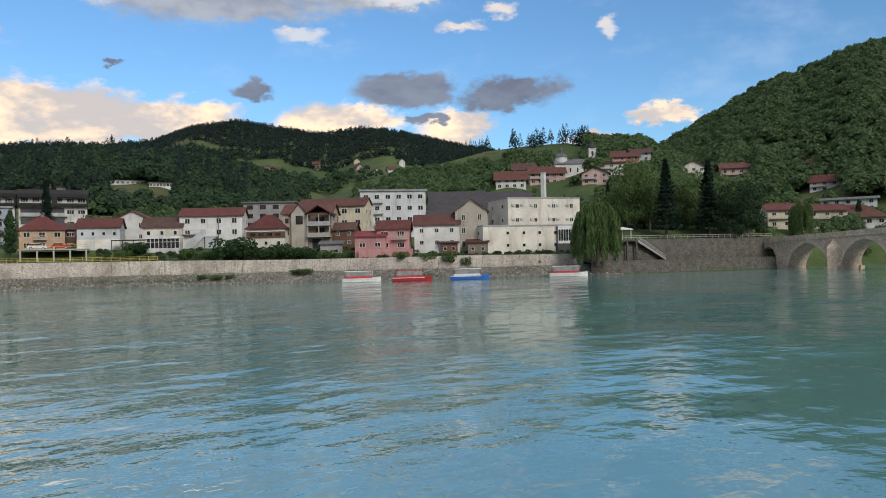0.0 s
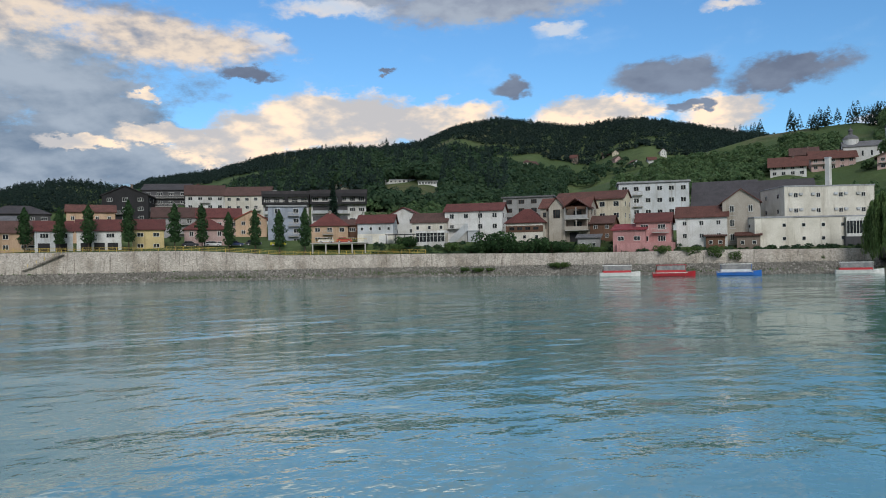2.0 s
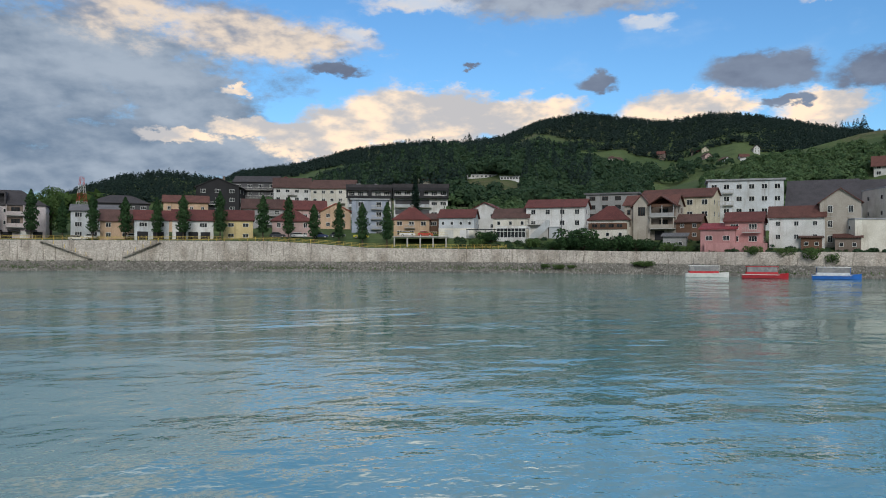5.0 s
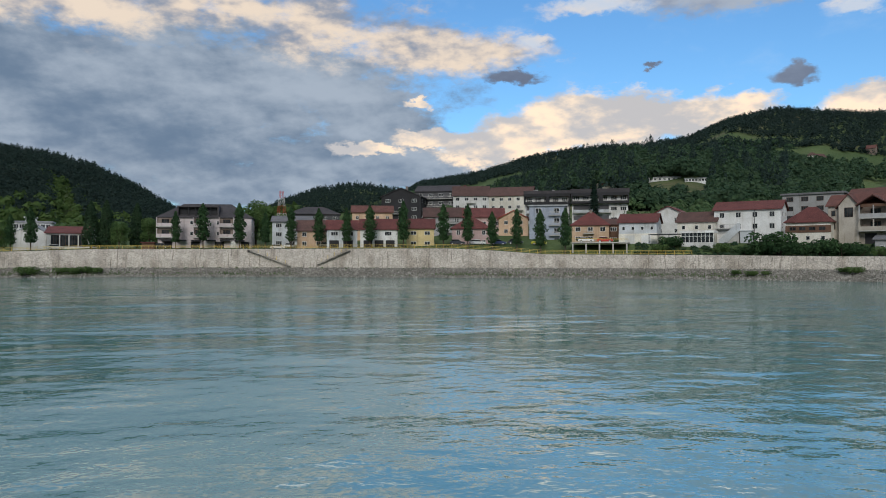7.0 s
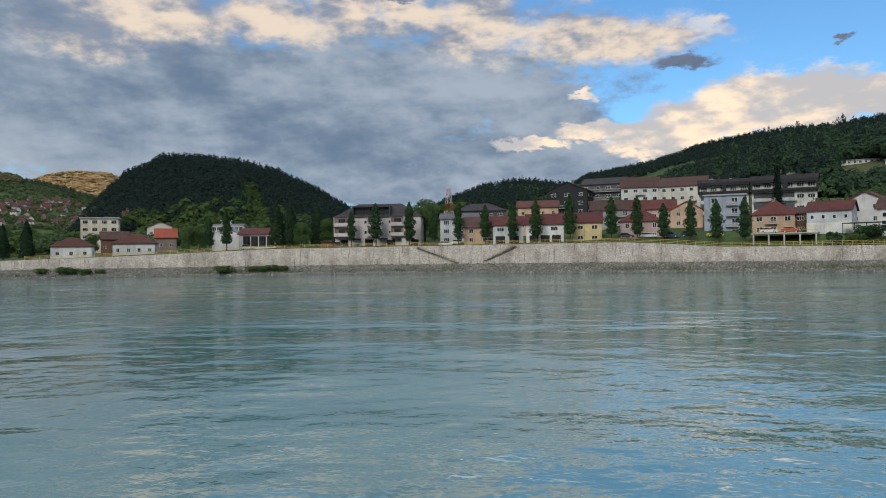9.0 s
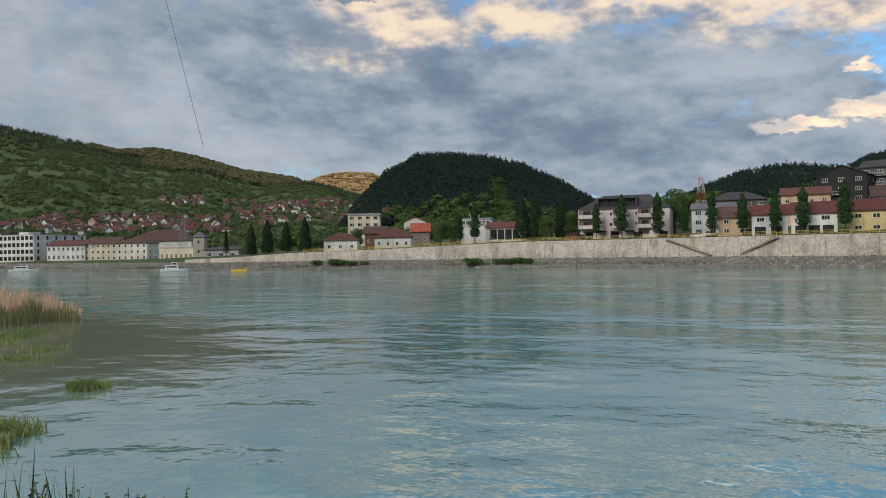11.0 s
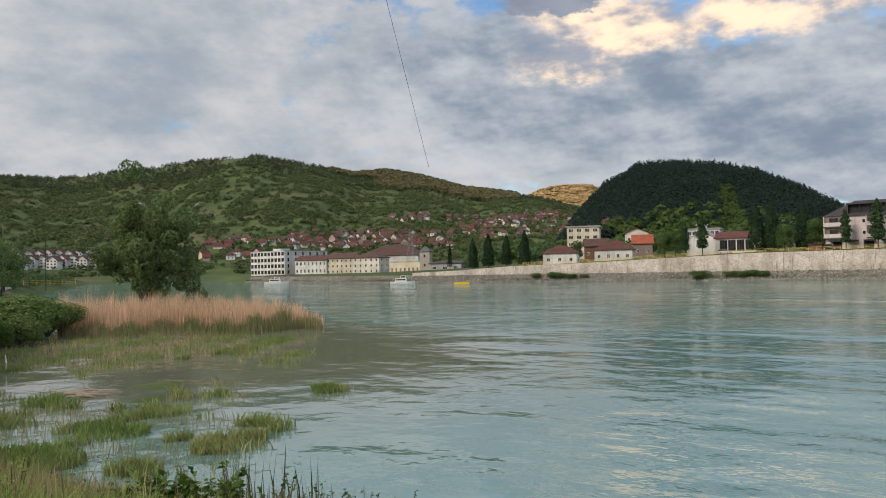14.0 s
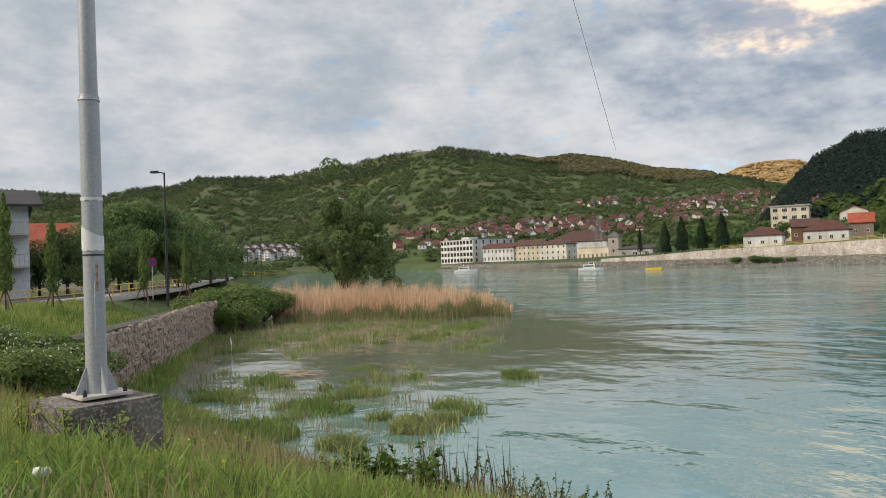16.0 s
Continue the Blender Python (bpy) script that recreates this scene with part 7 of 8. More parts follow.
for s in (-1.6, -0.05):
    bm = bmesh.new()
    prism(bm, [(0, 4.55), (8.1, -0.1), (8.1, 0.25), (0, 5.3)], s - 0.06, s + 0.06)
    part("stringer", bm, paint("grey"), T)
for k in (0.55, 1.0):
    bm = bmesh.new()
    tube(bm, (-6.2, -1.6, 5.2 + k), (0, -1.6, 5.2 + k), 0.05)
    tube(bm, (0, -1.6, 5.2 + k), (8.1, -1.6, k), 0.05)
    part("handrail", bm, TRIM, T)
for i in range(13):
    u = -6.0 + i * 1.15
    w = 5.2 if u < 0 else 5.2 - 5.2 * u / 8.1
    part("baluster", boxes([(u - 0.03, u + 0.03, -1.63, -1.57, w, w + 1.0)]), TRIM, T)
for u in (-5.8, -3.0, -0.3):
    part("pillar", boxes([(u - 0.2, u + 0.2, -1.5, -1.1, 0, 4.8)]), OLD_STONE, T)
T = thing("pergola", pose(173.2, 77.6, 8.5, 0, 0, -35), "white open pavilion at the edge of the terrace", "pavilion")
for px in (0, 4.5):
    for py in (0, 4.0):
        part("post", boxes([(px - 0.08, px + 0.08, py - 0.08, py + 0.08, 0, 2.7)]), FRAME_W, T)
bm = bmesh.new()
roof_mesh(bm, "hip", 4.5, 4.0, 2.7, 0.7, 0.4)
part("roof", bm, mat("canvas", (0.7, 0.7, 0.68), rough=0.8, scale=1), T)
quay_line = [q for q in offset_line(BANK, 4.4) if math.degrees(math.atan2(-q[0], q[1])) < -66.5]
railing("railing", "pale railing along the park terrace", quay_line, wall_top, 2.0, 1.0, (0.5, 0.98), TRIM, 0.08, 0.05)
# restaurant veranda and canopy
T = thing("veranda", pose(102.6, 172.8, 8.3, 0, 0, -44), "white glazed restaurant veranda with a dark canopy", "veranda")
part("base", boxes([(0, 8.1, 0, 4, -2, 0.9)]), paint("white"), T)
part("roof", boxes([(-0.3, 8.4, -0.3, 4.2, 3.3, 3.9)]), paint("white"), T)
part("glass", boxes([(0.05, 8.05, 0.06, 0.1, 0.9, 3.3)]), GLASS, T)
for i in range(9):
    part("mullion", boxes([(i * 1.0, i * 1.0 + 0.12, 0, 0.12, 0.9, 3.3)]), FRAME_W, T)
part("transom", boxes([(0, 8.1, 0.0, 0.12, 2.4, 2.5)]), FRAME_W, T)
part("canopy", boxes([(-8.5, -0.3, 0, 4, 3.0, 3.2)]), METAL_DARK, T)
for i in range(4):
    part("canopy_post", boxes([(-8.4 + i * 2.6, -8.25 + i * 2.6, 0.05, 0.2, -2.5, 3.0)]), METAL_DARK, T)
# overhead cable
bm = bmesh.new()
a, b = Vector((*polar(40.3, 60), 5 + 60 * math.tan(radians(21.5)))), Vector((*polar(36.9, 700), 5 + 700 * math.tan(radians(7.9))))
tube(bm, a, b, 0.02, 0.16, 5)
tagged(part("cable", bm, METAL_DARK, None), "thin dark overhead cable high over the river", "cable")

# ---------------------------------------------------------------- near bank
def blades(name, label, xy, h, w, material, lean=0.35, z=None, rg=None, category="grass"):
    """Bent grass blades, three triangles each, joined."""
    rg = rg or np.random.default_rng(len(xy))
    n = len(xy)
    zz = ground_z(xy[:, 0], xy[:, 1]) - 0.03 if z is None else np.broadcast_to(z, n)
    a = rg.uniform(0, 6.28, n)
    side = np.stack([np.cos(a), np.sin(a), 0 * a], 1) * (w * rg.uniform(0.6, 1.3, n))[:, None] / 2
    b = rg.uniform(0, 6.28, n)
    ln = (lean * h * rg.uniform(0.2, 1.2, n))[:, None] * np.stack([np.cos(b), np.sin(b), 0 * b], 1)
    root = np.stack([xy[:, 0], xy[:, 1], zz], 1)
    up = np.stack([0 * h, 0 * h, h], 1)
    mid, tip = root + up * 0.6 + ln * 0.35, root + up + ln
    v = np.stack([root - side, root + side, mid - side * 0.75, mid + side * 0.75, tip], 1).reshape(-1, 3)
    k = (np.arange(n) * 5)[:, None]
    f = np.concatenate([k + [0, 1, 3], k + [0, 3, 2], k + [2, 3, 4]], 1).reshape(-1, 3)
    return tagged(raw(name, v, f, material), label, category, kind="stuff")


GRASS = leaf("grass", (0.200, 0.290, 0.075), (0.310, 0.360, 0.115))
GRASS_DRY = leaf("grass_dry", (0.36, 0.29, 0.17), (0.27, 0.23, 0.12))
GRASS_MARSH = leaf("grass_marsh", (0.160, 0.240, 0.070), (0.260, 0.290, 0.120))
REED_TAN = leaf("reed_tan", (0.68, 0.50, 0.35), (0.58, 0.42, 0.28))
REED_GREEN = leaf("reed_green", (0.15, 0.175, 0.075), (0.27, 0.24, 0.13))
HERB = leaf("herb", (0.165, 0.265, 0.065), (0.270, 0.345, 0.095))
FLOWER_Y = mat("flower_yellow", (0.75, 0.58, 0.05), rough=0.7, scale=5)
rg = np.random.default_rng(21)


def open_water(p):
    """Keeps the channel between the two belts of marsh clear."""
    az, r = np.degrees(np.arctan2(-p[:, 0], p[:, 1])), np.hypot(p[:, 0], p[:, 1])
    mid = 38 + 2.5 * np.sin(az * 0.5) + 1.2 * np.sin(az * 1.7)
    half = np.interp(az, [46, 50.5, 54, 66, 70.5], [3.0, 4.5, 6.5, 5, 0.0]) + 0.9 * np.sin(az * 2.9)
    return p[np.abs(r - mid) > half]




def land(p, lo):
    return p[-line_dist(p[:, 0], p[:, 1], NEAR_BANK)[0] > lo]


def OFF_BLOCK(p):
    """Keeps the block clear, and the grass before it thin."""
    az, r = np.degrees(np.arctan2(-p[:, 0], p[:, 1])), np.hypot(p[:, 0], p[:, 1])
    front = (np.abs(az - 75.5) < 6.0) & (r > 5.6) & (r < 9.6) & (np.arange(len(p)) % 6 > 0)
    return p[(np.hypot(p[:, 0] + 9.35, p[:, 1] - 2.34) > 0.85) & ~front]



p = OFF_BLOCK(land(scatter(90000, 26, 96, 3.2, 21, rg), -0.3))
blades("grass", "lush green meadow grass on the near bank", p, rg.uniform(0.12, 0.36, len(p)), 0.011, GRASS, 0.6)
p = OFF_BLOCK(land(scatter(15000, 26, 96, 3.2, 21, rg), -0.3))
p = p[np.sin(p[:, 0] * 1.3 + 1) * np.sin(p[:, 1] * 1.7) > -0.1]
blades("dry_grass", "yellowed grass stems among the green", p, rg.uniform(0.35, 0.65, len(p)), 0.010, GRASS_DRY, 0.3)
# shorter turf round the block, leafy herbs and yellow flowers among the grass
p = land(scatter(26000, 66, 86, 5.2, 10.2, rg), -0.3)
p = p[np.hypot(p[:, 0] + 9.35, p[:, 1] - 2.34) > 0.85]
blades("short_grass", "short bright grass round the concrete block", p, rg.uniform(0.05, 0.16, len(p)), 0.012, GRASS, 0.7)
p = land(scatter(52000, 26, 96, 3.4, 20, rg), -0.3)
p = p[np.sin(p[:, 0] * 0.9 + 0.4) + np.sin(p[:, 1] * 1.1 + 0.7 * p[:, 0]) + 0.5 * np.sin(p[:, 1] * 3.7) > 0.1]
p = p[np.hypot(p[:, 0] + 9.35, p[:, 1] - 2.34) > 0.95]
blades("herbs", "broad-leaved green herbs growing among the meadow grass", p, rg.uniform(0.08, 0.34, len(p)), 0.032, HERB, 0.9)
p = land(scatter(150, 26, 90, 4.5, 14, rg), -0.2)
blades("yellow_flowers", "small yellow meadow flowers", p, rg.uniform(0.012, 0.022, len(p)), 0.022, FLOWER_Y, 0.6, ground_z(p[:, 0], p[:, 1]) + rg.uniform(0.2, 0.36, len(p)), category="flowers")
p = land(scatter(420, 76.0, 83.5, 18.5, 29.5, rg), 0.2)
blades("bramble_flowers", "white bramble blossom on the slope", p, rg.uniform(0.03, 0.05, len(p)), 0.05, mat("blossom", (0.62, 0.61, 0.55), rough=0.8, scale=5), 0.5, ground_z(p[:, 0], p[:, 1]) + rg.uniform(0.7, 1.5, len(p)), category="flowers")
p = land(scatter(30000, 64, 86, 20, 58, rg), -0.5)
blades("grass", "rough green grass on the slope below the railing", p, rg.uniform(0.25, 0.6, len(p)), 0.05, GRASS, 0.5)

# marsh tufts standing in shallow water
cells = []
for a, d, ra, rd, n in ((48.3, 31.5, 2.6, 0.9, 3400), (45.2, 31.3, 1.6, 0.7, 1500), (51.5, 31.8, 2.0, 0.7, 1800), (50.5, 24.0, 2.4, 1.8, 3600), (54.0, 23.0, 2.6, 2.4, 3600), (49.0, 55.0, 2.5, 3.0, 3000), (56.5, 25.5, 3.2, 3.4, 4200), (60.5, 28.5, 3.8, 4.0, 4200), (64.5, 23.0, 4.0, 4.0, 4500), (68.5, 29.0, 3.0, 6.0, 4200), (50.5, 40.5, 3.0, 3.0, 2600),
                        (55.0, 45.0, 4.5, 5.0, 4500), (61.5, 50.0, 4.5, 7.0, 5000), (66.5, 44.0, 2.6, 9.0, 3600), (47.4, 45.5, 1.4, 1.4, 700), (59.0, 20.5, 2.5, 1.6, 1500), (53.0, 58.0, 5.0, 4.0, 3600), (63.0, 36.0, 5.5, 9.0, 6500), (58.0, 33.0, 5.0, 6.0, 4200), (70.5, 22.0, 3.0, 4.0, 4000), (52.0, 50.0, 4.0, 5.0, 3500), (60.0, 60.0, 5.0, 5.0, 4500), (66.5, 54.0, 2.5, 6.0, 3500)):
    t, u = rg.normal(0, 0.45, n), rg.normal(0, 0.45, n)
    ang = np.radians(a + t * ra)
    r = d + u * rd
    cells.append(np.stack([-r * np.sin(ang), r * np.cos(ang)], 1))
p = open_water(np.concatenate(cells))
p = p[(np.sin(p[:, 0] * 1.1 + 0.6 * p[:, 1]) + np.sin(p[:, 1] * 1.9 - 0.4 * p[:, 0]) + 0.6 * np.sin(p[:, 0] * 3.1)) > 0.45]
z = np.maximum(ground_z(p[:, 0], p[:, 1]), -0.12) - 0.02
blades("marsh_grass", "green marsh grass tufts standing in shallow water", p, rg.uniform(0.18, 0.52, len(p)), 0.05, GRASS_MARSH, 0.6, z)
p = np.concatenate([scatter(15000, 51, 71, 17, 66, rg), scatter(320, 46.6, 49.2, 45, 48, rg)])
p = open_water(p)
p = p[(np.sin(p[:, 0] * 0.7 + 0.5 * p[:, 1]) + np.sin(p[:, 1] * 1.3 - 0.6 * p[:, 0])) > -0.5]
z = np.maximum(ground_z(p[:, 0], p[:, 1]), -0.12) - 0.02
blades("dry_stems", "pale dead stems in the shallows", p, rg.uniform(0.15, 0.6, len(p)), 0.024, GRASS_DRY, 0.45, z)


# reed bed
def reed_spots(n, front, back):
    az = 45.2 + np.abs(rg.normal(0, 0.9, n)) * (rg.uniform(0, 1, n) > 0.4) + 18.2 * rg.uniform(0, 1, n) ** 0.85
    az = az[az < 63.6]
    n = len(az)
    f = 66.5 + 2.0 * np.sin(az * 0.7) + np.clip(az - 55, 0, 9) * 0.5
    r = f + front + rg.normal(0, 0.7, n) + (back - front) * rg.uniform(0, 1, n) ** 0.8 * np.clip((az - 44.9) / 5.0, 0.05, 1)
    a = np.radians(az)
    return np.stack([-r * np.sin(a), r * np.cos(a)], 1), az


p, az = reed_spots(12500, 1.5, 15.0)
h = np.interp(az, [45.4, 47, 50, 56, 63], [0.9, 1.7, 2.3, 2.7, 2.7]) * rg.uniform(0.55, 1.12, len(p)) * (1 + 0.10 * np.sin(az * 4.3) + 0.07 * np.sin(az * 11))
blades("reed_bed", "tall tan dry reeds with feathery tops", p, h * 1.15, 0.042, REED_TAN, 0.20, -0.15, category="reeds")
p, az = reed_spots(6500, -3.8, 3.0)
blades("green_reeds", "fresh green reeds along the edge of the dry ones", p, np.interp(az, [45.4, 48, 52, 63], [1.3, 1.9, 1.3, 1.1]) * rg.uniform(0.35, 1.1, len(p)) * (1 + 0.25 * np.sin(az * 2.9)), 0.045, REED_GREEN, 0.25, -0.15, category="reeds")


def reed_tree():
    rg = np.random.default_rng(77)
    x, y = polar(57.9, 86)
    T = thing("willow_tree", pose(x, y, -0.2), "round green riverside tree with many stems behind the reeds", "tree")
    T.scale = (1.0, 1.0, 1.16)
    bm = bmesh.new()
    cl = []
    tube(bm, (0, 0, 0), (0.1, 0, 1.6), 0.45, 0.38, 10)
    for i in range(15):
        a = i * 2.399
        out = rg.uniform(1.2, 5.0)
        knee = Vector((out * 0.4 * math.cos(a), out * 0.4 * math.sin(a), rg.uniform(3.0, 5.0)))
        end = Vector((out * math.cos(a), out * math.sin(a), rg.uniform(6.0, 11.8) * (1 - 0.05 * out)))
        tube(bm, (0.1, 0, 1.3), knee, 0.18, 0.11, 7)
        tube(bm, knee, end, 0.11, 0.04, 6)
        for j in range(4):
            tip = end + Vector(rg.normal(0, 1.1, 3))
            tube(bm, knee.lerp(end, rg.uniform(0.3, 0.9)), tip, 0.04, 0.012, 4)
            cl.append((*tip, rg.uniform(0.7, 1.35), rg.uniform(0.6, 1.1)))
        cl.append((*end, rg.uniform(1.0, 1.6), rg.uniform(0.9, 1.4)))
    for i in range(16):
        a, rr = rg.uniform(0, 6.28), rg.uniform(2.0, 5.2)
        cl.append((rr * math.cos(a), rr * math.sin(a), rg.uniform(3.0, 8.5), rg.uniform(0.6, 1.2), rg.uniform(0.5, 1.1)))
    part("trunk", bm, BARK, T)
    c, d = crown_points(cl, 26000, rg)
    v, f = leaf_quads(c, d + (0, 0, 0.3), 0.125, rg, 0.6, 1.3)
    raw("crown", v, f, leaf("riverside", (0.125, 0.185, 0.072), (0.170, 0.230, 0.095), 0.5), T)


reed_tree()
for a, d, h, sp, lv in ((67.6, 63.5, 2.9, 1.3, None), (66.6, 65, 3.3, 1.3, None), (65.4, 66.5, 3.4, 1.4, None), (64.2, 68, 3.0, 1.4, None), (63.3, 70, 2.6, 1.4, None), (67.4, 60.0, 1.9, 1.0, LEAF_LIGHT), (65.8, 62.5, 2.0, 1.3, None), (68.6, 67, 3.0, 1.2, None), (66.0, 72, 3.4, 1.4, None)):
    x, y = polar(a, d)
    tree("bush", x, y, h, "dense green bush at the end of the stone wall" if lv is None else "bright yellow-green young bush", 1, sp, max(gz(x, y), 0.1), leaves=lv or LEAF_BANK, group="bank bushes")
for a, d, h, sp in ((78.6, 22, 1.3, 1.4), (77.4, 25, 1.5, 1.4), (80.5, 20, 1.2, 1.3), (76.8, 28, 1.4, 1.2), (82.0, 24, 1.5, 1.3), (79.6, 27, 1.5, 1.4)):
    x, y = polar(a, d)
    tree("bush", x, y, h, "low bramble bush with pale flowers on the slope", 1, sp, None, leaves=LEAF_BANK, group="brambles")


def shore_grass():
    rg = np.random.default_rng(31)
    P = np.array(resample(FAR_BANK[2:17], 0.10))
    t = np.gradient(P, axis=0)
    t /= np.linalg.norm(t, axis=1, keepdims=True)
    P, t = np.repeat(P, 3, axis=0), np.repeat(t, 3, axis=0)
    run = np.arange(len(P)) * 0.033
    s = np.abs(rg.normal(0, 0.9, len(P))) + 0.25
    thick = np.sin(run * 0.11) + np.sin(run * 0.047 + 2) + 0.6 * np.sin(run * 0.41 + 1)
    keep = (thick > rg.uniform(-1.2, 1.6, len(P))) & (s < 1.1 + 0.9 * np.clip(thick, 0, 2))
    P, t, s = P[keep], t[keep], s[keep]
    q = P + np.stack([-t[:, 1], t[:, 0]], 1) * s[:, None]
    blades("shore_grass", "dark green weeds along the foot of the rubble slope", q, rg.uniform(0.25, 0.75, len(q)), 0.16, LEAF_BROAD, 0.8, None, rg)


shore_grass()


# weeds in front
def weed(x, y, h, label, n_leaf, size, material, name="weed", stems=5):
    rg = np.random.default_rng(int(abs(x * 100 + y * 17)))
    T = thing(name, pose(x, y, gz(x, y) - 0.03), label, "plant", "foreground weeds")
    bm = bmesh.new()
    cs, ns = [], []
    for i in range(stems):
        a = rg.uniform(0, 6.28)
        tip = Vector((rg.normal(0, 0.28) * h, rg.normal(0, 0.28) * h, h * rg.uniform(0.7, 1.0)))
        tube(bm, (0.04 * math.cos(a), 0.04 * math.sin(a), 0), tip, 0.008, 0.003, 4)
        for j in range(n_leaf // stems):
            q = tip * rg.uniform(0.3, 1.02)
            cs.append(np.array(q) + rg.normal(0, size * 0.7, 3))
            ns.append((rg.normal(0, 0.5), rg.normal(0, 0.5), 1))
    part("stem_tuft", bm, BARK if material is not LEAF_LIGHT else GRASS, T)["kind"] = "stuff"
    v, f = leaf_quads(np.array(cs), np.array(ns), size, rg, 0.3, 1.3)
    raw("foliage", v, f, material, T)


for i in range(7):
    x, y = polar(53.0 + i * 0.9 + 0.5 * math.sin(i * 4.7), 8.6 + 0.9 * abs(math.sin(i * 2.9)))
    weed(x, y, 0.62 + 0.08 * (i % 2), "leafy bright green weed on the bank edge", 150, 0.042, LEAF_LIGHT)
for i in range(12):
    x, y = polar(37.5 + i * 1.25 + 0.6 * math.sin(i * 7.1), 9.5 - 0.8 * abs(math.sin(i * 3.3)))
    weed(x, y, 0.34 + 0.36 * abs(math.sin(i * 5.1)), "twiggy green weed with tiny leaves", 190, 0.020, LEAF_BROAD, stems=8)
for i in range(9):
    x, y = polar(58 + i * 2.8, 8.2 + 0.7 * (i % 3))
    weed(x, y, 0.5, "green herb among the grass", 70, 0.03, GRASS, stems=7)
q = [polar(45.0 + 7.5 * abs(math.sin(i * 12.9)), 13.6 + 1.6 * math.sin(i * 7.7)) for i in range(64)]
p = np.array(q)
blades("sedge", "dark upright sedge spikes at the water's edge", p, rg.uniform(0.7, 1.5, len(p)), 0.034, leaf("sedge", (0.05, 0.06, 0.035), (0.08, 0.08, 0.045)), 0.16, None, category="sedge")
p = np.array([polar(53 + 12 * abs(math.sin(i * 5.3)), 12.5 + 3.5 * abs(math.sin(i * 3.1))) for i in range(60)])
blades("sedge", "thin upright stalks at the water's edge", p, rg.uniform(0.6, 1.2, len(p)), 0.018, GRASS_MARSH, 0.2, None, category="sedge")


# ---- steel pole on its concrete block
def steel_pole():
    steel = mat("painted_steel", (0.36, 0.38, 0.41), (0.33, 0.35, 0.38), rough=0.45, metal=0.1, scale=1.2, bump=0.001, fine=30)
    conc = mat("weathered_concrete", (0.20, 0.185, 0.165), (0.10, 0.09, 0.08), rough=0.95, scale=2.2, bump=0.02, fine=12, third=(0.30, 0.28, 0.25))
    T = thing("concrete_block", pose(-9.35, 2.34, 0, 0, 0, 98), "weathered dark concrete foundation block in the grass", "foundation")
    bm = bmesh.new()
    box(bm, -0.55, 0.55, -0.57, 0.57, 1.6, 3.54)
    bmesh.ops.bevel(bm, geom=list(bm.edges), offset=0.03, segments=2, affect="EDGES")
    bmesh.ops.subdivide_edges(bm, edges=list(bm.edges), cuts=3, use_grid_fill=True)
    for v in bm.verts:
        v.co += noise.noise_vector(v.co * 4.0) * 0.016
    part("block", bm, conc, T)
    P = thing("steel_pole", pose(-9.35, 2.36, 3.55, 0, 0, 98), "grey steel pole bolted to a concrete block, with torn tape", "pole")
    part("base_plate", boxes([(-0.29, 0.29, -0.29, 0.29, 0.02, 0.05)]), mat("base_plate_paint", (0.52, 0.50, 0.46), (0.38, 0.36, 0.33), rough=0.7, scale=6), P)
    bm = bmesh.new()
    tube(bm, (0, 0, 0.05), (0, 0, 3.55), 0.118, 0.112, 28)
    part("lower_shaft", bm, steel, P)
    bm = bmesh.new()
    tube(bm, (0, 0, 3.50), (0, 0, 3.56), 0.122, 0.108, 28)
    tube(bm, (0, 0, 3.56), (0, 0, 9.5), 0.100, 0.075, 28)
    part("upper_shaft", bm, steel, P)
    for i in range(4):
        a = math.pi / 4 + i * math.pi / 2 - 0.75
        bm = bmesh.new()
        prism(bm, [(0.112, 0.05), (0.25, 0.05), (0.24, 0.09), (0.125, 0.36), (0.112, 0.36)], -0.008, 0.008)
        bmesh.ops.rotate(bm, verts=bm.verts, cent=(0, 0, 0), matrix=Matrix.Rotation(a, 3, "Z"))
        part("gusset", bm, steel, P)
    for sx in (-0.23, 0.23):
        for sy in (-0.23, 0.23):
            bm = bmesh.new()
            tube(bm, (sx, sy, 0.05), (sx, sy, 0.10), 0.026, n=6)
            tube(bm, (sx, sy, 0.10), (sx, sy, 0.13), 0.014, n=8)
            part("bolt", bm, METAL_DARK, P)
    tape = mat("torn_white_tape", (0.72, 0.73, 0.75), (0.60, 0.61, 0.63), rough=0.5, scale=8, bump=0.004)
    for z0, z1, sl in ((2.31, 2.35, 0.0), (1.72, 2.03, 0.09)):
        bm = bmesh.new()
        n = 28
        lo = [bm.verts.new((0.122 * math.cos(6.2832 * i / n), 0.122 * math.sin(6.2832 * i / n), z0 + 0.01 * math.sin(i * 1.9))) for i in range(n)]
        hi = [bm.verts.new((0.122 * math.cos(6.2832 * i / n), 0.122 * math.sin(6.2832 * i / n), z1 - sl * (0.5 + 0.5 * math.sin(6.2832 * i / n + 2.4)) * 1.6)) for i in range(n)]
        for i in range(n):
            bm.faces.new((lo[i], lo[(i + 1) % n], hi[(i + 1) % n], hi[i]))
        part("tape", bm, tape, P)
    bm = bmesh.new()
    tube(bm, (0, 0, 1.66), (0, 0, 1.68), 0.121, n=28)
    part("clamp", bm, METAL_DARK, P)
    part("hatch", boxes([(-0.045, 0.045, -0.1215, -0.105, 0.55, 1.35)]), steel, P, "flush inspection hatch")
    part("rust_patch", boxes([(-0.03, 0.0, -0.1225, -0.11, 1.25, 1.55)]), mat("rust", (0.30, 0.13, 0.07), (0.36, 0.30, 0.26), rough=0.9, scale=14), P)


steel_pole()


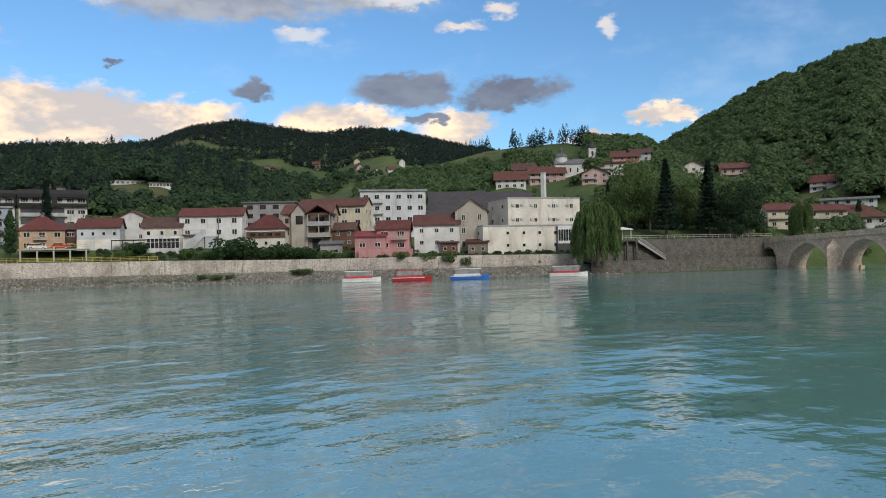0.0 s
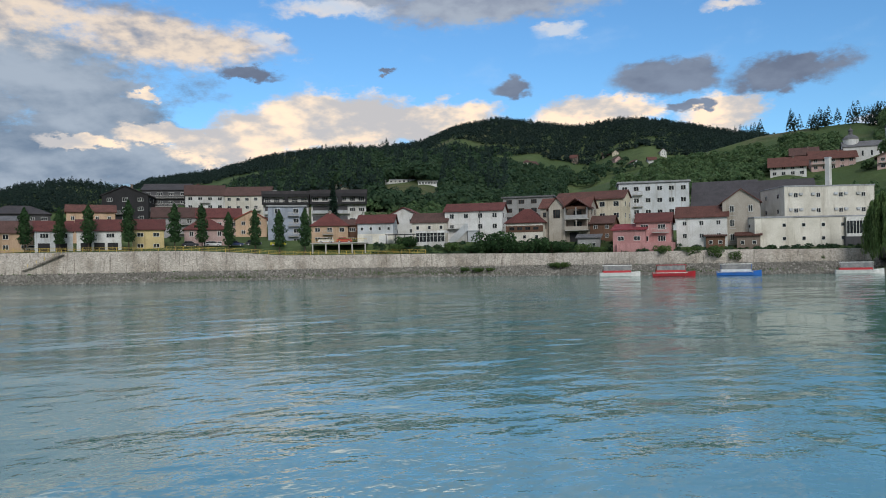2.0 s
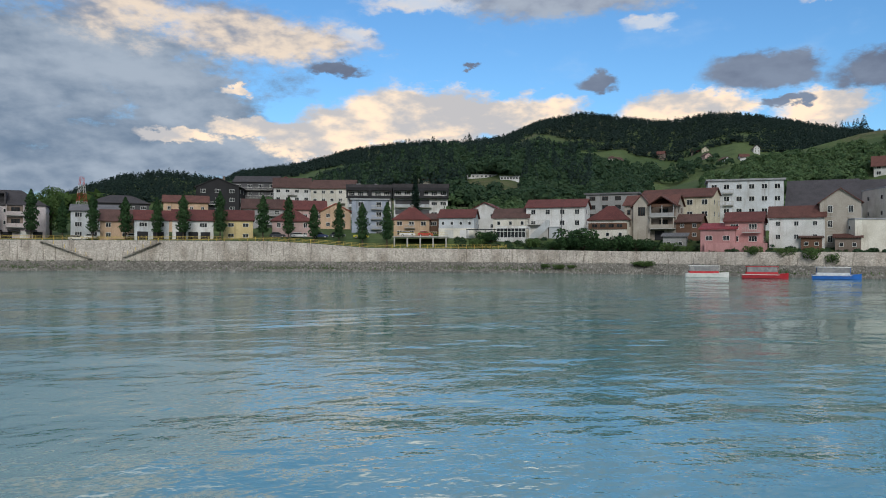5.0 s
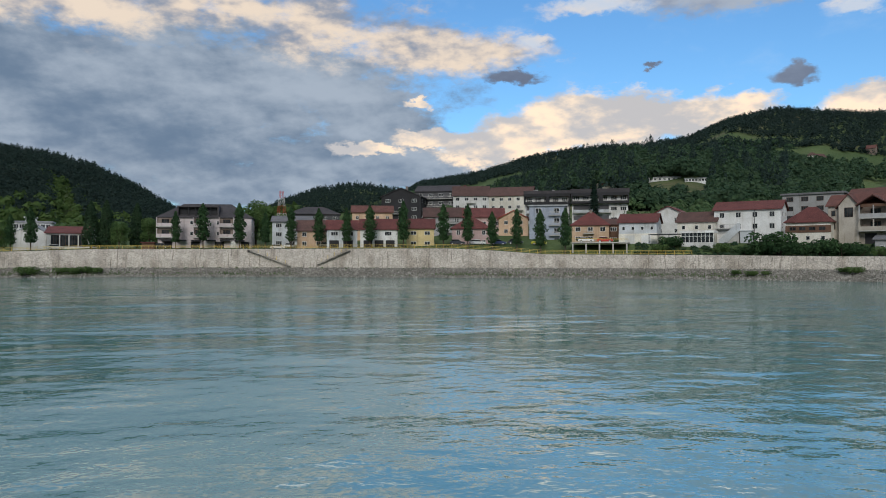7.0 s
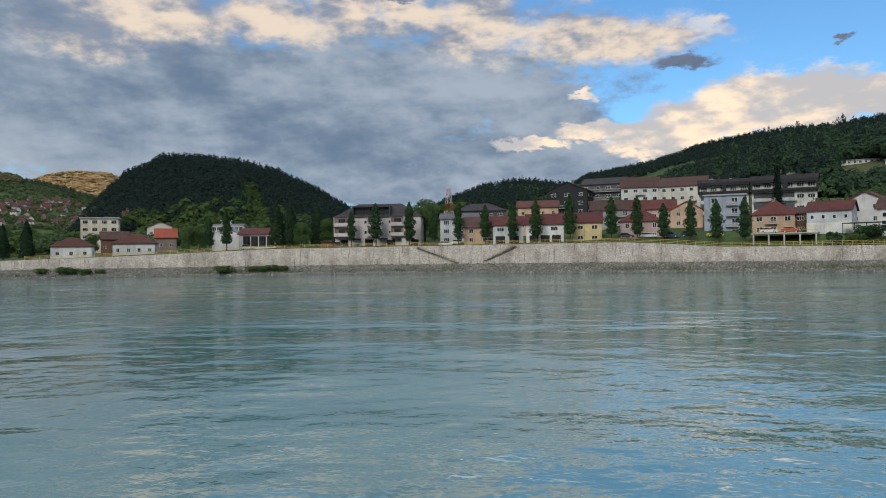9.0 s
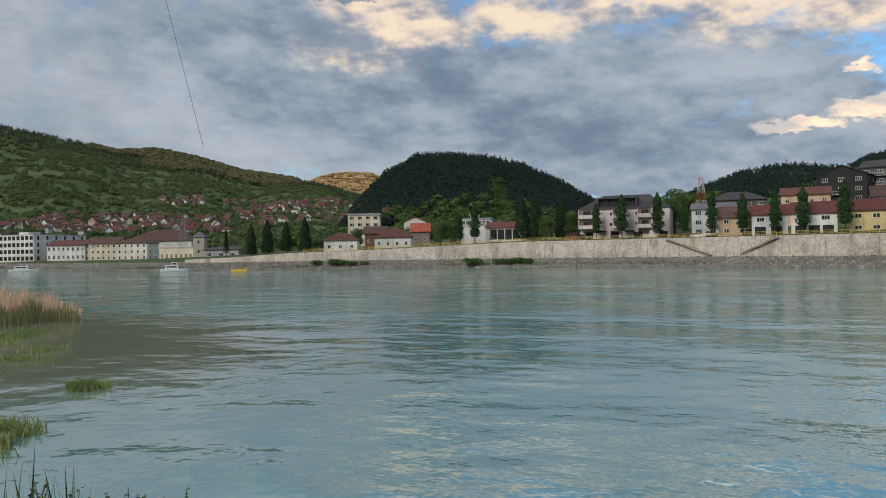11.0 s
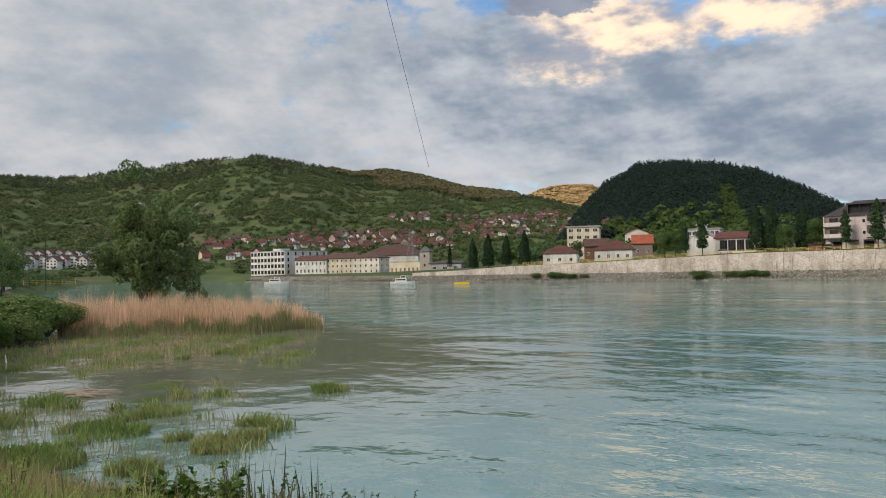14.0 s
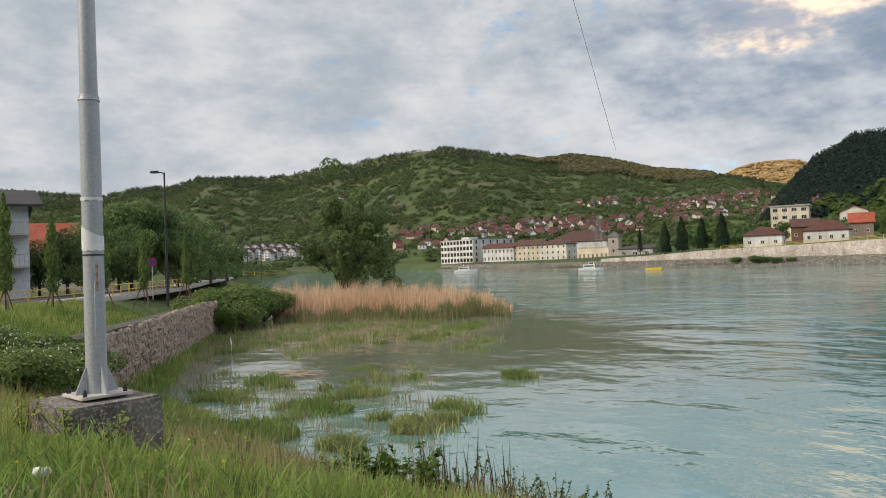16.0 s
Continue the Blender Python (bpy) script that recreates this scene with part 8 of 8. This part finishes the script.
# ---- embankment wall of rough stones
def stone_wall():
    a, b = Vector((-26.6, 6.2, 0)), Vector((-57.4, 23.6, 0))
    L = (b - a).length
    yaw = math.degrees(math.atan2(b.y - a.y, b.x - a.x))
    T = thing("wall_embankment", pose(a.x, a.y, 0, 0, 0, yaw), "rough grey rubble stone retaining wall", "wall", kind="structure")
    zt = lambda x: 2.85 - 0.45 * x / L
    bm = bmesh.new()
    n = 40
    for i in range(n):
        x0, x1 = L * i / n, L * (i + 1) / n
        box(bm, x0, x1, 0.02, 0.85, -0.6, zt(x0))
    part("core", bm, mat("wall_mortar", (0.10, 0.09, 0.08), (0.06, 0.058, 0.05), rough=0.95, scale=2, bump=0.02), T)
    stone = mat("wall_stone", (0.31, 0.245, 0.195), (0.19, 0.155, 0.125), rough=0.95, scale=3, bump=0.015, per="object", third=(0.41, 0.34, 0.28))
    rg = np.random.default_rng(4)
    protos = []
    for k in range(10):
        w, h = 0.44 + 0.10 * (k % 3), 0.25 + 0.03 * (k % 4)
        bm = bmesh.new()
        box(bm, -w / 2, w / 2, -0.14, 0.10, -h / 2, h / 2)
        bmesh.ops.bevel(bm, geom=list(bm.edges), offset=0.045, segments=1, affect="EDGES")
        for v in bm.verts:
            v.co += Vector(rg.normal(0, 0.022, 3))
        me = bpy.data.meshes.new("stone")
        bm.to_mesh(me)
        bm.free()
        me.materials.append(stone)
        protos.append(me)
    made = 0
    rest_v, rest_f, base = [], [], 0
    for row in range(11):
        x = rg.uniform(0, 0.3)
        while x < L:
            z = -0.2 + row * 0.275 + rg.normal(0, 0.03)
            me = protos[rg.integers(0, 10)]
            if z < zt(x) + 0.05:
                m = pose(x, 0, z, rg.normal(0, 4), rg.normal(0, 9), rg.normal(0, 4))
                if made < 300 and z > 0.4:
                    o = new("stone", me)
                    o.parent, o.matrix_basis = T, m
                    made += 1
                else:
                    vs = [m @ v.co for v in me.vertices]
                    rest_v += vs
                    rest_f += [[base + i for i in t.vertices] for t in me.polygons]
                    base += len(vs)
            x += 0.50 + rg.uniform(-0.04, 0.10)
    me = bpy.data.meshes.new("stones")
    me.from_pydata(rest_v, [], rest_f)
    o = link_mesh("stones", me, stone, T)
    o["kind"] = "stuff"


stone_wall()
# ---- road, railing, young trees, lamps and sign on the near embankment
NEAR_ROAD = [(-48, 2.5), (-54, 8.1), (-62.7, 17.2), (-84, 30.5), (-111, 44), (-160, 70)]
near_z = lambda x, y: 2.95
strip_road("road_embankment", "grey asphalt road behind the yellow railing", resample(NEAR_ROAD, 4), 0.6, 9.5, 0.10, ASPHALT, near_z)
strip_road("pavement_embankment", "pale concrete pavement along the railing", resample(NEAR_ROAD, 4), -0.4, 3.0, 0.16, PAVING, near_z, "pavement")
railing("railing", "yellow square-tube railing along the embankment road", NEAR_ROAD[:4] + [(-97, 37.1)], lambda x, y: 3.05, 2.1, 1.0, (0.5, 0.97), YELLOW, 0.09, 0.04)
for a, d, h in ((81.2, 48, 7.0), (78.4, 50, 6.0), (75.2, 53, 6.4), (72.6, 56, 5.2), (69.7, 66, 5.6)):
    x, y = polar(a, d)
    T = tree("poplar", x, y, h, "young staked poplar beside the embankment railing", 1, 0.46, 2.7, leaves=LEAF_BANK, group="young trees", name="young_tree")
    k = h / 10.5
    for i in range(3):
        q = 2.09 * i
        bm = bmesh.new()
        tube(bm, (0.75 / (k * 0.46) * math.cos(q), 0.75 / (k * 0.46) * math.sin(q), -0.2 / k), (0, 0, 1.7 / k), 0.035 / (k * 0.46), n=6)
        part("stake", bm, mat("stake_wood", (0.16, 0.11, 0.08), rough=0.9, scale=3), T)


def lamp_post(x, y, z, h, turn, label):
    T = thing("street_lamp", pose(x, y, z, 0, 0, turn), label, "street lamp", "street lamps")
    bm = bmesh.new()
    tube(bm, (0, 0, -0.3), (0, 0, h), 0.10, 0.055, 12)
    part("post", bm, METAL_DARK, T)
    bm = bmesh.new()
    tube(bm, (0, 0, h - 0.05), (-0.5, 0, h + 0.05), 0.04, n=8)
    part("arm", bm, METAL_DARK, T)
    bm = bmesh.new()
    prism(bm, [(-0.95, h - 0.02), (-0.35, h - 0.04), (-0.35, h + 0.12), (-0.9, h + 0.08)], -0.14, 0.14)
    part("lamp_head", bm, METAL_DARK, T)
    part("diffuser", boxes([(-0.88, -0.45, -0.1, 0.1, h - 0.06, h - 0.03)]), FRAME_W, T)


x, y = polar(71.0, 55)
lamp_post(x, y, 2.8, 9.1, 71, "dark grey street lamp on the embankment")
for a, d, h in ((66.9, 120, 9), (64.3, 150, 9), (65.3, 180, 9)):
    x, y = polar(a, d)
    lamp_post(x, y, 2.8, h, 65, "slim street lamp far along the road")
T = thing("road_sign", pose(*polar(72.0, 62), 3.0, 0, 0, 72), "round no-parking road sign on a grey post", "road sign")
bm = bmesh.new()
tube(bm, (0, 0, -0.2), (0, 0, 2.9), 0.035, n=8)
part("post", bm, TRIM, T)
bm = bmesh.new()
tube(bm, (0, -0.05, 2.75), (0, -0.03, 2.75), 0.36, n=24)
D = part("disc", bm, mat("sign_red", (0.38, 0.03, 0.05), rough=0.5, scale=2), T)
bm = bmesh.new()
tube(bm, (0, -0.056, 2.75), (0, -0.05, 2.75), 0.27, n=24)
part("sign_face", bm, mat("sign_blue", (0.12, 0.04, 0.22), rough=0.5, scale=2), D)
for a, d, h, sp in ((75.8, 88, 9.0, 0.75), (74.2, 90, 10.5, 0.85), (72.6, 92, 11.0, 0.85), (71.0, 94, 10.8, 0.85), (69.5, 100, 9.8, 0.9), (68.0, 118, 8.5, 1.0), (66.8, 130, 8.0, 1.0), (77.5, 82, 7.0, 0.9), (79.2, 84, 6.0, 0.9), (73.4, 84, 7.5, 0.9), (70.3, 90, 7.0, 0.9), (84, 60, 9, 0.8)):
    x, y = polar(a, d)
    tree("broad", x, y, h, "dense green roadside tree behind the embankment road", int(a) % 2, sp, 2.8, leaves=LEAF_PARK, group="roadside trees")
x, y = polar(88.5, 74)
house("grey-white block-walled house with a dark overhanging roof", x, y, 2.9, 84, 11.3, 12, 8.4, "gx", 1.6, "greywhite", "dark", 3, 3, 1.2, 1.3, over=1.1, balconies=[(7.5, 11.2, 3.0, 1.3), (7.5, 11.2, 5.8, 1.3)], sink=1)
x, y = polar(80.6, 108)
house("low house with a broad orange-red tiled roof", x, y, 2.9, 78, 11.5, 12, 5.4, "gx", 3.6, "ivory", "bright", 2, 3, 1.2, 1.2, sink=1)
T = thing("court_fence", pose(*polar(66.4, 205), 2.9, 0, 0, 64), "far yellow fence round an open court", "fence")
for zz in (0.35, 0.75, 1.15):
    part("rail", boxes([(0, 14, 0, 0.06, zz, zz + 0.06)]), YELLOW, T)
for i in range(6):
    part("post", boxes([(i * 2.8 - 0.06, i * 2.8 + 0.06, -0.1, 0, 0, 1.4)]), YELLOW, T)


# ---- litter, driftwood, post, gravel path
T = thing("litter", pose(*polar(79.5, 6.95), gz(*polar(79.5, 6.95)) + 0.10), "crumpled white paper in the grass", "litter")
bm = bmesh.new()
bmesh.ops.create_icosphere(bm, subdivisions=2, radius=0.075)
for v in bm.verts:
    v.co *= 1 + 0.55 * noise.noise(v.co * 22)
    v.co.z *= 0.6
part("paper", bm, mat("paper", (0.72, 0.72, 0.70), rough=0.8, scale=8), T)
rgl = random.Random(9)
for i in range(9):
    x, y = polar(62.3 + rgl.uniform(-1.6, 1.6), 34.5 + rgl.uniform(-1.0, 1.0))
    T = thing("driftwood", pose(x, y, 0.06, 0, 0, rgl.uniform(20, 70)), "grey driftwood stick in the shallows", "driftwood", "driftwood")
    bm = bmesh.new()
    l = rgl.uniform(0.7, 2.2)
    tube(bm, (-l / 2, 0, 0), (0, 0.05, 0.06), 0.045, 0.05, 6)
    tube(bm, (0, 0.05, 0.06), (l / 2, -0.04, 0.02), 0.05, 0.02, 6)
    part("stick", bm, mat("driftwood", (0.30, 0.25, 0.20), (0.22, 0.18, 0.15), rough=0.95, scale=5), T)
T = thing("stake", pose(*polar(66.7, 46), -0.3), "short white stake in the shallows", "stake")
bm = bmesh.new()
tube(bm, (0, 0, 0), (0.12, 0, 0.75), 0.04, 0.03, 6)
tube(bm, (0.12, 0, 0.75), (-0.02, 0, 1.15), 0.05, 0.02, 6)
part("shaft", bm, FRAME_W, T)
v, f = [], []
n = 16
for i in range(n + 1):
    a = 79.9 + 70 * i / n
    for d in (4.0 + 0.15 * math.sin(i * 1.3), 6.9 + 0.9 * math.sin(i * 0.35) + 0.06 * math.sin(i * 2.1)):
        x, y = polar(a, d)
        v.append((x, y, gz(x, y) + 0.04))
for i in range(n):
    f.append((2 * i, 2 * i + 1, 2 * i + 3, 2 * i + 2))
tagged(raw("path", v, f, mat("gravel", (0.36, 0.33, 0.30), (0.26, 0.24, 0.22), rough=0.95, scale=6, bump=0.02, fine=8)), "pale gravel footpath on the bank", "path", kind="structure")
p = land(scatter(420, 60.5, 70, 92, 420, rg), 3.0)
woods("bank_thicket", "low green thicket along the near bank", p, rg.uniform(2.5, 5.0, len(p)), "leaf", FOREST_MID, n=110)
